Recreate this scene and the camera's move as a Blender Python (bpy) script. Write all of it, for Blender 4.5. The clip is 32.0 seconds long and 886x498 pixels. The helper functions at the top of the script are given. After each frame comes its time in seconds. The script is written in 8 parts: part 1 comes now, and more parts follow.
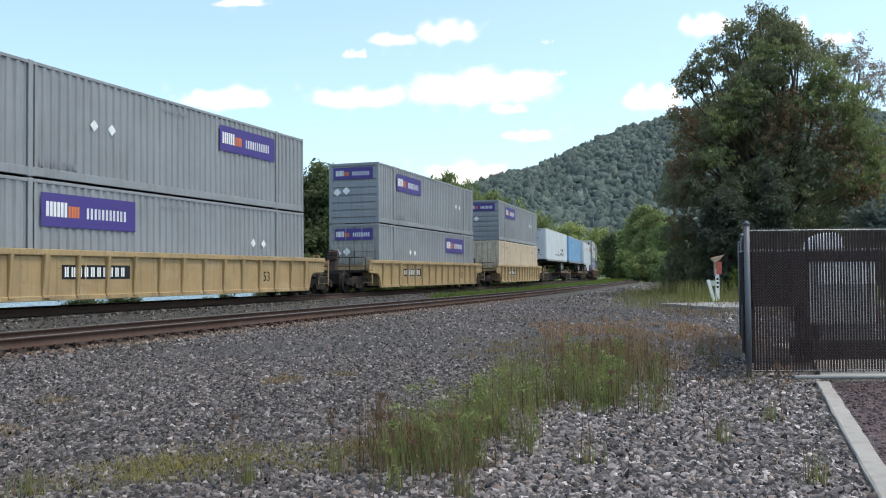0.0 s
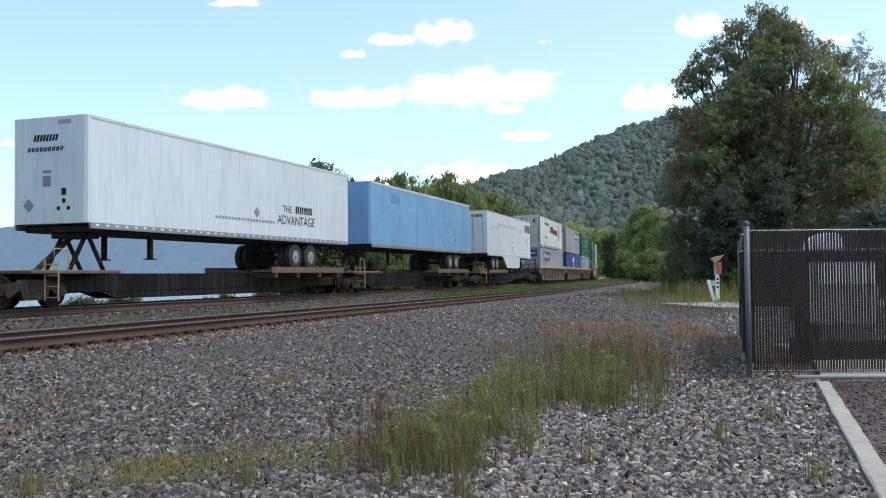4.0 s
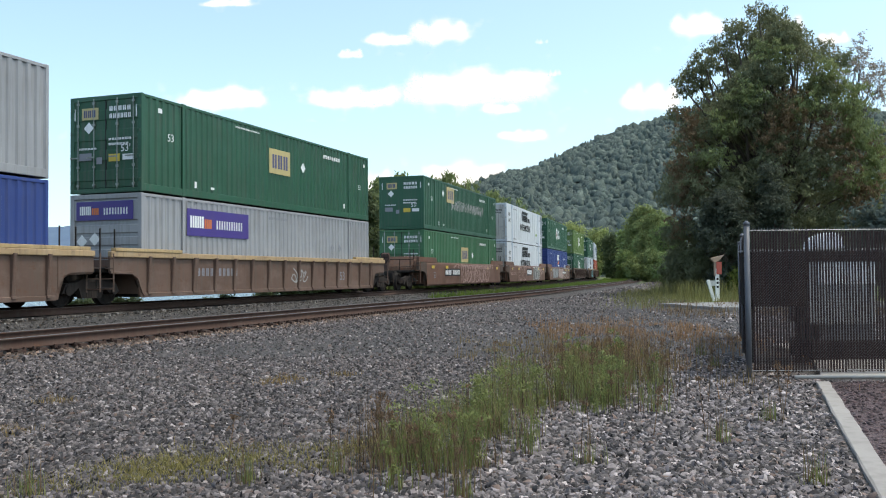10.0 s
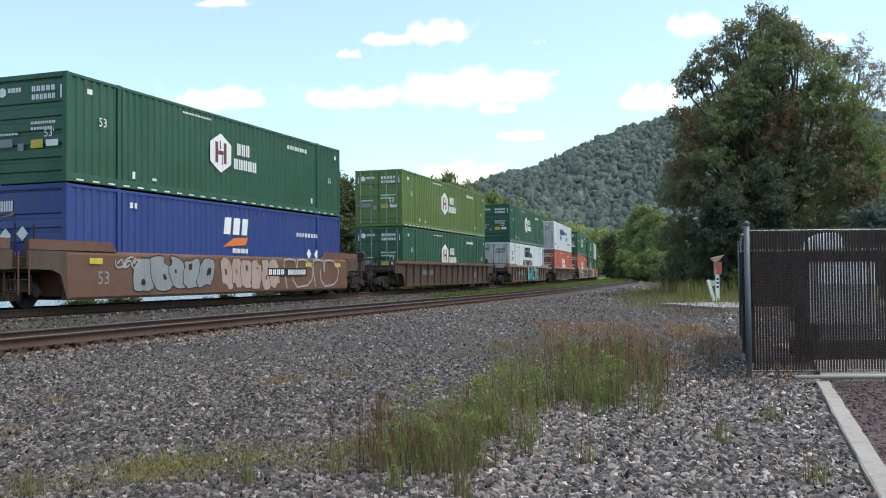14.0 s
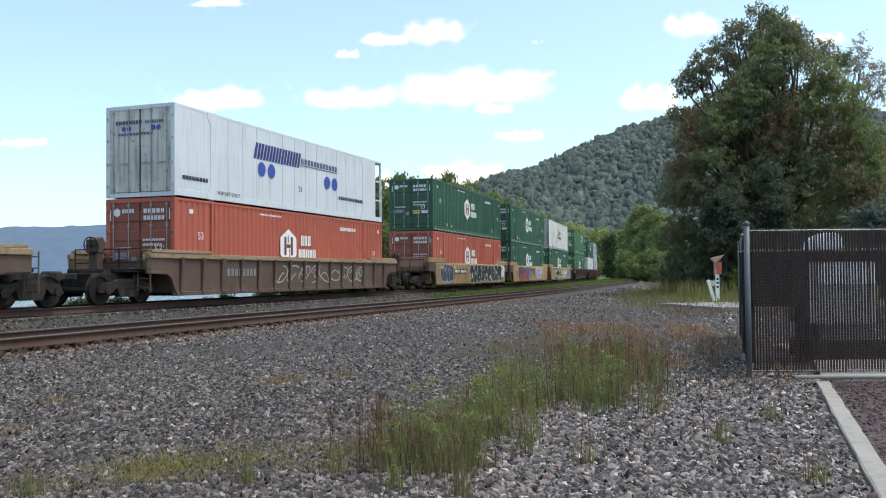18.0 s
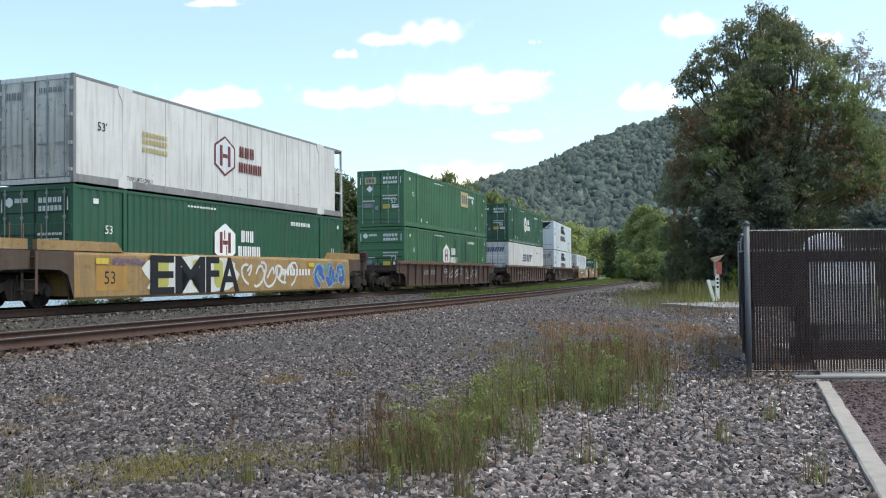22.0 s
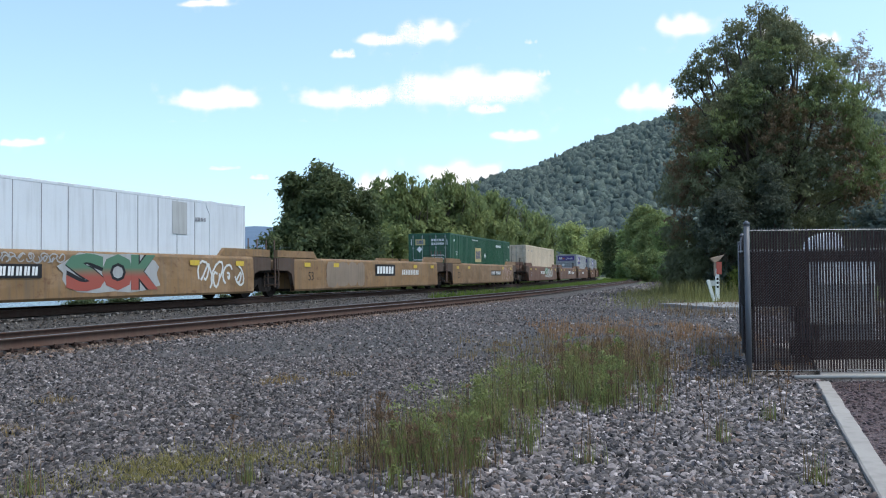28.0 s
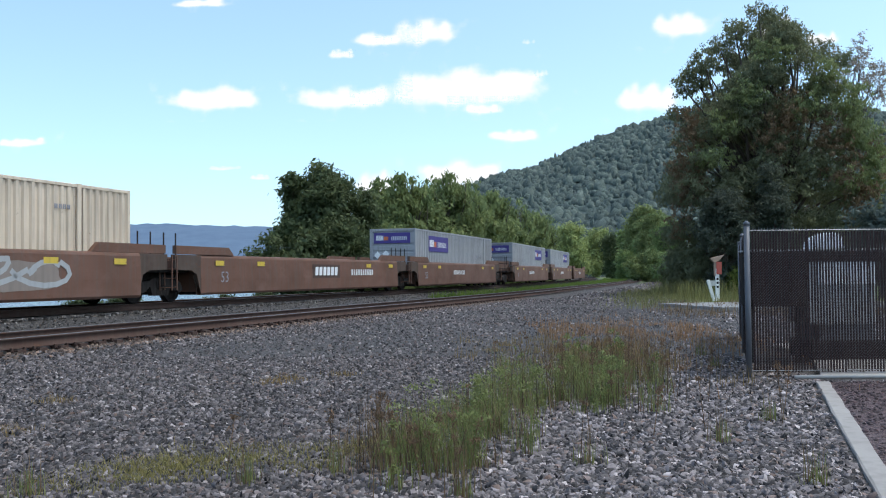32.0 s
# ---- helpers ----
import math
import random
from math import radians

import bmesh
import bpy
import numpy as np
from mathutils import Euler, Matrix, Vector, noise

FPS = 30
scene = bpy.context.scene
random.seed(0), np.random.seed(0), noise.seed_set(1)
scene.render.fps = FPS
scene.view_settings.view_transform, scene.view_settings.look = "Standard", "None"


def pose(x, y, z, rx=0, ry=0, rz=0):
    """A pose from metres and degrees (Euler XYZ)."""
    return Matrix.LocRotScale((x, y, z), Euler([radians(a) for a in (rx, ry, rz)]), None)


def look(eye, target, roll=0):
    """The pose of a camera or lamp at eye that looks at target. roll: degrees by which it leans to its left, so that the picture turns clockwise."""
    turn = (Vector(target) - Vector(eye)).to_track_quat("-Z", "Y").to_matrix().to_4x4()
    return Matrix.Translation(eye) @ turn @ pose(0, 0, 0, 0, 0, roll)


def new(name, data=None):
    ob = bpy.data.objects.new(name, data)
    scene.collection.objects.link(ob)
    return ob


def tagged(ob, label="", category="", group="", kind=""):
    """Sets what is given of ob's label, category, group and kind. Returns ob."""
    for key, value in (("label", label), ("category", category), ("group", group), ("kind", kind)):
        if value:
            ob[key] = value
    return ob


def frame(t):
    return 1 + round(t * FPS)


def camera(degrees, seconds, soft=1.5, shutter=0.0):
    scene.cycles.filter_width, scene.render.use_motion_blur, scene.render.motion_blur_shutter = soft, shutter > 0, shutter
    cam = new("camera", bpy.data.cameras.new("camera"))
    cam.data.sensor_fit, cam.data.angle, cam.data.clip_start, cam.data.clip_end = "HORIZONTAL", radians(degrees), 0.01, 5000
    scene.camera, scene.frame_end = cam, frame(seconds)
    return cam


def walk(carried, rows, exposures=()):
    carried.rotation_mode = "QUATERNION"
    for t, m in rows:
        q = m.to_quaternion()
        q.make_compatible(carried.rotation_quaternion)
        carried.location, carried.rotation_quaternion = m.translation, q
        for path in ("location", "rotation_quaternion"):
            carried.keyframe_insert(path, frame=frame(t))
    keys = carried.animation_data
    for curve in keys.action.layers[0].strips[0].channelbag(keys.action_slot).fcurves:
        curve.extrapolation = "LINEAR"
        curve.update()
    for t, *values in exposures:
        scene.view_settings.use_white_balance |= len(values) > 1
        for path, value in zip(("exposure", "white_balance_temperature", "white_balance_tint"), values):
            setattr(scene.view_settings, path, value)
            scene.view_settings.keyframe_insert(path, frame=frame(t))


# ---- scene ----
cam = camera(52.49, 32.0, soft=1.1)
EYE = Vector((0, 0, 0.747))
TILT, LEAN = radians(1.687), -0.541
VIEW = look(EYE, EYE + Vector((0, math.cos(TILT), math.sin(TILT))), LEAN)
walk(cam, [(0.0, VIEW), (32.0, VIEW)], exposures=[(0.0, 0.58, 6900, 10), (5.0, 0.55, 6850, 10), (9.0, 0.60, 7000, 10), (13.0, 0.63, 7050, 10), (19.0, 0.58, 7000, 10), (22.0, 0.66, 7050, 11), (25.0, 0.60, 6950, 10), (28.0, 0.46, 6400, 11), (32.0, 0.45, 6300, 11)])

# ---------------------------------------------------------------- light
SUN_EL, SUN_AZ = radians(66), radians(102)      # azimuth from +y towards +x
world = bpy.data.worlds.new("sky")
scene.world = world
world.use_nodes = True
wn, wl = world.node_tree.nodes, world.node_tree.links
sky = wn.new("ShaderNodeTexSky")
sky.sky_type, sky.sun_disc = "NISHITA", False
sky.sun_elevation, sky.sun_rotation = SUN_EL, SUN_AZ
sky.air_density, sky.dust_density, sky.ozone_density = 0.88, 2.0, 0.9
haze = wn.new("ShaderNodeMix")               # a slightly cyan summer sky
haze.data_type, haze.blend_type = "RGBA", "MULTIPLY"
haze.inputs[0].default_value, haze.inputs[7].default_value = 1.0, (0.88, 1.01, 0.96, 1)
wl.new(sky.outputs[0], haze.inputs[6])
sky_way = wn.new("ShaderNodeTexCoord")        # a bright haze lifts the sky's paling band over the hills
lift = wn.new("ShaderNodeVectorMath")
lift.operation, lift.inputs[1].default_value = "ADD", (0.0, 0.0, 0.05)
level = wn.new("ShaderNodeVectorMath")
level.operation = "NORMALIZE"
wl.new(sky_way.outputs["Generated"], lift.inputs[0])
wl.new(lift.outputs[0], level.inputs[0])
wl.new(level.outputs[0], sky.inputs["Vector"])
veil = wn.new("ShaderNodeHueSaturation")     # humid air pales the blue
veil.inputs["Saturation"].default_value = 0.94
wl.new(haze.outputs[2], veil.inputs["Color"])
wl.new(veil.outputs[0], wn["Background"].inputs[0])
wn["Background"].inputs[1].default_value = 0.228
sun = new("sun", bpy.data.lights.new("sun", "SUN"))
sun.data.energy, sun.data.angle, sun.data.color = 1.15, radians(3.0), (1.0, 0.94, 0.85)
SUN_DIR = Vector((math.sin(SUN_AZ) * math.cos(SUN_EL), math.cos(SUN_AZ) * math.cos(SUN_EL), math.sin(SUN_EL)))
sun.matrix_world = look(SUN_DIR * 60, (0, 0, 0))

# ---------------------------------------------------------------- materials
MATS = {}


def nodes_of(name):
    m = bpy.data.materials.new(name)
    m.use_nodes = True
    n = m.node_tree.nodes
    return m, n, m.node_tree.links, n["Principled BSDF"]


def mix_node(n, l, fac, a, b, kind="MIX"):
    x = n.new("ShaderNodeMix")
    x.data_type, x.blend_type = "RGBA", kind
    for slot, value in ((0, fac), (6, a), (7, b)):
        if hasattr(value, "is_linked"):
            l.new(value, x.inputs[slot])
        elif isinstance(value, (int, float)):
            x.inputs[slot].default_value = value
        else:
            x.inputs[slot].default_value = (*value[:3], 1)
    return x.outputs[2]


def noise_node(n, l, vec, scale, detail=4.0, rough=0.55):
    x = n.new("ShaderNodeTexNoise")
    x.inputs["Scale"].default_value, x.inputs["Detail"].default_value, x.inputs["Roughness"].default_value = scale, detail, rough
    if vec is not None:
        l.new(vec, x.inputs["Vector"])
    return x.outputs["Fac"]


def span(n, l, value, lo, hi, a=0.0, b=1.0):
    x = n.new("ShaderNodeMapRange")
    x.inputs[1].default_value, x.inputs[2].default_value, x.inputs[3].default_value, x.inputs[4].default_value = lo, hi, a, b
    l.new(value, x.inputs[0])
    return x.outputs[0]


def coords(n, l, kind="Object", scale=(1, 1, 1)):
    c = n.new("ShaderNodeTexCoord")
    m = n.new("ShaderNodeMapping")
    m.inputs["Scale"].default_value = scale
    l.new(c.outputs[kind], m.inputs[0])
    return m.outputs[0]


def bump(n, l, bsdf, height, strength, distance):
    b = n.new("ShaderNodeBump")
    b.inputs["Strength"].default_value, b.inputs["Distance"].default_value = strength, distance
    l.new(height, b.inputs["Height"])
    l.new(b.outputs[0], bsdf.inputs["Normal"])


def shade(rgb, k):
    return tuple(min(1.0, c * k) for c in rgb)


def paint(name, rgb, rough=0.45, grime=0.35, rust=0.0, metal=0.0, gloss=0.5):
    """Painted or bare metal: faded patches, rain streaks, specks and a little rust."""
    if name in MATS:
        return MATS[name]
    m, n, l, b = nodes_of(name)
    wide = noise_node(n, l, coords(n, l, "Object", (0.5, 0.5, 0.7)), 1.1, 5)
    streak = noise_node(n, l, coords(n, l, "Object", (5.0, 5.0, 0.35)), 1.6, 4)
    fine = noise_node(n, l, coords(n, l), 38, 3)
    c = mix_node(n, l, span(n, l, wide, 0.35, 0.72), rgb, shade(rgb, 1.0 - 0.45 * grime))
    c = mix_node(n, l, span(n, l, streak, 0.47, 0.75, 0, 0.95 * grime), c, (0.10, 0.085, 0.07))
    if rust:
        spots = noise_node(n, l, coords(n, l, "Object", (1, 1, 1.6)), 3.3, 8, 0.68)
        chalk = noise_node(n, l, coords(n, l, "Object", (0.7, 0.7, 1.1)), 1.3, 7, 0.62)
        c = mix_node(n, l, span(n, l, chalk, 0.5, 0.68, 0, 0.6 * min(1.0, rust * 2)), c, tuple(0.7 * q * 1.5 + 0.3 * sum(rgb) / 3 * 1.5 for q in rgb))
        runs = noise_node(n, l, coords(n, l, "Object", (6.0, 6.0, 0.3)), 1.9, 5, 0.6)
        c = mix_node(n, l, span(n, l, runs, 0.54, 0.72, 0, 0.9 * rust), c, (0.10, 0.05, 0.03))
        c = mix_node(n, l, span(n, l, spots, 0.66 - 0.22 * rust, 0.74 - 0.1 * rust, 0, 0.85), c, (0.115, 0.05, 0.026))
    c = mix_node(n, l, span(n, l, fine, 0.3, 0.7, 0, 0.12), c, shade(rgb, 0.55))
    l.new(c, b.inputs["Base Color"])
    l.new(span(n, l, wide, 0.2, 0.8, rough - 0.08, rough + 0.2), b.inputs["Roughness"])
    b.inputs["Metallic"].default_value = metal
    b.inputs["Specular IOR Level"].default_value = gloss
    bump(n, l, b, fine, 0.06, 0.01)
    MATS[name] = m
    return m


def leaf(name, rgb, vary=0.5, gloss=0.55):
    """Foliage that lets some light through, each leaf a little different."""
    m, n, l, b = nodes_of(name)
    g = n.new("ShaderNodeNewGeometry")
    wide = noise_node(n, l, coords(n, l, "Object"), 0.35, 3)
    c = mix_node(n, l, g.outputs["Random Per Island"], shade(rgb, 1 - 0.6 * vary), shade((rgb[0] * 1.15, rgb[1], rgb[2] * 0.85), 1 + 0.6 * vary))
    c = mix_node(n, l, span(n, l, wide, 0.35, 0.65, 0, 0.4), c, shade((rgb[0] * 1.35, rgb[1], rgb[2] * 0.7), 1.1))
    l.new(c, b.inputs["Base Color"])
    b.inputs["Roughness"].default_value = gloss
    b.inputs["Specular IOR Level"].default_value = 0.12
    t = n.new("ShaderNodeBsdfTranslucent")
    l.new(c, t.inputs[0])
    a = n.new("ShaderNodeMixShader")
    a.inputs[0].default_value = 0.42
    l.new(b.outputs[0], a.inputs[1])
    l.new(t.outputs[0], a.inputs[2])
    l.new(a.outputs[0], n["Material Output"].inputs[0])
    return m


def stone_material(name, a, b_, c_):
    """Broken stone: each piece has a tone of its own, with dust and grain."""
    m, n, l, b = nodes_of(name)
    g = n.new("ShaderNodeNewGeometry")
    r = n.new("ShaderNodeValToRGB")
    r.color_ramp.elements[0].color, r.color_ramp.elements[1].color = (*a, 1), (*c_, 1)
    for at, k in ((0.3, 0.42), (0.6, 0.95), (0.82, 1.8)):
        e = r.color_ramp.elements.new(at)
        e.color = (*shade(b_, k), 1)
    e = r.color_ramp.elements.new(0.86)              # a few rusty brown ones
    e.color = (b_[0] * 1.15, b_[1] * 0.85, b_[2] * 0.65, 1)
    e = r.color_ramp.elements.new(0.92)
    e.color = (*shade(b_, 1.2), 1)
    l.new(g.outputs["Random Per Island"], r.inputs[0])
    grain = noise_node(n, l, coords(n, l), 60, 4)
    col = mix_node(n, l, span(n, l, grain, 0.3, 0.75, 0, 0.35), r.outputs[0], shade(a, 0.6))
    l.new(col, b.inputs["Base Color"])
    b.inputs["Roughness"].default_value = 0.85
    bump(n, l, b, grain, 0.25, 0.01)
    return m


def ground_material():
    """Ballast, pale crushed stone, dirt, grass and bank, mixed by what covers the ground there."""
    m, n, l, b = nodes_of("ground_cover")
    v = coords(n, l)
    cells = n.new("ShaderNodeTexVoronoi")
    cells.inputs["Scale"].default_value = 17
    l.new(v, cells.inputs["Vector"])
    tone = n.new("ShaderNodeSeparateColor")
    l.new(cells.outputs["Color"], tone.inputs[0])
    wide = noise_node(n, l, v, 0.6, 5)
    fine = noise_node(n, l, v, 45, 4)
    # darker than the loose stones on it, for the shade in their gaps
    ballast = mix_node(n, l, tone.outputs[0], (0.02, 0.018, 0.018), (0.092, 0.082, 0.078))
    ballast = mix_node(n, l, span(n, l, wide, 0.35, 0.7, 0, 0.5), ballast, (0.07, 0.06, 0.054))
    big = n.new("ShaderNodeTexVoronoi")
    big.inputs["Scale"].default_value = 5.5
    l.new(v, big.inputs["Vector"])
    lump = n.new("ShaderNodeSeparateColor")
    l.new(big.outputs["Color"], lump.inputs[0])
    ballast = mix_node(n, l, span(n, l, lump.outputs[0], 0.0, 1.0, 0.0, 0.6), ballast, (0.032, 0.03, 0.03))
    # bed of the pale stone, likewise darkened for shade between pieces
    pale = mix_node(n, l, tone.outputs[1], (0.022, 0.02, 0.02), (0.1, 0.09, 0.086))
    grass = mix_node(n, l, span(n, l, noise_node(n, l, v, 2.2, 6), 0.35, 0.65), (0.085, 0.13, 0.035), (0.15, 0.19, 0.06))
    grass = mix_node(n, l, span(n, l, wide, 0.45, 0.7, 0, 0.6), grass, (0.19, 0.16, 0.07))
    dirt = mix_node(n, l, fine, (0.13, 0.10, 0.075), (0.24, 0.19, 0.14))

    def cover(name):
        x = n.new("ShaderNodeAttribute")
        x.attribute_name = name
        y = n.new("ShaderNodeMath")
        y.operation = "ADD"
        l.new(x.outputs["Fac"], y.inputs[0])
        l.new(span(n, l, noise_node(n, l, v, 5, 5), 0.3, 0.7, -0.35, 0.35), y.inputs[1])
        return span(n, l, y.outputs[0], 0.4, 0.6)
    c = mix_node(n, l, cover("pale"), ballast, pale)
    c = mix_node(n, l, cover("dirt"), c, dirt)
    c = mix_node(n, l, cover("grass"), c, grass)
    l.new(c, b.inputs["Base Color"])
    b.inputs["Roughness"].default_value = 0.9
    bump(n, l, b, cells.outputs["Distance"], 1.0, 0.045)
    return m


POSTGREY = paint("dark_grey_post", (0.115, 0.12, 0.135), 0.5, 0.3, 0, 0.3)
GALV = paint("galvanised_steel", (0.36, 0.37, 0.38), 0.45, 0.3, 0, 0.6)
RUSTY = paint("rusty_steel", (0.082, 0.053, 0.046), 0.8, 0.5, 0.3, 0.0, 0.25)
RAILRUST = paint("rust_red_rail", (0.074, 0.043, 0.034), 0.85, 0.4, 0.2, 0.0, 0.2)
RAILTOP = paint("worn_rail_head", (0.17, 0.155, 0.15), 0.42, 0.3, 0.15, 0.75)
TIEWOOD = paint("weathered_tie", (0.10, 0.085, 0.075), 0.85, 0.6)
CONCRETE = paint("pale_concrete", (0.34, 0.312, 0.29), 0.85, 0.35)
DARKSTEEL = paint("grimy_black_steel", (0.017, 0.015, 0.0145), 0.8, 0.5, 0.25, 0.0, 0.2)
BARK = paint("bark", (0.085, 0.065, 0.05), 0.9, 0.6)

# ---------------------------------------------------------------- mesh tools


def mesh_of(name, verts, faces, mat=None, smooth=False):
    me = bpy.data.meshes.new(name)
    verts = np.asarray(verts, dtype=np.float64)
    me.from_pydata(verts, [], faces if isinstance(faces, list) else faces.tolist())
    if mat:
        me.materials.append(mat)
    if smooth:
        me.shade_smooth()
    return me


def fast_mesh(name, verts, faces, mat, smooth=False):
    """A mesh out of arrays: all faces with the same number of corners."""
    verts, faces = np.asarray(verts, np.float32), np.asarray(faces, np.int32)
    me = bpy.data.meshes.new(name)
    k = faces.shape[1]
    me.vertices.add(len(verts))
    me.vertices.foreach_set("co", verts.ravel())
    me.loops.add(faces.size)
    me.loops.foreach_set("vertex_index", faces.ravel())
    me.polygons.add(len(faces))
    me.polygons.foreach_set("loop_start", np.arange(0, faces.size, k, dtype=np.int32))
    me.polygons.foreach_set("loop_total", np.full(len(faces), k, np.int32))
    me.materials.append(mat)
    me.update(calc_edges=True)
    if smooth:
        me.shade_smooth()
    return me


class Build:
    """Collects boxes, prisms and tubes into one mesh."""

    def __init__(self):
        self.v, self.f = [], []

    def add(self, verts, faces):
        k = len(self.v)
        self.v += [tuple(p) for p in verts]
        self.f += [tuple(i + k for i in face) for face in faces]
        return self

    def box(self, x0, x1, y0, y1, z0, z1, bevel=0.0):
        e = min(bevel, (x1 - x0) / 3, (y1 - y0) / 3, (z1 - z0) / 3)
        if e <= 0:
            self.add([(x, y, z) for x in (x0, x1) for y in (y0, y1) for z in (z0, z1)],
                     [(0, 1, 3, 2), (4, 6, 7, 5), (0, 4, 5, 1), (2, 3, 7, 6), (0, 2, 6, 4), (1, 5, 7, 3)])
            return self
        bm = bmesh.new()
        bmesh.ops.create_cube(bm, size=1, matrix=Matrix.Translation(((x0 + x1) / 2, (y0 + y1) / 2, (z0 + z1) / 2)) @ Matrix.Diagonal((x1 - x0, y1 - y0, z1 - z0, 1)))
        bmesh.ops.bevel(bm, geom=bm.edges[:], offset=e, segments=1, affect="EDGES", clamp_overlap=True)
        self.take(bm)
        return self

    def take(self, bm):
        bm.verts.index_update()
        self.add([v.co[:] for v in bm.verts], [[v.index for v in f.verts] for f in bm.faces])
        bm.free()
        return self

    def prism(self, outline, axis, a, b):
        """An outline of (u, v) pairs swept along an axis from a to b."""
        def at(u, v, w):
            return {"x": (w, u, v), "y": (u, w, v), "z": (u, v, w)}[axis]
        n = len(outline)
        self.add([at(u, v, a) for u, v in outline] + [at(u, v, b) for u, v in outline],
                 [tuple(range(n))[::-1], tuple(range(n, 2 * n))] + [(i, (i + 1) % n, n + (i + 1) % n, n + i) for i in range(n)])
        return self

    def tube(self, points, radius, sides=6, ends=None):
        pts = [Vector(p) for p in points]
        rings = []
        for i, p in enumerate(pts):
            d = (pts[min(i + 1, len(pts) - 1)] - pts[max(i - 1, 0)]).normalized()
            u = d.orthogonal().normalized() if abs(d.z) > 0.9 else d.cross(Vector((0, 0, 1))).normalized()
            w = d.cross(u)
            r = radius[i] if isinstance(radius, (list, tuple)) else radius
            rings.append([p + (u * math.cos(a) + w * math.sin(a)) * r for a in [2 * math.pi * k / sides for k in range(sides)]])
        v = [q for ring in rings for q in ring]
        f = [(i * sides + k, i * sides + (k + 1) % sides, (i + 1) * sides + (k + 1) % sides, (i + 1) * sides + k) for i in range(len(rings) - 1) for k in range(sides)]
        f += [tuple(range(sides))[::-1], tuple(range((len(rings) - 1) * sides, len(rings) * sides))]
        return self.add(v, f)

    def mesh(self, name, mat=None, smooth=False):
        return mesh_of(name, self.v, self.f, mat, smooth)


def thing(name, label, category, group="", kind="", at=None, data=None):
    ob = new(name, data)
    if at is not None:
        ob.matrix_world = at
    return tagged(ob, label, category, group, kind)


def piece(name, me, parent, mat=None, at=None, label=""):
    """One part: an object on a mesh that alike parts share, with a material of its own where it needs one."""
    ob = new(name, me)
    ob.parent = parent
    if at is not None:
        ob.matrix_basis = at if isinstance(at, Matrix) else Matrix.Translation(at)
    if mat is not None:
        if not me.materials:
            me.materials.append(mat)
        elif me.materials[0] != mat:
            ob.material_slots[0].link = "OBJECT"
            ob.material_slots[0].material = mat
    if label:
        tagged(ob, label)
    if name in ("stencil", "number_mark", "address_mark", "reflector_strip", "reflector_tape", "wire_ends"):
        tagged(ob, kind="stuff")             # too small to pick apart
    return ob


# ---------------------------------------------------------------- the line of the track
KNOT_S = (-600, 10, 40, 70, 100, 130, 160, 200, 300, 480, 760)
KNOT_H = (18.9, 18.9, 19.68, 15.94, 14.5, 12.95, 11.47, 9.5, 4.55, -6.0, -24.0)
TS = np.arange(-600, 760.01, 0.5)
_h = np.interp(TS, KNOT_S, KNOT_H)
_h = np.convolve(np.pad(_h, 20, mode="edge"), np.ones(41) / 41, "valid")
TH = np.radians(90 - _h)
TX = np.concatenate([[0], np.cumsum((np.cos(TH[1:]) + np.cos(TH[:-1])) / 4)])
TY = np.concatenate([[0], np.cumsum((np.sin(TH[1:]) + np.sin(TH[:-1])) / 4)])
TX += -19.05 - np.interp(0, TS, TX)
TY += 0.33 - np.interp(0, TS, TY)


def on_track(s, lat=0.0, z=0.0):
    """A point beside the far track: lat metres from its middle towards the camera."""
    x, y, h = np.interp(s, TS, TX), np.interp(s, TS, TY), np.interp(s, TS, TH)
    return Vector((x + math.sin(h) * lat, y - math.cos(h) * lat, z))


def near_lat(s):
    """Middle of the near track, which draws away from the far one past the bend."""
    return 5.59 + np.clip((np.asarray(s) - 80) * 0.036, 0, 9)


def beside(x, y):
    """For arrays of places: how far along the track, and how far beside it towards the camera."""
    x, y = np.asarray(x, float), np.asarray(y, float)
    flat = np.stack([x.ravel(), y.ravel()], 1)
    s, lat = np.empty(len(flat)), np.empty(len(flat))
    px, py, ps, ph = TX[::8], TY[::8], TS[::8], TH[::8]
    for i in range(0, len(flat), 20000):
        q = flat[i:i + 20000]
        k = np.argmin((q[:, :1] - px) ** 2 + (q[:, 1:] - py) ** 2, axis=1)
        dx, dy = q[:, 0] - px[k], q[:, 1] - py[k]
        s[i:i + 20000] = ps[k] + dx * np.cos(ph[k]) + dy * np.sin(ph[k])
        lat[i:i + 20000] = dx * np.sin(ph[k]) - dy * np.cos(ph[k])
    return s.reshape(x.shape), lat.reshape(x.shape)


def ground_height(x, y):
    s, lat = beside(x, y)
    shift = near_lat(s) - 5.59
    z_far = np.interp(lat, (-60, -15, -5.0, -3.4, -2.0, 2.0, 3.0, 3.6), (-5.4, -5.0, -0.9, -0.62, -0.2, -0.2, -0.42, -0.5))
    z_near = np.interp(lat - shift, (3.0, 3.7, 4.2, 6.15, 6.5, 7.6, 10.5, 16), (-0.5, -0.47, -0.43, -0.43, -0.5, -0.54, -0.6, -0.61))
    z = np.where(lat < 3.3, z_far, z_near)
    return z, s, lat


def ground_z(x, y):
    return float(ground_height(np.array([x]), np.array([y]))[0][0])

# ---------------------------------------------------------------- ground, water, distance
rng = np.random.default_rng(7)


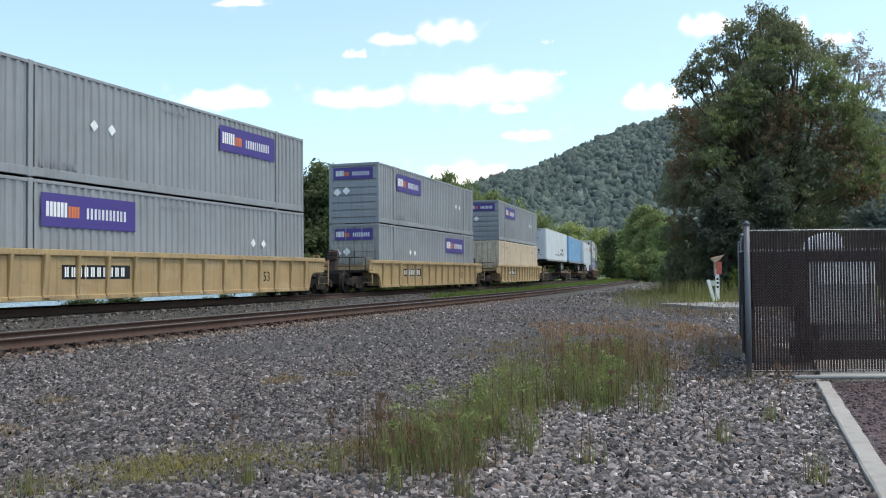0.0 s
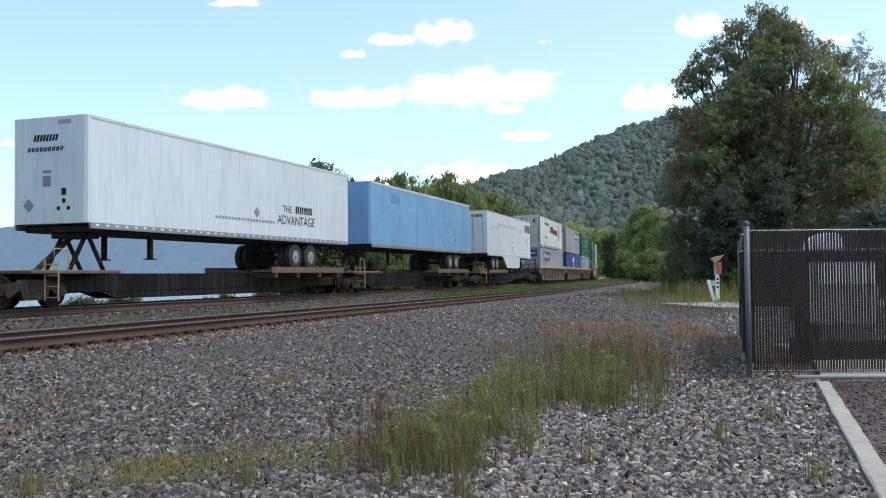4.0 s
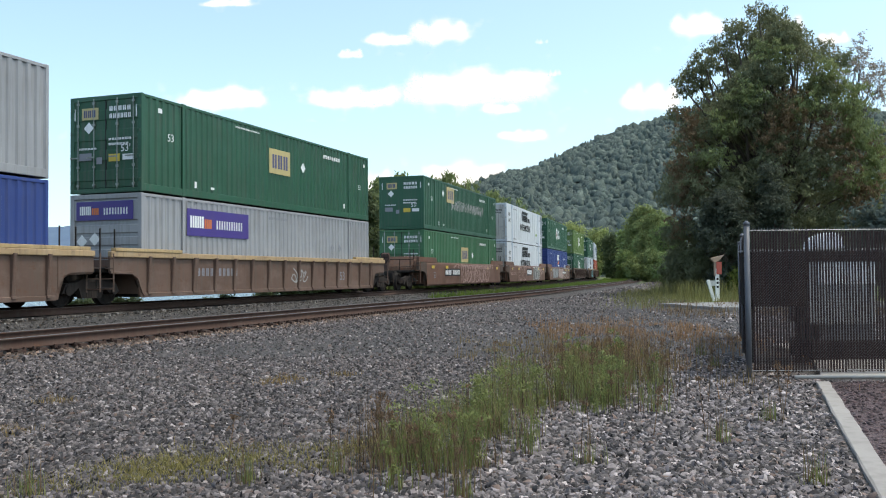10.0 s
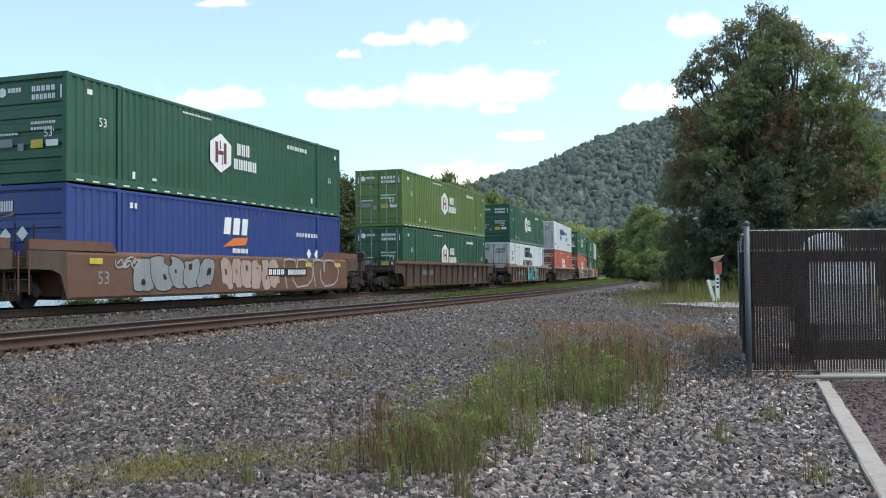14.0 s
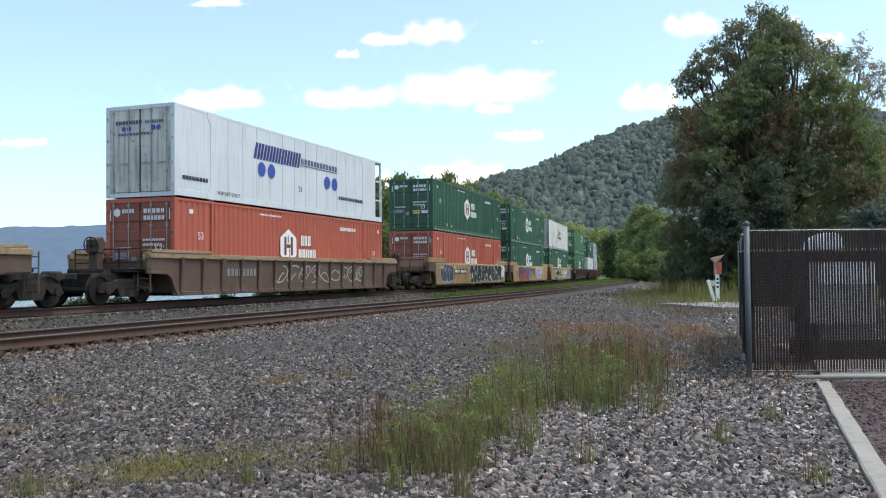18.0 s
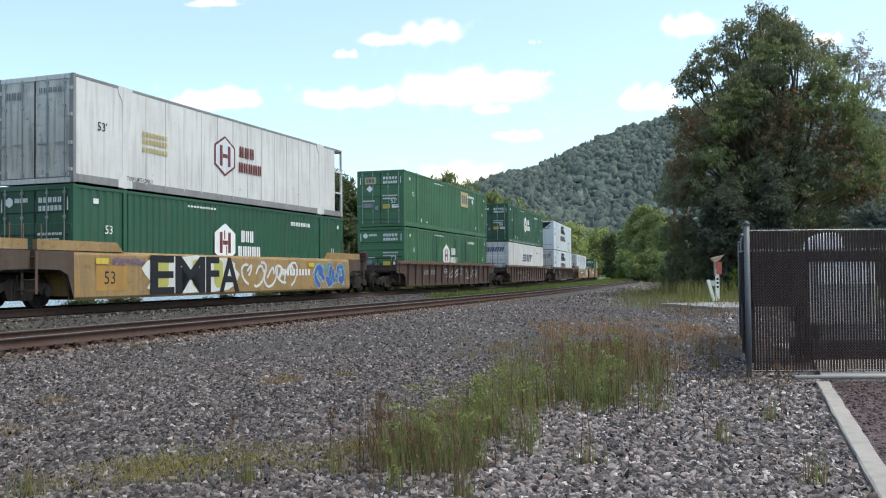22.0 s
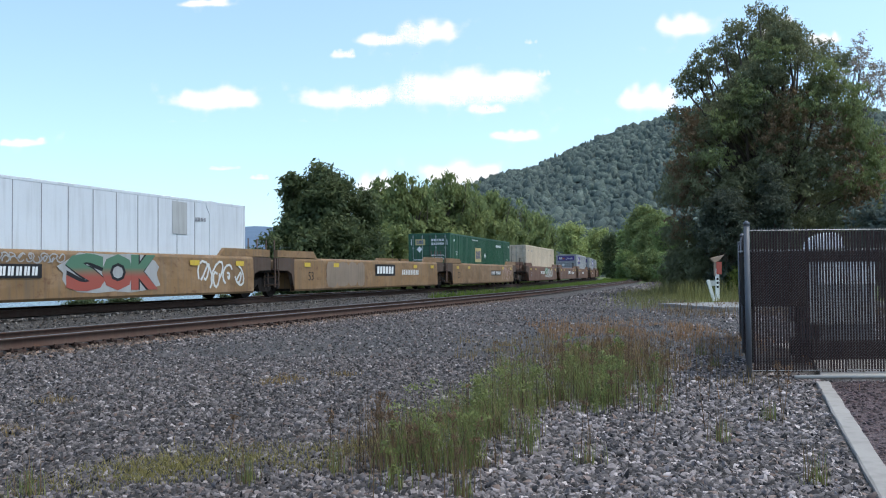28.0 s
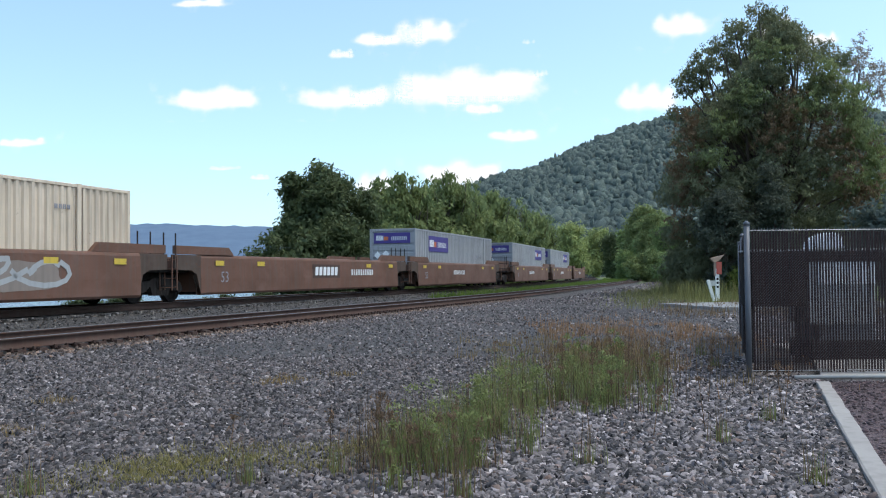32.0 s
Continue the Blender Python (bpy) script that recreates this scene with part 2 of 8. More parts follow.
def steps(a, b, fine, grow, far_a, far_b):
    """Coordinates that are close together from a to b and spread out to far_a and far_b."""
    out = list(np.arange(a, b + 1e-6, fine))
    d, x = fine, out[-1]
    while x < far_b:
        d *= grow
        x += d
        out.append(min(x, far_b))
    d, x = fine, a
    left = []
    while x > far_a:
        d *= grow
        x -= d
        left.append(max(x, far_a))
    return np.array(left[::-1] + out)


WEED_A, WEED_B = Vector((-0.5, 5.6)), Vector((2.7, 14.0))     # the strip of weeds between dark ballast and pale stone


def weed_side(x, y):
    d = (WEED_B - WEED_A).normalized()
    return (x - WEED_A.x) * d.y - (y - WEED_A.y) * d.x


def build_ground():
    gx, gy = steps(-46, 26, 0.5, 1.13, -4300, 4300), steps(-6, 66, 0.5, 1.13, -1500, 4600)
    X, Y = np.meshgrid(gx, gy)
    Z, S, LAT = ground_height(X, Y)
    rough = np.array([noise.noise((x * 0.35, y * 0.35, 3)) for x, y in zip(X.ravel(), Y.ravel())]).reshape(X.shape)
    Z = Z + rough * np.where((LAT > -4) & (LAT < 8.5), 0.0, np.where(LAT > 30, 0.10, 0.012)) - np.where((LAT > -3.4) & (LAT < 8.0), 0.09, 0.0)
    Z = np.where(LAT < -420, np.maximum(Z, -3.9 + rough), Z)
    v = np.stack([X.ravel(), Y.ravel(), Z.ravel()], 1)
    nx = len(gx)
    i = np.arange(len(gy) - 1)[:, None] * nx + np.arange(nx - 1)[None]
    f = np.stack([i, i + 1, i + nx + 1, i + nx], -1).reshape(-1, 4)
    me = fast_mesh("ground", v, f, ground_material(), True)
    side = weed_side(X, Y)
    pale = np.clip((side + 0.2) / 0.8, 0, 1) * np.clip((22 - Y) / 8, 0, 1)
    shift = near_lat(S) - 5.59
    grass = np.clip((X - 8.4 - (Y - 36) * 0.19) / 3.5, 0, 1) * np.clip((Y - 33) / 3, 0, 1)
    grass = np.maximum(grass, np.clip((-3.6 - LAT) / 1.2, 0, 1) * (LAT > -14.5))
    grass = np.maximum(grass, (LAT < -400) * 1.0)
    grass = np.maximum(grass, np.clip((Y - 66) / 8, 0, 1) * (LAT - shift > 14.0))
    grass = np.maximum(grass, np.clip((S - 78) / 12, 0, 1) * (LAT > 2.4) * (LAT - shift < 3.9))
    strip = np.clip(1 - np.abs(side + 0.25) / 0.9, 0, 1) * (Y > 5) * (Y < 17)
    moss = np.clip(1 - np.abs((Y - 6.6) - (X + 1.4) * 0.5) / 0.75, 0, 1) * (X < -0.3) * (X > -3.2)
    dirt = np.maximum(strip * 0.55, np.clip((-12.0 - LAT) / 2, 0, 1) * (LAT > -420))
    for key, value in (("pale", pale), ("grass", np.maximum(grass, moss * 0.62)), ("dirt", dirt)):
        at = me.attributes.new(key, "FLOAT", "POINT")
        at.data.foreach_set("value", value.ravel().astype(np.float32))
    thing("ground", "grey gravel ground with weeds and dirt", "ground", kind="structure", data=me)


build_ground()


def sweep_mesh(name, outline, s0, s1, step, mat, lat_of=None, closed=False, jitter=0.0):
    """An outline of (lat, z) swept along the track."""
    ss = np.arange(s0, s1 + 1e-6, step)
    o = np.array(outline)
    x, y, h = np.interp(ss, TS, TX), np.interp(ss, TS, TY), np.interp(ss, TS, TH)
    base = lat_of(ss) if lat_of else np.zeros(len(ss))
    lat = base[:, None] + o[None, :, 0]
    z = np.repeat(o[None, :, 1], len(ss), 0)
    if jitter:
        z = z + rng.normal(0, jitter, z.shape)
        lat = lat + rng.normal(0, jitter, z.shape)
    v = np.stack([x[:, None] + np.sin(h)[:, None] * lat, y[:, None] - np.cos(h)[:, None] * lat, z], -1).reshape(-1, 3)
    k = len(o)
    i = np.arange(len(ss) - 1)[:, None] * k + np.arange(k if closed else k - 1)[None]
    j = np.arange(len(ss) - 1)[:, None] * k + (np.arange(k if closed else k - 1)[None] + 1) % k
    f = np.stack([j, i, i + k, j + k], -1).reshape(-1, 4)
    return fast_mesh(name, v, f, mat, not closed)


def ballast_material():
    m, n, l, b = nodes_of("ballast")
    v = coords(n, l)
    cells = n.new("ShaderNodeTexVoronoi")
    cells.inputs["Scale"].default_value = 17
    l.new(v, cells.inputs["Vector"])
    tone = n.new("ShaderNodeSeparateColor")
    l.new(cells.outputs["Color"], tone.inputs[0])
    c = mix_node(n, l, tone.outputs[0], (0.026, 0.023, 0.022), (0.095, 0.083, 0.078))
    c = mix_node(n, l, span(n, l, noise_node(n, l, v, 0.8, 5), 0.35, 0.7, 0, 0.55), c, (0.095, 0.072, 0.057))
    l.new(c, b.inputs["Base Color"])
    b.inputs["Roughness"].default_value = 0.9
    bump(n, l, b, cells.outputs["Distance"], 1.0, 0.05)
    return m


BALLAST = ballast_material()
thing("ballast_bed", "grey crushed stone ballast under the far track", "ballast", kind="structure",
      data=sweep_mesh("ballast_bed", [(-4.2, -0.78), (-3.4, -0.62), (-2.6, -0.48), (-1.7, -0.42), (-0.9, -0.4), (0, -0.4), (0.9, -0.4), (1.7, -0.41), (2.4, -0.48), (3.2, -0.58), (4.1, -0.72)], -590, 750, 1.0, BALLAST, jitter=0.012))
# shade under the train is put into this near-black bed
SHADED_BED = paint("shaded_track_bed", (0.03, 0.026, 0.024), 0.9, 0.5, 0.0, 0.0, 0.1)
thing("ballast_bed", "black oil-soaked ballast between the far track's ties", "ballast", kind="structure",
      data=sweep_mesh("ballast_bed", [(-1.65, -0.5), (-1.35, -0.24), (-0.6, -0.215), (0, -0.22), (0.6, -0.215), (1.25, -0.24), (1.4, -0.45)], -590, 750, 1.0, SHADED_BED, jitter=0.015))
thing("ballast_bed", "grey crushed stone ballast under the near track", "ballast", kind="structure",
      data=sweep_mesh("ballast_bed", [(-3.2, -0.7), (-2.3, -0.5), (-1.6, -0.44), (-0.8, -0.43), (0, -0.44), (0.6, -0.45), (0.9, -0.51), (1.9, -0.55), (2.8, -0.575), (4.2, -0.61), (5.6, -0.66)], -590, 750, 1.0, BALLAST, near_lat, jitter=0.012))


def build_water():
    m, n, l, b = nodes_of("river_water")
    b.inputs["Base Color"].default_value = (0.10, 0.12, 0.12, 1)
    b.inputs["Roughness"].default_value = 0.12
    bump(n, l, b, noise_node(n, l, coords(n, l, "Object", (0.4, 1, 1)), 0.9, 4), 0.35, 0.15)
    me = mesh_of("water", [(-4200, -1400, 0), (1200, -1400, 0), (1200, 4200, 0), (-4200, 4200, 0)], [(0, 1, 2, 3)], m)
    thing("water", "pale river water reflecting the sky", "river", kind="structure", at=pose(0, 0, -4.3), data=me)


build_water()

RAIL = [(-0.075, 0), (-0.075, 0.014), (-0.011, 0.035), (-0.011, 0.14), (-0.036, 0.15), (-0.036, 0.178), (-0.026, 0.186), (0.026, 0.186), (0.036, 0.178), (0.036, 0.15), (0.011, 0.14), (0.011, 0.035), (0.075, 0.014), (0.075, 0)]


def build_track(label, lat_of, top, anchors, sink=0.0):
    track = thing("railway_track", label, "track", group="railway tracks", kind="structure")
    for side in (-0.753, 0.753):
        web = sweep_mesh("rail", [(-u + side, z + top - 0.186) for u, z in RAIL], -590, 750, 2.0, RAILRUST, lat_of, closed=True)
        web.materials.append(RAILTOP)
        k = len(RAIL)
        for i, poly in enumerate(web.polygons):
            if i % k in (5, 6, 7):
                poly.material_index = 1
        piece("rail", web, track, label="rusty steel rail with a worn head")
    tie = Build().box(-1.3, 1.3, -0.115, 0.115, -0.18, 0, 0.012).mesh("tie", TIEWOOD)
    plate = Build().box(-0.16, 0.16, -0.09, 0.09, -0.06, 0.004).mesh("tie_plate", RAILRUST)
    clip = Build().box(-0.03, 0.025, -0.018, 0.018, -0.055, 0.012).box(-0.085, 0.05, -0.012, 0.012, -0.06, -0.035).mesh("rail_anchor", RAILRUST)
    for i, s in enumerate(np.arange(8, 90, 0.495)):
        lat = float(lat_of(np.array([s]))[0]) if lat_of else 0.0
        h = float(np.interp(s, TS, TH))
        p = on_track(s, lat, top - 0.206)
        m = Matrix.Translation(p) @ pose(0, 0, 0, 0, 0, math.degrees(h) - 90)
        if i < 90:
            piece("tie", tie, track, at=m @ pose(0, 0, -sink))
            for side in (-0.753, 0.753):
                piece("tie_plate", plate, track, at=m @ pose(side, 0, 0))
                if anchors and side > 0:
                    for d in (-0.15,) if i % 2 else (-0.15, 0.13):
                        piece("rail_anchor", clip, track, at=m @ pose(side + 0.085, d, 0.03))
    return track


build_track("far railway track with rusty rails on timber ties", None, 0.0, False)
build_track("near railway track with rusty rails on timber ties", near_lat, -0.235, True, 0.075)

# distance: blue ridge over the river, wooded hill, both hazed in their colours


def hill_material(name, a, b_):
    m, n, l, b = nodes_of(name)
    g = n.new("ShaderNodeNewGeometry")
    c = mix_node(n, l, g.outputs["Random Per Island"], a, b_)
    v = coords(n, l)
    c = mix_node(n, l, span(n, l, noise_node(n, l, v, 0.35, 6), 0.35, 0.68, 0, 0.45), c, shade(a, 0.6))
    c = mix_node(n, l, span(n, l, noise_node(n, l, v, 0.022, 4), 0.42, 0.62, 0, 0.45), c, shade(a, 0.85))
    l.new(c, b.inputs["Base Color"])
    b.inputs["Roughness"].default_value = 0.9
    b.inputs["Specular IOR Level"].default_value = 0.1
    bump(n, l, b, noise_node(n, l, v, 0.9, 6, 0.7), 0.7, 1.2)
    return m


def ridge():
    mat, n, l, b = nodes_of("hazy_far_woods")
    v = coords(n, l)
    # the air's blue haze over the woods is put into the base colour
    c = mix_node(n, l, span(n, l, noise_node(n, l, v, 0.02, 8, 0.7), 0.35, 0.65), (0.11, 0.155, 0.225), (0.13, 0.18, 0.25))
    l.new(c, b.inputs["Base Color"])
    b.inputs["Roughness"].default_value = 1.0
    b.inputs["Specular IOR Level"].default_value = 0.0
    xs = np.linspace(-3600, 300, 120)
    rows = [(2300, 0.0), (2500, 0.45), (2750, 0.8), (3000, 1.0), (3300, 0.9)]
    top = 180 + 4 * np.sin(xs / 260) + 2 * np.sin(xs / 91) - np.clip((xs + 700) / 900, 0, 1) * 40
    v = [(x, y + 60 * math.sin(x / 400), -5 + k * t + (rng.normal(0, 2.0) if k > 0.9 else 0)) for (y, k) in rows for x, t in zip(xs, top)]
    nx = len(xs)
    f = [(r * nx + i, r * nx + i + 1, (r + 1) * nx + i + 1, (r + 1) * nx + i) for r in range(len(rows) - 1) for i in range(nx - 1)]
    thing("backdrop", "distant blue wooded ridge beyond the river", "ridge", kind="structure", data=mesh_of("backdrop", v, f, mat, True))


ridge()

HILL_X = (-60, 9, 28, 50, 64, 84, 106, 133, 161, 189, 216, 258, 313, 369, 434, 560, 900)
HILL_H = (48, 79, 88, 99, 103, 104.5, 114.5, 126.5, 138.5, 149, 156, 164, 170, 168, 150, 140, 105)


def hill_height(x, y):
    top = np.interp(x, HILL_X, HILL_H)
    k = np.clip((y - 430) / 520, 0, 1.25)
    return top * np.where(k < 1, np.sin(k * math.pi / 2) ** 1.25, 1 - (k - 1) * 1.4) - 1.5


def ico(level=1):
    bm = bmesh.new()
    bmesh.ops.create_icosphere(bm, subdivisions=level, radius=1)
    bm.verts.index_update()
    v = np.array([p.co[:] for p in bm.verts])
    f = np.array([[p.index for p in q.verts] for q in bm.faces])
    bm.free()
    return v, f


def scatter(base_v, base_f, places, sizes, spin=True, jitter=0.0, tilt=0.0, ragged=0.0):
    """Many copies of a small shape in one set of arrays, turned, stretched and dented."""
    n, k = len(places), len(base_v)
    a = rng.uniform(0, 2 * math.pi, n)
    v = np.repeat(base_v[None], n, 0)
    if jitter:
        v = v * (1 + rng.normal(0, jitter, (n, k, 1)))
    if ragged:
        v = v + rng.uniform(-ragged, ragged, (n, k, 3))
    v = v * np.asarray(sizes).reshape(n, -1, 1 if np.ndim(sizes) == 1 else 3)
    if spin:
        c, s = np.cos(a)[:, None], np.sin(a)[:, None]
        v = np.stack([v[..., 0] * c - v[..., 1] * s, v[..., 0] * s + v[..., 1] * c, v[..., 2]], -1)
    if tilt:
        b = rng.normal(0, tilt, n)
        c, s = np.cos(b)[:, None], np.sin(b)[:, None]
        v = np.stack([v[..., 0] * c - v[..., 2] * s, v[..., 1], v[..., 0] * s + v[..., 2] * c], -1)
    v = v + np.asarray(places)[:, None, :]
    f = (np.arange(n) * k)[:, None, None] + base_f[None]
    return v.reshape(-1, 3), f.reshape(-1, base_f.shape[1])


def hill():
    xs, ys = np.linspace(-60, 900, 97), np.linspace(400, 1080, 50)
    X, Y = np.meshgrid(xs, ys)
    Z = hill_height(X, Y)
    nx = len(xs)
    i = np.arange(len(ys) - 1)[:, None] * nx + np.arange(nx - 1)[None]
    f = np.stack([i, i + 1, i + nx + 1, i + nx], -1).reshape(-1, 4)
    # distance haze is put into this paler, bluish green
    ground_mat = hill_material("hazed_hill_floor", (0.075, 0.1, 0.098), (0.09, 0.12, 0.112))
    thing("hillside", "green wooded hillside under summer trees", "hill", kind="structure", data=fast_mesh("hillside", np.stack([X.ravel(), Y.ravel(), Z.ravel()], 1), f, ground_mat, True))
    n = 16000
    x, y = rng.uniform(-45, 560, n), 440 + 530 * rng.uniform(0, 1, n) ** 0.8
    keep = x < (y * 0.62)
    x, y = x[keep], y[keep]
    r = np.clip(np.exp(rng.normal(0.8, 0.36, len(x))), 1.1, 4.6)
    slim = rng.uniform(0, 1, len(x)) < 0.1
    wide = np.where(slim, r * 0.45, r)
    tall = np.where(slim, r * 1.5, r * rng.uniform(0.85, 1.35, len(r)))
    z = hill_height(x, y) + r * 0.1
    # a dome of three uneven rings and a peak
    rings, k = ((1.0, -0.35), (0.92, 0.25), (0.55, 0.78)), 7
    bv = np.array([(q * math.cos(2 * math.pi * (i + 0.5 * j) / k), q * math.sin(2 * math.pi * (i + 0.5 * j) / k), h) for j, (q, h) in enumerate(rings) for i in range(k)] + [(0, 0, 1.0)])
    bf = [(j * k + i, j * k + (i + 1) % k, (j + 1) * k + i) for j in range(2) for i in range(k)]
    bf += [(j * k + (i + 1) % k, (j + 1) * k + (i + 1) % k, (j + 1) * k + i) for j in range(2) for i in range(k)]
    bf = np.array(bf + [(2 * k + i, 2 * k + (i + 1) % k, 3 * k) for i in range(k)])
    v, f = scatter(bv, bf, np.stack([x, y, z], 1), np.stack([wide, wide, tall], 1), True, 0.18, 0.12, 0.16)
    # crowns too carry the haze in their base colours
    crowns = hill_material("hazed_hill_trees", (0.076, 0.1, 0.095), (0.165, 0.198, 0.17))
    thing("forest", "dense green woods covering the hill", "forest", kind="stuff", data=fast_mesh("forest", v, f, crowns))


hill()

# ---------------------------------------------------------------- trees


def leaf_cloud(lobes, count, size, hang=0.0, shell=0.55):
    """Arrays of bent leaf sprays inside lobes of (x, y, z, rx, ry, rz); most near the skin, in tufts."""
    L = np.array(lobes)
    w = L[:, 3] * L[:, 4] + L[:, 3] * L[:, 5]
    tufts = max(6, count // 22)
    pick = rng.choice(len(L), tufts, p=w / w.sum())
    d = rng.normal(size=(tufts, 3))
    d /= np.linalg.norm(d, axis=1)[:, None]
    rad = shell + (1 - shell) * rng.uniform(0, 1, tufts) ** 0.6
    rad *= 1 + 0.12 * rng.normal(size=tufts)
    tuft = L[pick, :3] + d * rad[:, None] * L[pick, 3:]
    which = rng.integers(0, tufts, count)
    p = tuft[which] + rng.normal(0, size * 1.5, (count, 3)) * (1, 1, 0.75)
    n = d[which] * 0.6 + rng.normal(0, 0.55, (count, 3)) + (0, 0, 0.45)
    n /= np.linalg.norm(n, axis=1)[:, None]
    u = np.cross(n, rng.normal(size=(count, 3)))
    u /= np.linalg.norm(u, axis=1)[:, None]
    u[:, 2] -= hang
    t = np.cross(n, u)
    s = size * rng.uniform(0.6, 1.35, (count, 1))
    v = np.stack([p - u * s, p + t * s * 0.42 + n * s * 0.12, p + u * s, p - t * s * 0.42 + n * s * 0.12], 1).reshape(-1, 3)
    f = np.arange(count * 4).reshape(-1, 4)
    return v, f


def limb(start, end, r0, r1, bend=0.12, sides=6):
    a, b = Vector(start), Vector(end)
    pts = [a.lerp(b, k / 4) + Vector(rng.normal(0, bend, 3)) * (0 if k in (0, 4) else (b - a).length * 0.25) for k in range(5)]
    return Build().tube(pts, [r0 + (r1 - r0) * k / 4 for k in range(5)], sides).mesh("limb", BARK, True)


def tree(name, label, at, lobes, leaves, size, mat, trunk_r, fork, hang=0.0, shell=0.55, group="", parts=3):
    """A tapered trunk, limbs into each lobe and a crown of many leaf sprays."""
    t = thing(name, label, "tree", group, at=Matrix.Translation(at))
    top = Vector((0, 0, fork))
    piece("trunk", Build().tube([(0, 0, -0.4), (0, 0, 0.3), (0.05, 0, fork * 0.6), top], [trunk_r * 1.5, trunk_r * 1.1, trunk_r * 0.85, trunk_r * 0.65], 9).mesh("trunk", BARK, True), t)
    for lobe in lobes:
        piece("limb", limb(top * rng.uniform(0.6, 1.0), lobe[:3], trunk_r * 0.45, trunk_r * 0.08), t)
    L = sorted(lobes, key=lambda q: q[2])
    k = max(1, len(L) // parts)
    groups = [L[i:i + k] for i in range(0, len(L), k)]
    total = sum(q[3] * q[5] for q in L)
    for g in groups:
        n = int(leaves * sum(q[3] * q[5] for q in g) / total)
        v, f = leaf_cloud(g, n, size, hang, shell)
        piece("crown", fast_mesh("crown", v, f, mat), t)
    return t


def spot(brg, d, z=None):
    """A place on the ground d metres out, on a bearing."""
    x = (brg - 784) / 1590 * d
    return Vector((x, d, ground_z(x, d) if z is None else z))


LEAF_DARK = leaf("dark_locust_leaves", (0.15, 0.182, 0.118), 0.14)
# paler copy of the locust leaves, with sunlight put into the colour
LEAF_SUNLIT = leaf("sunlit_locust_leaves", (0.185, 0.245, 0.122), 0.15)
LEAF_BROWN = leaf("withered_leaves", (0.165, 0.132, 0.092), 0.25)
LEAF_BANK = leaf("bank_tree_leaves", (0.082, 0.118, 0.064), 0.35)
LEAF_MID = leaf("willow_leaves", (0.155, 0.215, 0.1), 0.35)
LEAF_PALE = leaf("pale_green_leaves", (0.25, 0.33, 0.15), 0.4)
LEAF_BLUE = leaf("spruce_needles", (0.1, 0.14, 0.14), 0.3)


def lobes_round(cx, cz, w, h, n, r):
    """Lobes spread over an oval crown, w wide and h high."""
    out = []
    for i in range(n):
        a, k = rng.uniform(0, 2 * math.pi), math.sqrt(rng.uniform(0, 1))
        zz = rng.uniform(-1, 1)
        ww = math.sqrt(max(0.05, 1 - zz * zz))
        s = r * rng.uniform(0.7, 1.25)
        out.append((cx + w * k * ww * math.cos(a), w * k * ww * math.sin(a), cz + h * zz, s, s, s * 0.8))
    return out


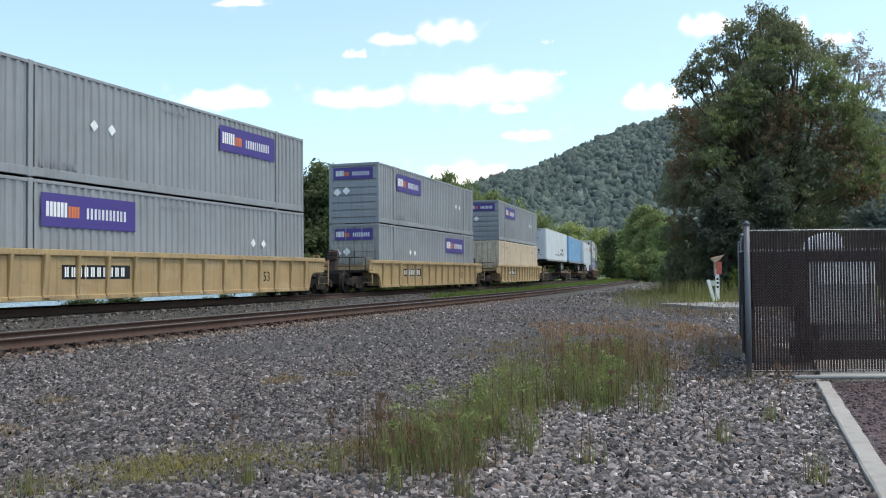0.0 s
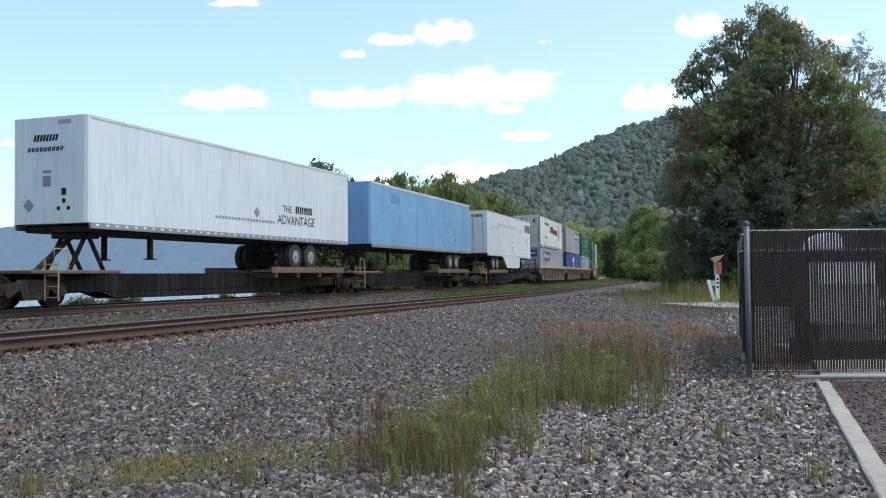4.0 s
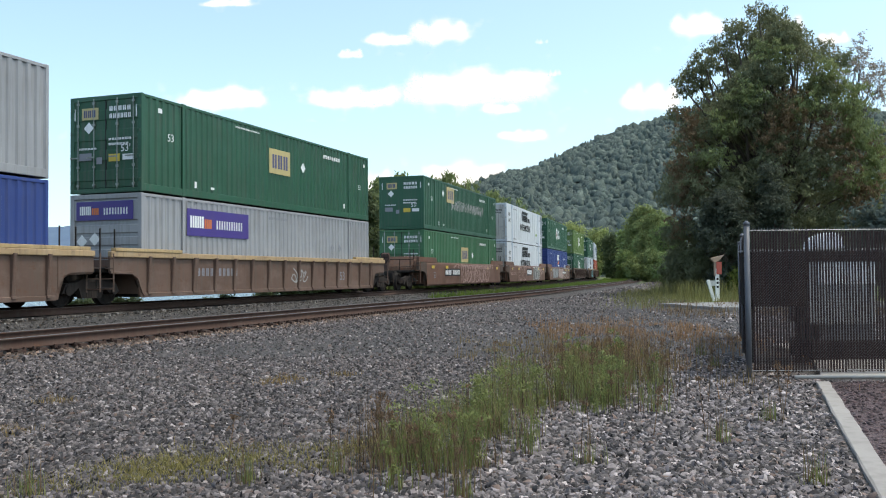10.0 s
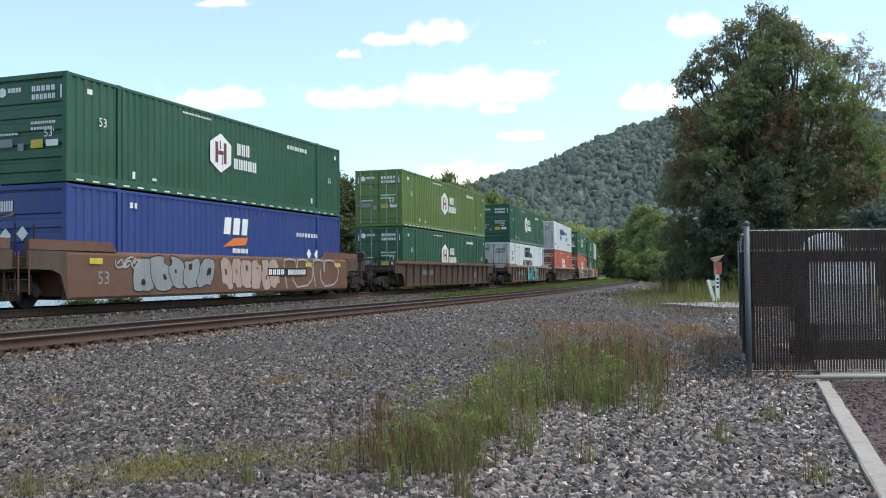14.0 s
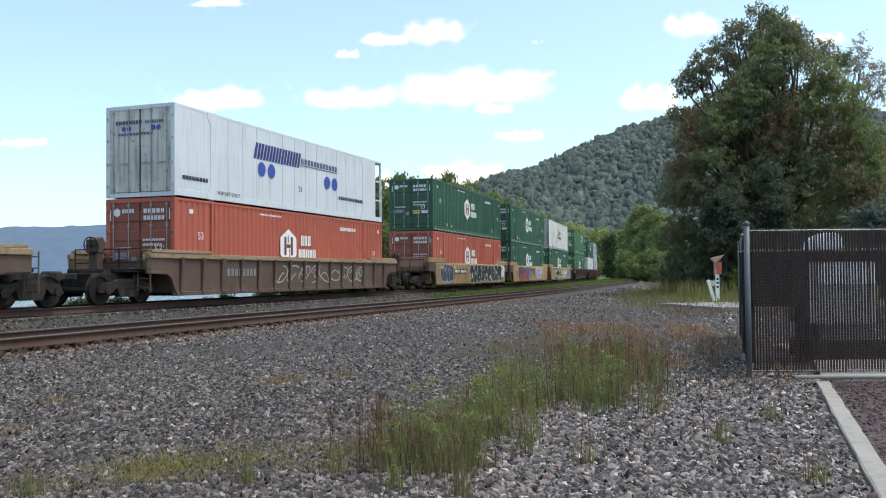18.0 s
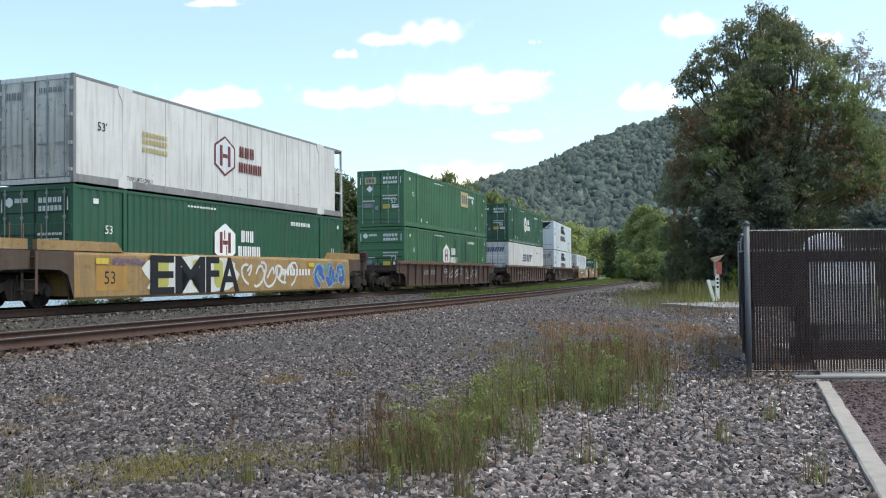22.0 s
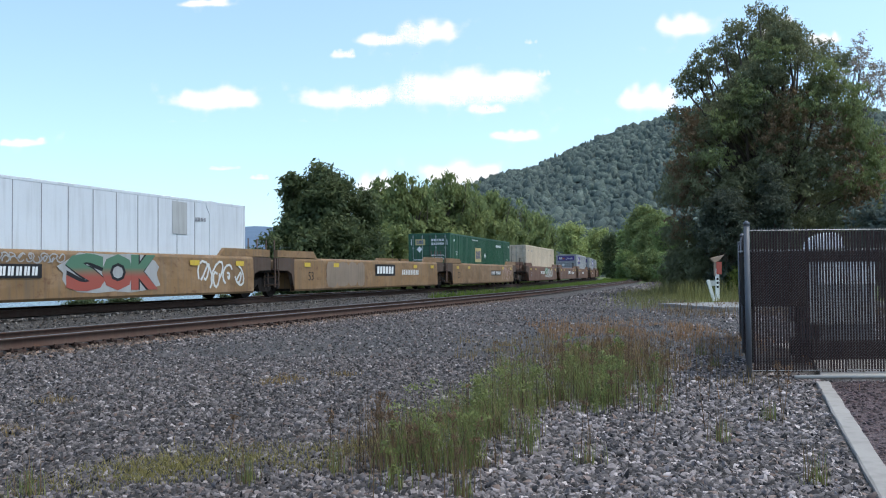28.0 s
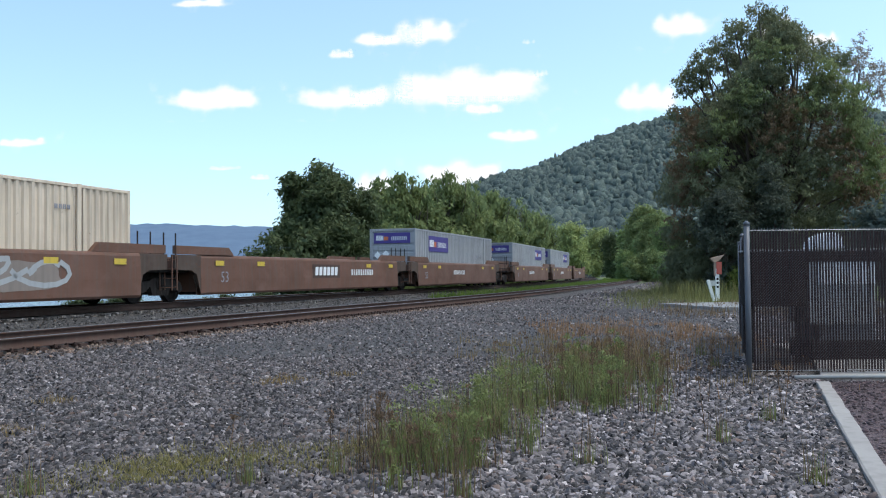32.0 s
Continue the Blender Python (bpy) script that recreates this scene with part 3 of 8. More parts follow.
def big_tree():
    d = 55.0
    u = d / 1590
    base = spot(1372, d)

    def at(brg, elev):
        return (brg - 1372) * u, (484 - elev) * u + 0.747 - base.z
    lobes = []
    # the crown's widths, from the lowest boughs up to the ragged top
    for elev, x0, x1 in ((470, 1190, 1530), (425, 1180, 1540), (375, 1178, 1530), (320, 1180, 1516), (265, 1190, 1496), (215, 1203, 1478), (165, 1226, 1460), (120, 1250, 1446), (82, 1290, 1435), (50, 1338, 1400)):
        r = 30 * u
        n = max(2, int((x1 - x0) / 52))
        for i in range(n):
            brg = x0 + 38 + (x1 - x0 - 80) * i / max(1, n - 1) + rng.normal(0, 7)
            x, z = at(brg, elev * 0.93 + 52 + rng.normal(0, 10))
            depth = math.sqrt(max(0.1, 1 - ((brg - 1365) / 215) ** 2)) * 4.2
            for y in (-depth, depth * rng.uniform(-0.4, 0.4), depth):
                s = r * rng.uniform(0.75, 1.25)
                lobes.append((x, y * 0.8, z, s * 1.1, s * 1.1, s * 0.85))
    for brg, elev in ((1372, 38), (1352, 58), (1396, 56), (1330, 80), (1412, 86), (1372, 78), (1290, 96), (1262, 118), (1236, 150), (1450, 110), (1312, 110), (1216, 196), (1478, 150), (1318, 46), (1300, 64), (1335, 34), (1208, 156), (1440, 74), (1464, 90), (1424, 62), (1240, 116), (1268, 84), (1226, 134), (1482, 116), (1388, 30)):
        x, z = at(brg, elev)
        lobes.append((x, rng.uniform(-1.5, 1.5), z, 0.85, 0.85, 0.7))
    t = tree("locust_tree", "large dark green locust tree with a ragged crown", base, lobes, 250000, 0.074, LEAF_DARK, 0.42, 4.5, 0.6, 0.35, parts=7)
    dead = []
    for brg, elev in ((1198, 300), (1194, 350), (1207, 255), (1212, 220), (1196, 395), (1532, 290), (1515, 345), (1430, 265), (1455, 300), (1440, 330), (1350, 235), (1362, 215), (1470, 375), (1218, 320), (1528, 268), (1490, 355), (1330, 260), (1415, 235)):
        x, z = at(brg, elev)
        dead.append((x, -4.0 if 1250 < brg < 1500 else -1.8, z, 1.15, 0.8, 1.3))
    # sunlight on outer boughs, mostly the right, painted with the paler leaves
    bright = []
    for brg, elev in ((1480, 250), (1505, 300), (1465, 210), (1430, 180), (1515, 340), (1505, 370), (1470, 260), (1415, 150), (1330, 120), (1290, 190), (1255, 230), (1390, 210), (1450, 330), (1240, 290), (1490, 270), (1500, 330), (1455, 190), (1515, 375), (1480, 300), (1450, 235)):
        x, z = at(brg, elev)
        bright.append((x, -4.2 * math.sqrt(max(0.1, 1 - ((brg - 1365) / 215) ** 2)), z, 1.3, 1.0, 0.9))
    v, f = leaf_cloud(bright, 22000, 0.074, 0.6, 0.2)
    piece("bough", fast_mesh("bough", v, f, LEAF_SUNLIT), t, label="lighter green outer boughs")
    v, f = leaf_cloud(dead, 17000, 0.07, 0.6, 0.1)
    piece("withered_foliage", fast_mesh("withered_foliage", v, f, LEAF_BROWN), t, label="brown withered sprays")


big_tree()


def simple_tree(name, label, brg, d, top, left, right, mat, leaves, size, base_z=None, group="", low=None, n=16, slim=1.0, shoots=0):
    """A tree d metres out that spans the bearings left to right and rises to top."""
    u = d / 1590
    base = spot(brg, d, base_z)
    eye = 488 - (brg - 784) * 0.0094
    h = (eye - top) * u + 0.747 - base.z
    w = (right - left) * u / 2
    lo = h * 0.16 if low is None else low
    r = min(w, (h - lo) / 2) * 0.42
    c = (left + right) / 2
    lobes = lobes_round((c - brg) * u, (h + lo) / 2, max(0.2, w - r * 0.9), max(0.2, (h - lo) / 2 - r * 0.8), n, r)
    for i in range(shoots):                  # upright shoots over the crown's top
        k = rng.uniform(-0.95, 0.95)
        up = (h + lo) / 2 + (h - lo) / 2 * math.sqrt(1 - k * k)
        lobes.append(((c - brg) * u + w * k, rng.uniform(-0.5, 0.5) * w, up - 0.1 + rng.uniform(0, 0.3), 0.16, 0.16, rng.uniform(0.5, 1.1)))
    return tree(name, label, base, lobes, leaves, size, mat, max(0.1, h * 0.02) * slim, h * 0.35, 0.9 if shoots else 0.2, 0.45, group)


simple_tree("bank_tree", "dark green tree with a leaning crown on the river bank", 570, 62, 284, 488, 648, LEAF_BANK, 26000, 0.18, n=46, low=0.6)
simple_tree("bank_tree", "small dark tree on the river bank", 645, 64, 335, 598, 690, LEAF_BANK, 12000, 0.18, n=20, low=0.8)
simple_tree("bank_tree", "low dark tree on the river bank", 512, 61, 308, 484, 550, LEAF_BANK, 7000, 0.18, n=10, low=1.0)
simple_tree("bank_shrub", "dark shrub on the river bank", 480, 58, 398, 428, 540, LEAF_BANK, 6300, 0.16, n=12, low=0.2)
simple_tree("bank_shrub", "dark shrub on the river bank", 600, 60, 380, 530, 690, LEAF_BANK, 13500, 0.16, n=24, low=0.2)
simple_tree("willow", "green willow with upright shoots", 722, 76, 328, 672, 775, LEAF_MID, 19000, 0.17, n=30, low=0.2, shoots=16)
simple_tree("willow", "green willow with upright shoots", 800, 84, 322, 745, 862, LEAF_MID, 20000, 0.17, n=32, low=0.2, shoots=16)
simple_tree("willow", "green willow on the bank", 875, 104, 350, 825, 925, LEAF_MID, 16000, 0.2, n=30, low=0.2, shoots=10)
simple_tree("willow", "green willow on the bank", 935, 130, 380, 890, 985, LEAF_MID, 14000, 0.24, n=28, low=0.2, shoots=8)
for brg, d, top, left, right in ((668, 78, 338, 628, 716), (702, 84, 330, 665, 748), (762, 92, 326, 722, 812), (838, 100, 336, 796, 880), (905, 118, 362, 866, 944), (955, 150, 388, 922, 990)):
    simple_tree("willow", "light green willow with upright shoots", brg, d, top, left, right, LEAF_MID, 9500, 0.19, n=26, low=0.2, shoots=10)
for brg, d, top, left, right in ((690, 70, 372, 640, 745), (765, 78, 360, 715, 825), (842, 92, 368, 795, 895), (905, 112, 385, 860, 950), (965, 150, 400, 930, 1000), (545, 59, 400, 480, 610), (650, 66, 395, 600, 705)):
    simple_tree("bank_shrub", "dense green shrub on the river bank", brg, d, top, left, right, LEAF_MID if brg > 640 else LEAF_BANK, 7000, 0.22, n=26, low=0.0)
simple_tree("roadside_tree", "pale yellow-green tree in full leaf", 1012, 270, 394, 978, 1050, LEAF_PALE, 12000, 0.44, n=28, low=0.0)
simple_tree("roadside_tree", "pale yellow-green tree in full leaf", 1052, 285, 402, 1020, 1092, LEAF_PALE, 12000, 0.44, n=28, low=0.0)
simple_tree("roadside_tree", "dark green tree beside the line", 1082, 235, 408, 1062, 1108, LEAF_BANK, 10500, 0.37, n=26, low=0.0)
simple_tree("roadside_tree", "tall green tree beside the line", 1135, 200, 362, 1092, 1182, LEAF_MID, 22500, 0.31, n=34, low=0.0)
simple_tree("roadside_tree", "green tree beside the line", 1165, 165, 375, 1120, 1205, LEAF_MID, 21000, 0.27, n=34, low=0.0)
LEAF_SUNNY = leaf("sunny_tree_leaves", (0.16, 0.245, 0.11), 0.4)
for brg, d, top, left, right in ((1112, 215, 398, 1084, 1142), (1180, 150, 388, 1148, 1214), (1148, 185, 412, 1118, 1178), (1102, 190, 446, 1080, 1132), (1128, 150, 462, 1104, 1154), (1178, 118, 452, 1150, 1206)):
    simple_tree("roadside_tree", "sunlit green tree in a row beside the line", brg, d, top, left, right, LEAF_SUNNY, 7000, d * 0.0016, n=24, low=0.0)
simple_tree("roadside_shrub", "leafy green shrub beside the line", 1150, 130, 440, 1108, 1195, LEAF_MID, 13500, 0.18, n=24, low=0.0)
simple_tree("roadside_shrub", "dark shrub under the locust tree", 1205, 62, 440, 1172, 1250, LEAF_DARK, 12000, 0.15, n=24, low=0.0)
simple_tree("roadside_shrub", "bright green shrub behind the fence", 1305, 49, 455, 1284, 1340, leaf("shrub_leaves", (0.10, 0.145, 0.04), 0.4), 4500, 0.11, n=10, low=0.0)
simple_tree("spruce", "blue-green spruce behind the fence", 1560, 44, 335, 1500, 1640, LEAF_BLUE, 9000, 0.15, n=20, low=0.3)
for brg, d, top, left, right in ((178, 33.5, 524, 108, 250), (140, 33, 528, 104, 175), (385, 39.5, 520, 348, 422), (300, 36.5, 538, 285, 330), (455, 43, 516, 436, 500), (225, 34.5, 526, 190, 262)):
    simple_tree("bank_shrub", "low leafy scrub at the edge of the river bank", brg, d, top, left, right, LEAF_BANK, 2600, 0.07, n=16, low=0.0)
LEAF_DEEP = leaf("dark_blue_green_leaves", (0.075, 0.1, 0.084), 0.3)
simple_tree("roadside_tree", "dark blue-green tree in front of the locust", 1285, 50, 335, 1215, 1350, LEAF_DEEP, 15000, 0.1, n=34, low=0.0)
simple_tree("roadside_tree", "tall dark blue-green tree in front of the locust", 1375, 50, 285, 1320, 1420, LEAF_DEEP, 17000, 0.1, n=34, low=0.0)


def thin_tree():
    d = 75.0
    u = d / 1590
    base = spot(1512, d)
    lobes = []
    for i in range(44):
        brg = rng.normal(1526, 30)
        elev = 112 + rng.normal(0, 26) + abs(brg - 1522) * 0.45
        s = rng.uniform(0.22, 0.5)
        lobes.append(((brg - 1512) * u, rng.normal(0, 1.0), (484 - elev) * u + 0.747 - base.z, s * 2, s * 2, s * 1.7))
    tree("thin_tree", "thin tree with sparse pinkish-grey leaves", base, lobes, 6500, 0.085, leaf("sparse_leaves", (0.25, 0.24, 0.23), 0.25), 0.14, 15.6, 0.2, 0.0)


thin_tree()

# ---------------------------------------------------------------- fence, kerb, posts
FY, GZ = 11.5, -0.6
SIDE = Vector((0.3025, 0.9532))          # way of the side run


def fence():
    slat_mat = paint("brown_privacy_slat", (0.044, 0.028, 0.027), 0.85, 0.3, 0.0, 0.0, 0.1)
    f = thing("chain_link_fence", "chain-link fence with dark brown privacy slats and grey steel posts", "fence", at=pose(0, 0, 0))
    x0 = (1322 - 784) / 1590 * FY
    z0, z1 = GZ + 0.075, GZ + 0.075 + 1.82
    post = Build().tube([(0, 0, -0.3), (0, 0, 1.96)], 0.036, 12).tube([(0, 0, 1.95), (0, 0, 1.99), (0, 0, 2.01)], [0.042, 0.036, 0.012], 12).mesh("post", POSTGREY, True)
    piece("post", post, f, at=(x0, FY, GZ))
    piece("post", post, f, at=(x0 + 3.05, FY, GZ))
    slat = Build().box(-0.0118, 0.0118, -0.003, 0.003, 0, z1 - z0 - 0.03).mesh("slat", slat_mat)
    # front run
    for i in range(80):
        piece("slat", slat, f, at=pose(x0 + 0.075 + i * 0.0373, FY + rng.normal(0, 0.002), z0 + rng.normal(0, 0.004), 0, rng.normal(0, 0.12), rng.normal(0, 5)))
    # side run, away from the road
    for i in range(208):
        piece("slat", slat, f, at=pose(x0 + SIDE.x * (0.06 + i * 0.0373), FY + SIDE.y * (0.06 + i * 0.0373), z0 + rng.normal(0, 0.004), 0, 0, 72.4 + rng.normal(0, 4)))
    for k in (3.9, 7.8):
        piece("post", post, f, at=(x0 + SIDE.x * k, FY + SIDE.y * k, GZ))
    wire = Build()
    for run in range(2):
        n = 84 if run == 0 else 208
        for i in range(-50, n):
            for up in (1, -1):
                a = max(0, i) * 0.0373
                k = (a - i * 0.0373) / 0.0373
                t0, t1 = k * 0.0373, min(1.82, ((n * 0.0373 - i * 0.0373) / 0.0373) * 0.0373)
                if t1 <= t0:
                    continue
                pts = []
                for t in (t0, t1):
                    along = i * 0.0373 + t
                    z = z0 + t if up > 0 else z1 - t
                    pts.append((x0 + 0.03 + along, FY - 0.012 * up, z) if run == 0 else (x0 + SIDE.x * along + 0.012 * up, FY + SIDE.y * along, z))
                wire.tube(pts, 0.0021, 3)
    piece("wire_mesh", wire.mesh("wire_mesh", paint("coated_wire", (0.075, 0.06, 0.062), 0.6, 0.3)), f, label="dark coated wire mesh")
    knots = Build()
    for i in range(82):
        knots.tube([(x0 + 0.04 + i * 0.0373, FY, z1 - 0.01), (x0 + 0.045 + i * 0.0373, FY, z1 + 0.022)], 0.0025, 3)
    piece("wire_ends", knots.mesh("wire_ends", GALV), f)
    piece("top_wire", Build().tube([(x0, FY, z1 - 0.01), (x0 + 3.05, FY, z1 - 0.01)], 0.006, 5).mesh("top_wire", GALV), f)
    piece("bottom_wire", Build().tube([(x0, FY, z0 + 0.02), (x0 + 3.05, FY, z0 + 0.02)], 0.006, 5).mesh("bottom_wire", GALV), f)


fence()


def kerbs():
    a, b = Vector((4.49, 10.9, 0)), Vector((2.085, 4.0, 0))
    d = (b - a).normalized()
    n = Vector((-d.y, d.x, 0))
    if n.x < 0:
        n = -n
    w = 0.155
    o = [(0, -0.25), (0, 0.02), (0.012, 0.03), (w - 0.012, 0.03), (w, 0.02), (w, -0.25)]
    k = 24
    v, f = [], []
    for i in range(k + 1):
        p = a.lerp(b, i / k)
        for u, z in o:
            q = p + n * (u + rng.normal(0, 0.003))
            v.append((q.x, q.y, GZ + z + rng.normal(0, 0.002)))
    m = len(o)
    for i in range(k):
        f += [(i * m + j, (i + 1) * m + j, (i + 1) * m + j + 1, i * m + j + 1) for j in range(m - 1)]
    f += [tuple(range(m)), tuple(range(k * m, k * m + m))[::-1]]
    thing("kerb", "pale concrete kerb beside dark mulch", "kerb", kind="structure", data=mesh_of("kerb", v, f, CONCRETE))
    mulch, nn, l, bs = nodes_of("dark_mulch")
    vec = coords(nn, l)
    cells = nn.new("ShaderNodeTexVoronoi")
    cells.inputs["Scale"].default_value = 34
    l.new(vec, cells.inputs["Vector"])
    sep = nn.new("ShaderNodeSeparateColor")
    l.new(cells.outputs["Color"], sep.inputs[0])
    l.new(mix_node(nn, l, sep.outputs[0], (0.045, 0.028, 0.029), (0.15, 0.10, 0.103)), bs.inputs["Base Color"])
    bs.inputs["Roughness"].default_value = 0.9
    bump(nn, l, bs, cells.outputs["Distance"], 1.0, 0.04)
    a2, b2 = a + n * w, b + n * w
    xs = 40
    vv, ff = [], []
    for i in range(25):
        p = a2.lerp(b2, i / 24)
        for j in range(xs):
            vv.append((p.x + j * 0.15 - 0.02, p.y, GZ + 0.018 + rng.normal(0, 0.008)))
    ff = [(i * xs + j, i * xs + j + 1, (i + 1) * xs + j + 1, (i + 1) * xs + j) for i in range(24) for j in range(xs - 1)]
    thing("mulch_bed", "dark reddish-brown mulch inside the kerb", "mulch", kind="structure", data=mesh_of("mulch_bed", vv, ff, mulch))
    bits = 3600
    t, u = rng.uniform(0, 1, bits), rng.uniform(0.02, 2.4, bits)
    brg, elev = a2.x + (b2.x - a2.x) * t + u, a2.y + (b2.y - a2.y) * t
    bv, bf = ico(1)
    bf = bf[bv[bf].mean(1)[:, 2] > -0.45]
    v, f = scatter(bv, bf, np.stack([brg, elev, np.full(bits, GZ + 0.03)], 1), np.stack([rng.uniform(0.012, 0.035, bits), rng.uniform(0.008, 0.016, bits), rng.uniform(0.006, 0.014, bits)], 1), True, 0.2)
    thing("mulch_pieces", "loose dark mulch pieces", "mulch", kind="stuff", data=fast_mesh("mulch_pieces", v, f, stone_material("mulch_piece", (0.042, 0.026, 0.027), (0.1, 0.066, 0.068), (0.2, 0.14, 0.145))))
    x = (1405 - 784) / 1590 * 11.2
    thing("edge_pipe", "pale pipe lying along the foot of the fence", "pipe", at=pose(0, 0, 0), data=Build().tube([(x, 11.25, GZ + 0.04), (x + 3.6, 11.2, GZ + 0.04)], 0.025, 10).mesh("edge_pipe", paint("pale_pipe", (0.52, 0.48, 0.44), 0.85, 0.15), True))
    thing("concrete_pad", "low pale concrete pad among weeds", "slab", at=pose(11.6, 35.2, GZ, 0, 0, 4), data=Build().prism([(-1.9, -3.2), (6.5, -3.6), (6.5, 2.8), (-2.6, 2.2)], "z", -0.2, 0.12).mesh("concrete_pad", paint("weathered_pad", (0.27, 0.265, 0.26), 0.9, 0.4)))


kerbs()


def cabinet():
    thing("concrete_pad", "pale concrete pad under the equipment cabinets", "slab", at=pose(0, 0, GZ), data=Build().prism([(4.72, 11.3), (9.6, 11.3), (9.6, 16.4), (6.0, 16.4), (5.6, 13.7)], "z", -0.2, 0.055).mesh("concrete_pad", CONCRETE))
    white = paint("white_cabinet", (0.78, 0.78, 0.8), 0.4, 0.12)
    c = thing("equipment_cabinet", "white equipment cabinet on a dark plinth behind the fence", "cabinet", at=pose(5.9, 13.3, GZ))
    piece("body", Build().box(-0.5, 0.49, 0, 0.8, 0.57, 1.5, 0.02).mesh("body", paint("grey_cabinet", (0.42, 0.42, 0.42), 0.5, 0.25)), c)
    for x in (-0.36, 0.07):
        piece("door", Build().box(x, x + 0.41, -0.02, 0.0, 1.16, 1.48, 0.008).mesh("door", white), c, label="white door panel")
    # shade low on the cabinet is put into the base's darker grey
    piece("base", Build().box(-0.34, 0.49, 0.02, 0.78, 0.33, 0.57, 0.01).mesh("base", paint("shaded_grey_base", (0.2, 0.2, 0.21), 0.7, 0.4)), c)
    piece("plinth", Build().box(-0.5, 0.64, -0.04, 0.84, 0.05, 0.33, 0.02).mesh("plinth", DARKSTEEL), c)
    piece("roof", Build().box(-0.52, 0.95, -0.03, 0.85, 1.5, 1.66, 0.02).mesh("roof", DARKSTEEL), c)
    # pale strip added to show the roof's top edge catching light
    piece("roof_edge", Build().box(-0.52, 0.95, -0.03, 0.85, 1.662, 1.685, 0.005).mesh("roof_edge", GALV), c, label="galvanised roof edge")
    piece("vent_hood", Build().prism([(-0.33, 1.702), (0.09, 1.702), (0.08, 1.82), (0.03, 1.9), (-0.08, 1.94), (-0.2, 1.9), (-0.31, 1.81)], "y", 0.1, 0.6).mesh("vent_hood", white), c)
    d = thing("equipment_cabinet", "dark utility cabinet on legs behind the fence", "cabinet", at=pose(4.97, 13.3, GZ))
    piece("body", Build().box(-0.38, 0.39, 0, 0.6, 0.84, 1.66, 0.02).mesh("body", DARKSTEEL), d)
    # same pale strip for the lit top edge of this cabinet
    piece("lid", Build().box(-0.4, 0.43, -0.01, 0.61, 1.662, 1.685, 0.005).mesh("lid", GALV), d, label="galvanised lid")
    for x in (-0.36, 0.32):
        piece("leg", Build().box(x, x + 0.05, 0.2, 0.26, -0.2, 0.85).mesh("leg", DARKSTEEL), d)


cabinet()


def marker_posts():
    white = paint("white_post_paint", (0.74, 0.73, 0.70), 0.6, 0.3)
    red = paint("faded_red_plate", (0.42, 0.075, 0.05), 0.5, 0.3)
    tan = paint("weathered_board", (0.34, 0.24, 0.18), 0.8, 0.4)
    d = 43.0
    x = (1262 - 784) / 1590 * d
    p = thing("leaning_post", "leaning white marker post", "post", at=pose(x, d, GZ, 0, -15, 0))
    piece("shaft", Build().box(-0.075, 0.075, -0.06, 0.06, -0.25, 1.02, 0.015).mesh("shaft", white), p)
    piece("cap", Build().tube([(0, 0, 1.015), (0, 0, 1.05)], [0.08, 0.05], 10).mesh("cap", white), p)
    x = (1271 - 784) / 1590 * d
    s = thing("marker_sign", "white marker post with a red plate and tilted board", "sign", at=pose(x, d + 0.2, GZ))
    piece("post", Build().box(-0.10, 0.08, -0.06, 0.06, -0.25, 1.55, 0.015).mesh("post", white), s)
    piece("plate", Build().box(-0.06, 0.19, -0.09, -0.065, 1.28, 1.88, 0.01).mesh("plate", red), s, label="faded red plate")
    piece("upper_post", Build().box(-0.16, 0.0, -0.05, 0.05, 1.2, 1.95, 0.01).mesh("upper_post", tan), s)
    piece("hood", Build().prism([(-0.34, 2.05), (-0.18, 1.86), (0.05, 1.92), (0.32, 2.22), (0.1, 2.16)], "y", -0.12, 0.12).mesh("hood", tan), s, label="tilted weathered board")
    piece("small_plate", Build().box(-0.42, -0.12, -0.08, -0.06, 0.72, 0.98, 0.01).mesh("small_plate", paint("grey_plate", (0.45, 0.45, 0.43))), s)
    for z in (0.62, 0.82, 1.0):
        piece("mark", Build().box(-0.06, 0.04, -0.064, -0.0605, z, z + 0.11).mesh("mark", DARKSTEEL), s)


marker_posts()

# ---------------------------------------------------------------- the train: paints
YELLOW = paint("yellow_car_paint", (0.40, 0.27, 0.13), 0.6, 0.5, 0.25)
YELLOW_SMOOTH = paint("amber_car_paint", (0.32, 0.193, 0.07), 0.55, 0.6, 0.4)
OCHRE = paint("ochre_car_paint", (0.255, 0.145, 0.062), 0.6, 0.65, 0.45)
BROWN = paint("brown_car_paint", (0.145, 0.068, 0.044), 0.65, 0.55, 0.35, 0.0, 0.35)
WORN = paint("worn_rust_brown_paint", (0.112, 0.068, 0.053), 0.7, 0.6, 0.45, 0.0, 0.3)
WORN_CAP = paint("faded_tan_cap", (0.30, 0.205, 0.125), 0.65, 0.55, 0.35, 0.0, 0.3)
BROWN_DARK = paint("dark_brown_car_paint", (0.078, 0.045, 0.036), 0.7, 0.55, 0.35, 0.0, 0.3)
TAN = paint("weathered_tan_car_paint", (0.148, 0.09, 0.068), 0.65, 0.6, 0.45, 0.0, 0.3)
SILL = paint("faded_yellow_sill", (0.42, 0.28, 0.15), 0.6, 0.5, 0.3)
CAPTAN = paint("faded_yellow_cap", (0.45, 0.31, 0.15), 0.6, 0.5, 0.2)
CAPYEL = paint("bright_yellow_cap", (0.62, 0.43, 0.05), 0.5, 0.35, 0.1)
GREY = paint("grey_container", (0.265, 0.273, 0.293), 0.5, 0.36)
LIGHTGREY = paint("light_grey_container", (0.315, 0.315, 0.33), 0.45, 0.4)
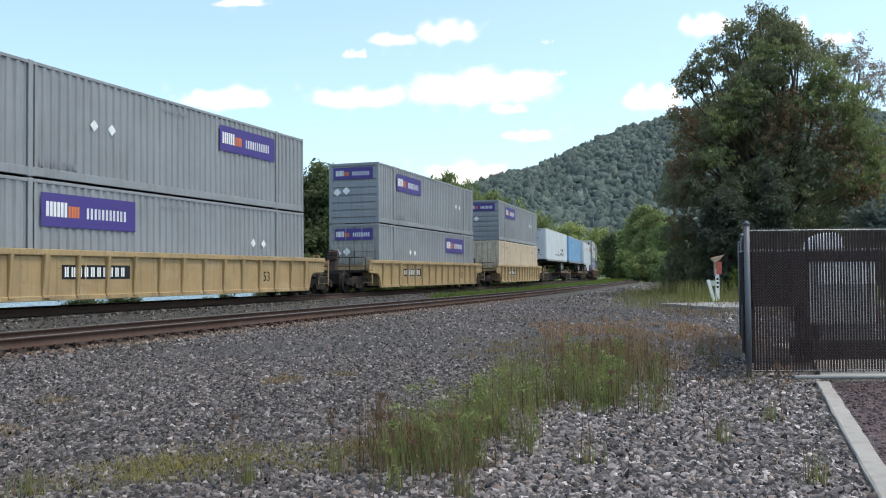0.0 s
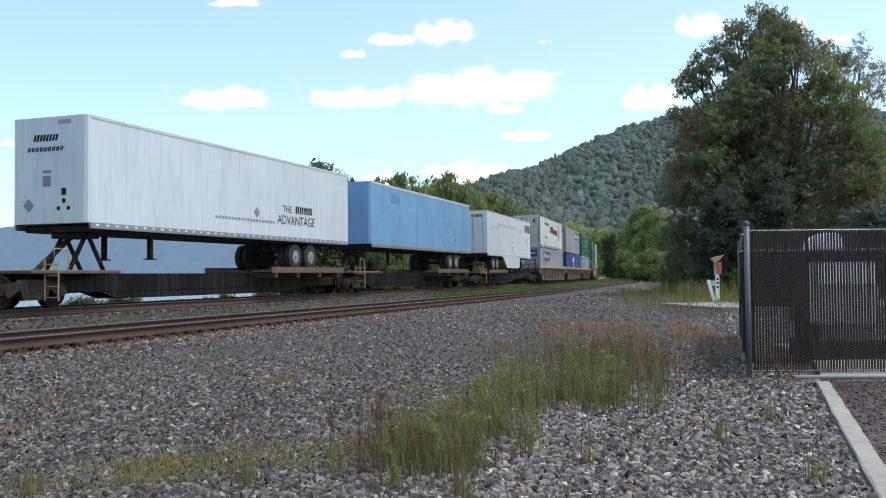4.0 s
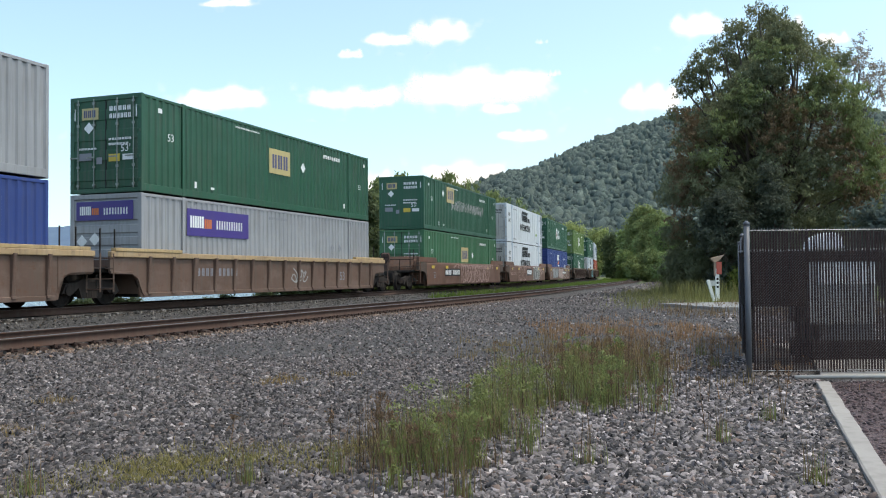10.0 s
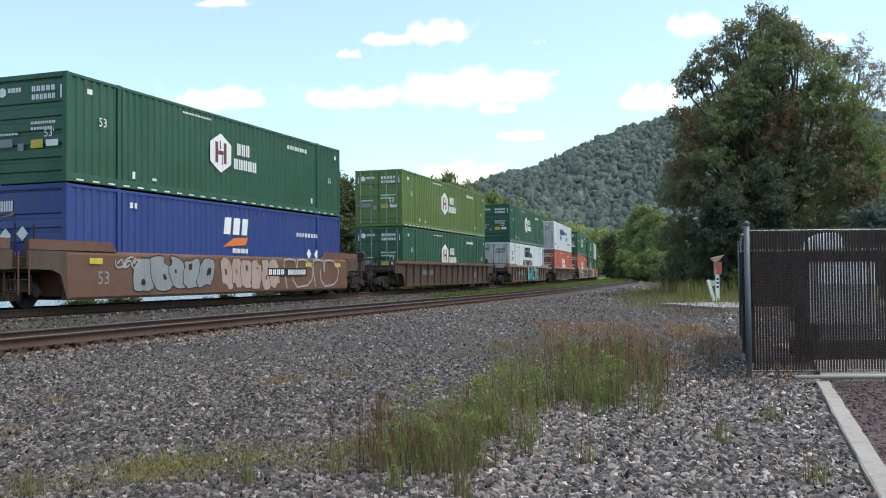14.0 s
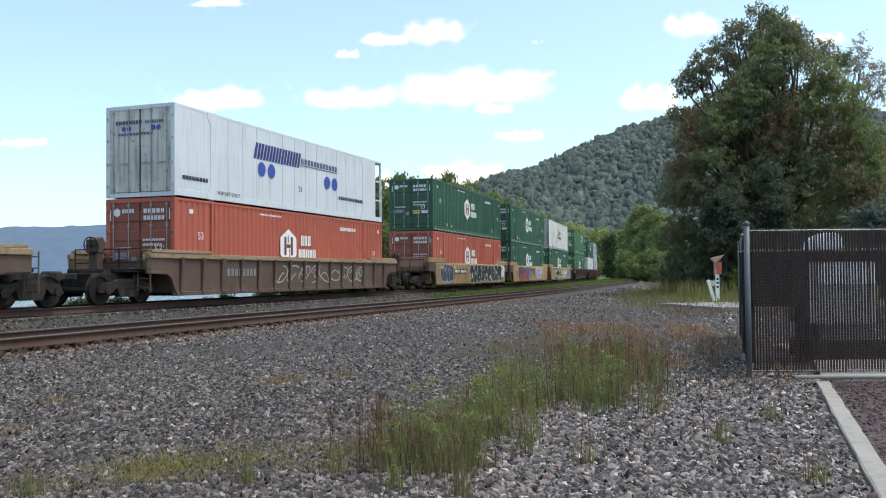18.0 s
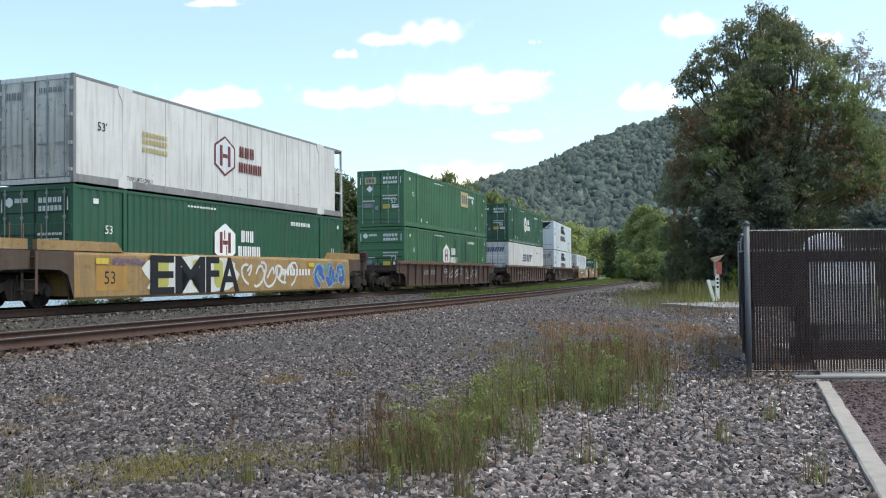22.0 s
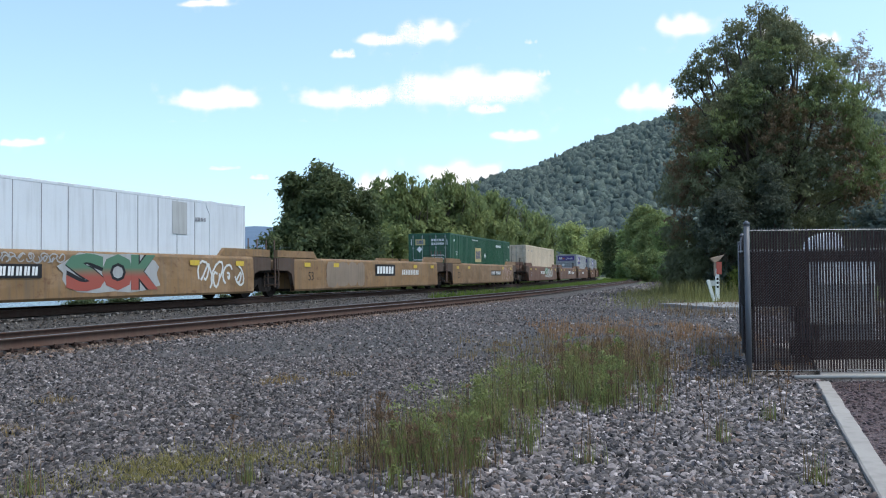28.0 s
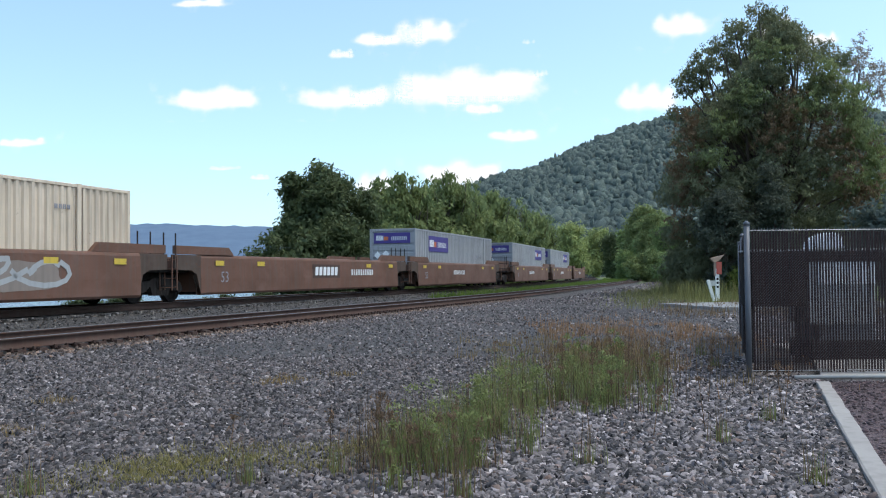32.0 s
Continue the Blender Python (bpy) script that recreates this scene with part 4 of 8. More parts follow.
CREAM = paint("cream_container", (0.66, 0.53, 0.40), 0.5, 0.4, 0.08)
BLUE = paint("blue_container", (0.017, 0.044, 0.205), 0.4, 0.3)
GREEN = paint("green_container", (0.0125, 0.084, 0.042), 0.42, 0.36)
GREEN_MID = paint("mid_green_container", (0.038, 0.14, 0.062), 0.5, 0.45)
GREEN_LIGHT = paint("olive_green_container", (0.105, 0.172, 0.038), 0.5, 0.35)
ORANGE = paint("orange_red_container", (0.45, 0.095, 0.058), 0.45, 0.34)
WHITE = paint("white_container", (0.62, 0.645, 0.69), 0.35, 0.2)
OFFWHITE = paint("soiled_white_container", (0.65, 0.635, 0.62), 0.45, 0.36, 0.05)
RAILGREY = paint("soiled_grey_rail", (0.24, 0.235, 0.24), 0.55, 0.55, 0.1)
SKYBLUE = paint("pale_blue_trailer", (0.17, 0.34, 0.56), 0.4, 0.25)
SILVER = paint("silver_post", (0.42, 0.50, 0.60), 0.4, 0.2, 0, 0.3)
PURPLE = paint("purple_panel", (0.055, 0.032, 0.21), 0.45, 0.15)
INK_WHITE = paint("white_marking", (0.78, 0.78, 0.78), 0.5, 0.15)
INK_GREY = paint("faded_marking", (0.24, 0.24, 0.27), 0.6, 0.2)
INK_BLACK = paint("black_marking", (0.016, 0.016, 0.019), 0.6, 0.03, 0.0, 0.0, 0.25)
INK_ORANGE = paint("orange_marking", (0.66, 0.17, 0.03), 0.5, 0.15)
INK_RED = paint("dark_red_marking", (0.15, 0.026, 0.026), 0.5, 0.15)
INK_BLUE = paint("blue_marking", (0.03, 0.07, 0.33), 0.5, 0.15)
INK_NAVY = paint("navy_marking", (0.06, 0.07, 0.16), 0.5, 0.15)
INK_YELLOW = paint("yellow_marking", (0.62, 0.44, 0.06), 0.5, 0.15)
INK_GOLD = paint("tan_marking", (0.50, 0.40, 0.18), 0.5, 0.2)
SPRAY_BLUE = paint("blue_spray", (0.04, 0.09, 0.32), 0.6, 0.2)
SPRAY_TEAL = paint("teal_spray", (0.10, 0.30, 0.34), 0.6, 0.2)
SPRAY_WHITE = paint("white_spray", (0.62, 0.62, 0.60), 0.6, 0.25)
SPRAY_RED = paint("red_spray", (0.40, 0.06, 0.04), 0.6, 0.2)
SPRAY_PINK = paint("pink_spray", (0.42, 0.27, 0.24), 0.6, 0.25)
SPRAY_LILAC = paint("lilac_spray", (0.36, 0.27, 0.46), 0.6, 0.2)
SPRAY_GREEN = paint("green_spray", (0.06, 0.18, 0.08), 0.6, 0.2)
SPRAY_GREY = paint("grey_spray", (0.36, 0.36, 0.36), 0.6, 0.25)
TYRE = paint("tyre_rubber", (0.02, 0.02, 0.021), 0.8, 0.3)
RIM = paint("wheel_rim", (0.33, 0.32, 0.29), 0.5, 0.4, 0, 0.4)
SOILED = paint("soiled_white_door", (0.60, 0.565, 0.52), 0.6, 0.7, 0.35)
LEN, WID, HIGH = 16.154, 1.295, 2.896
CACHE = {}


def cached(key, make):
    if key not in CACHE:
        CACHE[key] = make()
    return CACHE[key]


# ---------------------------------------------------------------- the train: containers


def corrugated(length, z0, z1, period, depth, y, facing):
    """A side sheet with trapezoid corrugations, facing -1 or +1 along y."""
    n = int(length / period)
    p = length / n
    pts = []
    for i in range(n):
        for u, d in ((0.0, 0), (0.36, 0), (0.5, 1), (0.86, 1)):
            pts.append(((i + u) * p, d * depth))
    pts.append((length, 0))
    v = [(x, y - facing * d, z) for z in (z0, z1) for x, d in pts]
    k = len(pts)
    f = [(i, i + 1, k + i + 1, k + i) if facing < 0 else (i + 1, i, k + i, k + i + 1) for i in range(k - 1)]
    return v, f


def side_mesh(style, facing):
    def make():
        b = Build()
        y = facing * (WID - 0.012)
        if style in ("panel", "short"):
            b.box(0.1, LEN - (0.1 if style == "panel" else 0.72), min(y, y - facing * 0.05), max(y, y - facing * 0.05), 0.14, HIGH - 0.08)
        else:
            # a corner sheet, the long middle and the other corner sheet, parted by the lifting posts
            for x in (2.05, LEN - 2.05):
                b.box(x - 0.2, x + 0.2, min(y - facing * 0.045, y - facing * 0.05), max(y - facing * 0.045, y - facing * 0.05), 0.15, HIGH - 0.09)
            for a, c in ((0.1, 1.91), (2.19, LEN - 2.19), (LEN - 1.91, LEN - 0.1)):
                v, f = corrugated(c - a, 0.15, HIGH - 0.09, 0.29 if style == "steel" else 0.25, 0.042 if style == "steel" else 0.055, y, facing)
                b.add([(p[0] + a, p[1], p[2]) for p in v], f)
        return b.mesh("side_panel")
    return cached(("side", style, facing), make)


def seams_mesh():
    def make():
        b = Build()
        for i in range(1, 13):
            x = 2.05 + (LEN - 4.1) * i / 13
            b.box(x - 0.011, x + 0.011, -WID - 0.002, -WID + 0.01, 0.16, HIGH - 0.1)
        return b.mesh("seam")
    return cached("seams", make)


def end_wall(style):
    """The leading end: doors with lock rods, a ribbed bulkhead or a smooth nose."""
    def make():
        b = Build()
        w = WID - 0.06
        if style == "flat_door":
            b.box(0.02, 0.08, 0.012, w, 0.16, HIGH - 0.12, 0.012)
        elif style == "door":
            # one leaf, as a sheet pressed into four shallow panels
            o = [(0.03, 0.16)]
            for z in (0.35, 0.95, 1.55, 2.15):
                o += [(0.03, z), (0.012, z + 0.03), (0.012, z + 0.31), (0.03, z + 0.34)]
            o += [(0.03, HIGH - 0.12), (0.08, HIGH - 0.12), (0.08, 0.16)]
            b.add([(x, y, z) for y in (0.012, w) for x, z in o], [tuple(range(len(o))), tuple(range(len(o), 2 * len(o)))[::-1]] + [(i, len(o) + i, len(o) + (i + 1) % len(o), (i + 1) % len(o)) for i in range(len(o))])
        elif style == "ribbed":
            o = [(0.06, 0.14)]
            for z, t in ((0.28, 0.27), (0.64, 0.27), (1.0, 0.27), (1.36, 0.27), (1.72, 0.27), (2.1, 0.62)):
                o += [(0.06, z), (0.02, z + 0.03), (0.02, z + t - 0.03), (0.06, z + t)]
            o += [(0.06, HIGH - 0.08), (0.1, HIGH - 0.08), (0.1, 0.14)]
            b.add([(x, y, z) for y in (-w, w) for x, z in o], [tuple(range(len(o))), tuple(range(len(o), 2 * len(o)))[::-1]] + [(i, len(o) + i, len(o) + (i + 1) % len(o), (i + 1) % len(o)) for i in range(len(o))])
        else:
            b.box(0.02, 0.08, -w, w, 0.14, HIGH - 0.08, 0.02)
        return b.mesh("end_wall")
    return cached(("end", style), make)


def skeleton_mesh(key):
    def make():
        b = Build()
        if key == "corner_post":
            b.box(0, 0.11, -0.075, 0.075, 0, HIGH, 0.012)
        elif key == "casting":
            b.box(0, 0.18, -0.085, 0.085, 0, 0.12, 0.01)
        elif key == "lift_post":
            b.box(-0.08, 0.08, -0.03, 0.03, 0.02, HIGH - 0.02, 0.01)
        elif key == "wide_post":
            b.prism([(-0.3, 0.02), (0.3, 0.02), (0.3, 0.2), (0.13, 0.42), (0.13, HIGH - 0.42), (0.3, HIGH - 0.2), (0.3, HIGH - 0.02), (-0.3, HIGH - 0.02), (-0.3, HIGH - 0.2), (-0.13, HIGH - 0.42), (-0.13, 0.42), (-0.3, 0.2)], "y", -0.012, 0.02)
        elif key == "base_rail":
            b.box(0.1, LEN - 0.1, -0.045, 0.045, 0.02, 0.24, 0.01)
        elif key == "top_rail":
            b.box(0.1, LEN - 0.1, -0.04, 0.04, HIGH - 0.1, HIGH - 0.01, 0.01)
        elif key == "end_rail":
            b.box(0.0, 0.1, -WID + 0.09, WID - 0.09, 0, 0.14, 0.01)
        elif key == "roof":
            n = 48
            pts = []
            for i in range(n):
                a = 0.12 + (LEN - 0.24) * i / n
                p = (LEN - 0.24) / n
                pts += [(a, 0.0), (a + p * 0.4, 0.0), (a + p * 0.5, 0.02), (a + p * 0.9, 0.02)]
            k = len(pts)
            b.add([(x, y, HIGH - 0.05 + z) for y in (-WID + 0.04, WID - 0.04) for x, z in pts], [(i, i + 1, k + i + 1, k + i) for i in range(k - 1)])
        elif key == "floor":
            b.box(0.1, LEN - 0.1, -WID + 0.05, WID - 0.05, 0.08, 0.14)
        elif key == "lock_rod":
            b.tube([(0.0, 0, 0.12), (0.0, 0, HIGH - 0.08)], 0.018, 6)
            for z in (0.2, 0.75, 2.0, 2.65):
                b.box(-0.02, 0.02, -0.04, 0.04, z, z + 0.07)
            b.box(-0.025, 0.0, -0.02, 0.28, 1.05, 1.09)
        elif key == "nose_frame":
            for y in (-WID + 0.05, WID - 0.05):
                b.box(-0.08, 0.0, y - 0.05, y + 0.05, 0, HIGH, 0.01)
                for z in (0.05, 1.0, 1.9, HIGH - 0.1):
                    b.box(-0.62, -0.04, y - 0.03, y + 0.03, z, z + 0.06)
            b.box(-0.08, 0, -WID + 0.1, WID - 0.1, HIGH - 0.12, HIGH, 0.01)
            b.box(-0.08, 0, -WID + 0.1, WID - 0.1, 0, 0.12, 0.01)
        return b.mesh(key)
    return cached(key, make)


def quads(shapes, name, key=None):
    """Flat markings in the plane of a side (x along, z up), 3 mm thick; shapes are outlines."""
    def make():
        b = Build()
        for o in shapes:
            b.prism(o, "y", -0.003, 0.0)
        return b.mesh(name)
    return cached(key, make) if key else make()


def rect(x0, z0, x1, z1, lean=0.0):
    h = (z1 - z0) * lean
    return [(x0, z0), (x1, z0), (x1 + h, z1), (x0 + h, z1)]


def word_bars(x0, z0, x1, z1, n, gap=0.22, lean=0.0):
    """n pairs of plain upright bars in place of letters."""
    p = (x1 - x0) / n
    w, h = p * (1 - gap), z1 - z0
    out = []
    for i in range(n):
        a = x0 + i * p
        out += [rect(a, z0, a + 0.42 * w, z1, lean), rect(a + 0.58 * w, z0, a + w, z1, lean)]
    return out


def text_mesh(words, size, bold=0.0):
    def make():
        c = bpy.data.curves.new("text", "FONT")
        c.body, c.size, c.extrude = words, size, 0.0015
        c.resolution_u = 2
        c.offset = bold
        ob = bpy.data.objects.new("text", c)
        me = bpy.data.meshes.new_from_object(ob)
        bpy.data.objects.remove(ob)
        bpy.data.curves.remove(c)
        me.materials.clear()
        return me
    return cached(("text", words, size, bold), make)


ON_SIDE = pose(0, 0, 0, 90, 0, 0)
ON_END = pose(0, 0, 0, 90, 0, -90)


def side_mark(parent, name, shapes, mat, y=-WID, label="", key=None):
    return piece(name, quads(shapes, name, key), parent, mat, (0, y - 0.004, 0), label)


def end_mark(parent, name, shapes, mat, x=-0.002, label="", key=None):
    return piece(name, quads(shapes, name, key), parent, mat, pose(x, 0, 0, 0, 0, -90), label)


def lettering(parent, words, x, z, size, mat, y=-WID, end=False, bold=0.0):
    m = pose(-0.006, -x, z) @ ON_END if end else pose(x, y - 0.006, z) @ ON_SIDE
    return piece("lettering", text_mesh(words, size, bold), parent, mat, m, "lettering reading " + words)


def hexagon(cx, cz, w, h):
    return [(cx, cz - h), (cx + w, cz - h * 0.5), (cx + w, cz + h * 0.5), (cx, cz + h), (cx - w, cz + h * 0.5), (cx - w, cz - h * 0.5)]


def diamond(cx, cz, r):
    return [(cx, cz - r), (cx + r, cz), (cx, cz + r), (cx - r, cz)]


def disc(cx, cz, r, n=16):
    return [(cx + r * math.cos(2 * math.pi * i / n), cz + r * math.sin(2 * math.pi * i / n)) for i in range(n)]


def purple_panel(c, x, z=1.72, w=3.6, h=0.86):
    """The parcel carrier's panel: purple, with white, orange and fine white blocks."""
    side_mark(c, "logo_panel", [rect(x, z, x + w, z + h)], PURPLE, label="purple company panel", key=("pp", x, z, w))
    side_mark(c, "logo", word_bars(x + 0.16, z + 0.26, x + 0.92, z + 0.64, 3, 0.12), INK_WHITE, -WID - 0.004, key=("pb", x, z))
    side_mark(c, "logo", word_bars(x + 0.94, z + 0.26, x + 1.36, z + 0.56, 2, 0.12), INK_ORANGE, -WID - 0.004, key=("po", x, z))
    side_mark(c, "logo", word_bars(x + 1.62, z + 0.26, x + 3.25, z + 0.55, 11, 0.5), INK_WHITE, -WID - 0.004, key=("pw", x, z))


def purple_end(c, z=2.12):
    end_mark(c, "logo_panel", [rect(-1.05, z, 1.0, z + 0.56)], PURPLE, label="purple company panel", key=("ep", z))
    end_mark(c, "logo", word_bars(-0.92, z + 0.16, -0.5, z + 0.42, 3, 0.12), INK_WHITE, -0.006, key=("eb", z))
    end_mark(c, "logo", word_bars(-0.48, z + 0.16, -0.22, z + 0.36, 2, 0.12), INK_ORANGE, -0.006, key=("eo", z))
    end_mark(c, "logo", word_bars(-0.05, z + 0.16, 0.85, z + 0.36, 9, 0.5), INK_WHITE, -0.006, key=("ew", z))


def hub_mark(c, x=6.45, z=1.62, ink=INK_WHITE, inner=INK_RED):
    side_mark(c, "logo_hexagon", [hexagon(x + 0.65, z, 0.62, 0.66)], ink, label="hexagonal company mark", key=("hx", x, z))
    side_mark(c, "logo", [rect(x + 0.32, z - 0.34, x + 0.48, z + 0.36), rect(x + 0.82, z - 0.34, x + 0.98, z + 0.36), rect(x + 0.5, z - 0.06, x + 0.8, z + 0.08), rect(x + 0.58, z + 0.12, x + 0.64, z + 0.42), rect(x + 0.7, z - 0.4, x + 0.75, z - 0.1)], inner, -WID - 0.004, key=("hi", x, z))
    side_mark(c, "logo", word_bars(x + 1.65, z + 0.06, x + 2.5, z + 0.46, 3, 0.25) + word_bars(x + 1.45, z - 0.44, x + 2.95, z - 0.08, 5, 0.22), ink if ink == INK_WHITE else inner, key=("hw", x, z))


def container_marks(c, ink, ends=True):
    """Small stencils that every box carries: size, data and number bars."""
    lettering(c, "53", 1.2, 1.62, 0.34, ink)
    lettering(c, "53", 15.0, 1.35, 0.3, ink)
    side_mark(c, "number_mark", word_bars(11.6, 2.35, 13.2, 2.5, 8, 0.3), ink, key="nb1")
    side_mark(c, "stencil", word_bars(5.0, 2.62, 6.6, 2.68, 10, 0.3) + [rect(2.6, 0.32, 2.72, 0.52), rect(3.5, 0.34, 3.7, 0.42), rect(13.5, 0.4, 13.62, 0.6), rect(15.6, 2.4, 15.75, 2.55), rect(0.75, 2.42, 0.95, 2.56)], ink, key="nb2")
    if ends:
        end_mark(c, "number_mark", word_bars(0.15, 2.42, 0.95, 2.56, 5, 0.3) + word_bars(0.15, 2.2, 0.95, 2.34, 6, 0.3), ink, key="eb1")
        end_mark(c, "stencil", word_bars(0.12, 1.55, 0.95, 1.62, 7, 0.25) + word_bars(0.12, 1.4, 0.85, 1.47, 7, 0.25) + word_bars(-0.95, 1.3, -0.3, 1.36, 6, 0.25) + [rect(0.62, 0.95, 1.02, 1.12)], ink, key="eb2")
        lettering(c, "53'", 0.55, 1.2, 0.3, ink, end=True)
        end_mark(c, "corner_mark", [rect(-1.13, 2.2, -1.09, 2.55)], ink, key="cm1")
        end_mark(c, "corner_mark", [rect(1.09, 2.2, 1.13, 2.55)], ink, key="cm2")
        end_mark(c, "data_plate", [rect(-0.95, 0.98, -0.5, 1.2)], INK_GREY, key="dp1")
        end_mark(c, "data_plate", [rect(-0.32, 0.86, -0.12, 1.06)], INK_GREY, key="dp2")
        end_mark(c, "warning_plate", [rect(0.12, 0.92, 0.52, 1.14)], INK_YELLOW, key="eb3")


def placards(c, z=1.5, ink=INK_WHITE):
    end_mark(c, "placard", [diamond(-0.85, z, 0.2), diamond(-0.38, z + 0.06, 0.2)], ink, key=("pl", z))


def add_container(unit, tier, mat, style="steel", end="doors", label="", marks=None, post=None, group="containers", open_end=False):
    """One 53-foot box, in the bottom (0) or on top (1) of a unit."""
    base = (0.36, 3.292)[tier]
    c = thing("shipping_container", label, "container", group)
    for facing in (-1, 1):
        piece("side_panel", side_mesh("short" if open_end else style, facing), c, mat)
        y = facing * (WID - 0.045)
        rail = RAILGREY if mat == OFFWHITE and style == "panel" else mat
        piece("base_rail", skeleton_mesh("base_rail"), c, rail, (0, y, 0))
        piece("top_rail", skeleton_mesh("top_rail"), c, rail, (0, y, 0))
        for x in (0.0,) if open_end else (0.0, LEN - 0.11):
            piece("corner_post", skeleton_mesh("corner_post"), c, rail, (x, facing * (WID - 0.075), 0))
        for x in (2.05, LEN - 2.05):
            if style == "panel":
                piece("lift_post", skeleton_mesh("wide_post"), c, post or SILVER, (x, facing * (WID - 0.008 if facing > 0 else WID - 0.006), 0))
            else:
                piece("lift_post", skeleton_mesh("lift_post"), c, mat, (x, facing * (WID - 0.02), 0))
            for z in (0.0, HIGH - 0.12):
                piece("lift_casting", skeleton_mesh("casting"), c, post or mat, (x - 0.09, facing * (WID - 0.08), z - (0.004 if z == 0 else -0.006)))
    if style == "panel":
        piece("seam", seams_mesh(), c, paint("grimy_seam", (0.36, 0.37, 0.39), 0.6, 0.4) if marks == m_patch else mat)
    piece("roof", skeleton_mesh("roof"), c, mat)
    piece("floor", skeleton_mesh("floor"), c, DARKSTEEL)
    for x, z in ((0.0, 0.0), (0.0, HIGH - 0.14), (LEN - 0.1, 0.0), (LEN - 0.1, HIGH - 0.14)):
        piece("end_rail", skeleton_mesh("end_rail"), c, mat, (x, 0, z))
    if end == "doors":
        # green and red doors: shade of the unlit end put into darker paint
        door_mat = SOILED if style == "panel" else paint("rust_streaked_cream_door", (0.62, 0.5, 0.37), 0.6, 0.6, 0.4) if mat == CREAM else paint("soiled_grey_door", (0.33, 0.31, 0.285), 0.65, 0.8, 0.25) if mat in (GREY, LIGHTGREY) else paint("shaded_green_door", (0.014, 0.082, 0.04), 0.55, 0.6, 0.1) if mat == GREEN else paint("shaded_red_door", (0.27, 0.06, 0.035), 0.55, 0.6, 0.1) if mat == ORANGE else mat
        leaf_key = "flat_door" if style in ("panel", "fine") else "door"
        piece("door", end_wall(leaf_key), c, door_mat)
        piece("door", end_wall(leaf_key), c, door_mat, (0, -WID + 0.048, 0))
        piece("door_gasket", cached("gasket", lambda: Build().box(0.006, 0.03, -0.016, 0.016, 0.15, HIGH - 0.11).mesh("door_gasket")), c, TYRE, label="black rubber gasket between the doors")
        hinge = cached("hinge", lambda: Build().box(-0.012, 0.03, -0.075, 0.075, -0.045, 0.045, 0.008).tube([(-0.014, -0.05, -0.05), (-0.014, -0.05, 0.05)], 0.014, 6).mesh("hinge"))
        for z in (0.35, 1.05, 1.8, 2.5):
            for y in (-1.19, 1.19):
                piece("hinge", hinge, c, door_mat, pose(0, y, z, 180 if y > 0 else 0))
    else:
        piece("end_wall", end_wall(end), c, mat)
    piece("end_wall", end_wall("plain"), c, mat, pose(LEN - (0.62 if open_end else 0), 0, 0, 0, 0, 180))
    if open_end:
        piece("nose_frame", skeleton_mesh("nose_frame"), c, mat, (LEN + 0.005, 0, 0), "open end frame with rungs")
    if end == "doors":
        for y in (-1.0, -0.42, 0.42, 1.0):
            piece("lock_rod", skeleton_mesh("lock_rod"), c, GALV if style == "panel" else paint("dull_door_rod", (0.30, 0.33, 0.31), 0.5, 0.5, 0.1, 0.3), (0.0, y, 0))
    if end == "nose":
        end_mark(c, "grille", [[(-1.1, HIGH - 0.12), (-0.75, HIGH - 0.72), (0.35, HIGH - 0.72), (1.1, HIGH - 0.12)]], INK_BLACK, -0.0, "black cooling unit grille")
        end_mark(c, "panel_seam", [rect(-0.02, 0.5, 0.02, 2.1), rect(-1.1, 0.46, 1.1, 0.5)], INK_GREY)
    if marks:
        marks(c)
    RIDERS.append((c, unit, base))
    return c


RIDERS = []          # everything that rides with a unit: (object, unit, height)

# ---------------------------------------------------------------- the train: cars


def wheel_mesh():
    def make():
        b = Build()
        o = [(0.0, 0.10), (0.02, 0.36), (0.06, 0.38), (0.06, 0.425), (0.0, 0.43), (-0.05, 0.43), (-0.07, 0.46), (-0.09, 0.46), (-0.09, 0.36), (-0.03, 0.33), (-0.03, 0.1)]
        n = 22
        v, f, k = [], [], len(o)
        for i in range(n):
            a = 2 * math.pi * i / n
            v += [(r * math.cos(a), y, r * math.sin(a)) for y, r in o]
        for i in range(n):
            j = (i + 1) % n
            f += [(i * k + q, i * k + (q + 1) % k, j * k + (q + 1) % k, j * k + q) for q in range(k)]
        b.add(v, f)
        b.tube([(0, -0.03, 0), (0, 0.14, 0)], 0.12, 10)
        return b.mesh("wheel")
    return cached("wheel", make)


def truck_meshes():
    def make():
        frame_ = Build()
        frame_.prism([(-1.12, 0.36), (-0.98, 0.62), (-0.55, 0.66), (-0.4, 0.74), (0.4, 0.74), (0.55, 0.66), (0.98, 0.62), (1.12, 0.36), (0.7, 0.36), (0.5, 0.5), (0.38, 0.22), (-0.38, 0.22), (-0.5, 0.5), (-0.7, 0.36)], "y", -0.08, 0.08)
        bolster = Build().box(-0.24, 0.24, -1.1, 1.1, 0.42, 0.68, 0.03)
        axle = Build().tube([(0, -1.05, 0), (0, 1.05, 0)], 0.085, 8)
        bearing = Build().tube([(0, -0.08, 0), (0, 0.08, 0)], 0.13, 10)
        spring = Build()
        for x in (-0.2, 0.0, 0.2):
            spring.tube([(x, 0, 0.26), (x, 0, 0.5)], 0.075, 8)
        return frame_.mesh("side_frame"), bolster.mesh("bolster"), axle.mesh("axle"), bearing.mesh("bearing"), spring.mesh("spring_set")
    return cached("truck", make)


TRUCKMAT = paint("dusty_truck_iron", (0.028, 0.022, 0.02), 0.85, 0.3, 0.1, 0.0, 0.15)
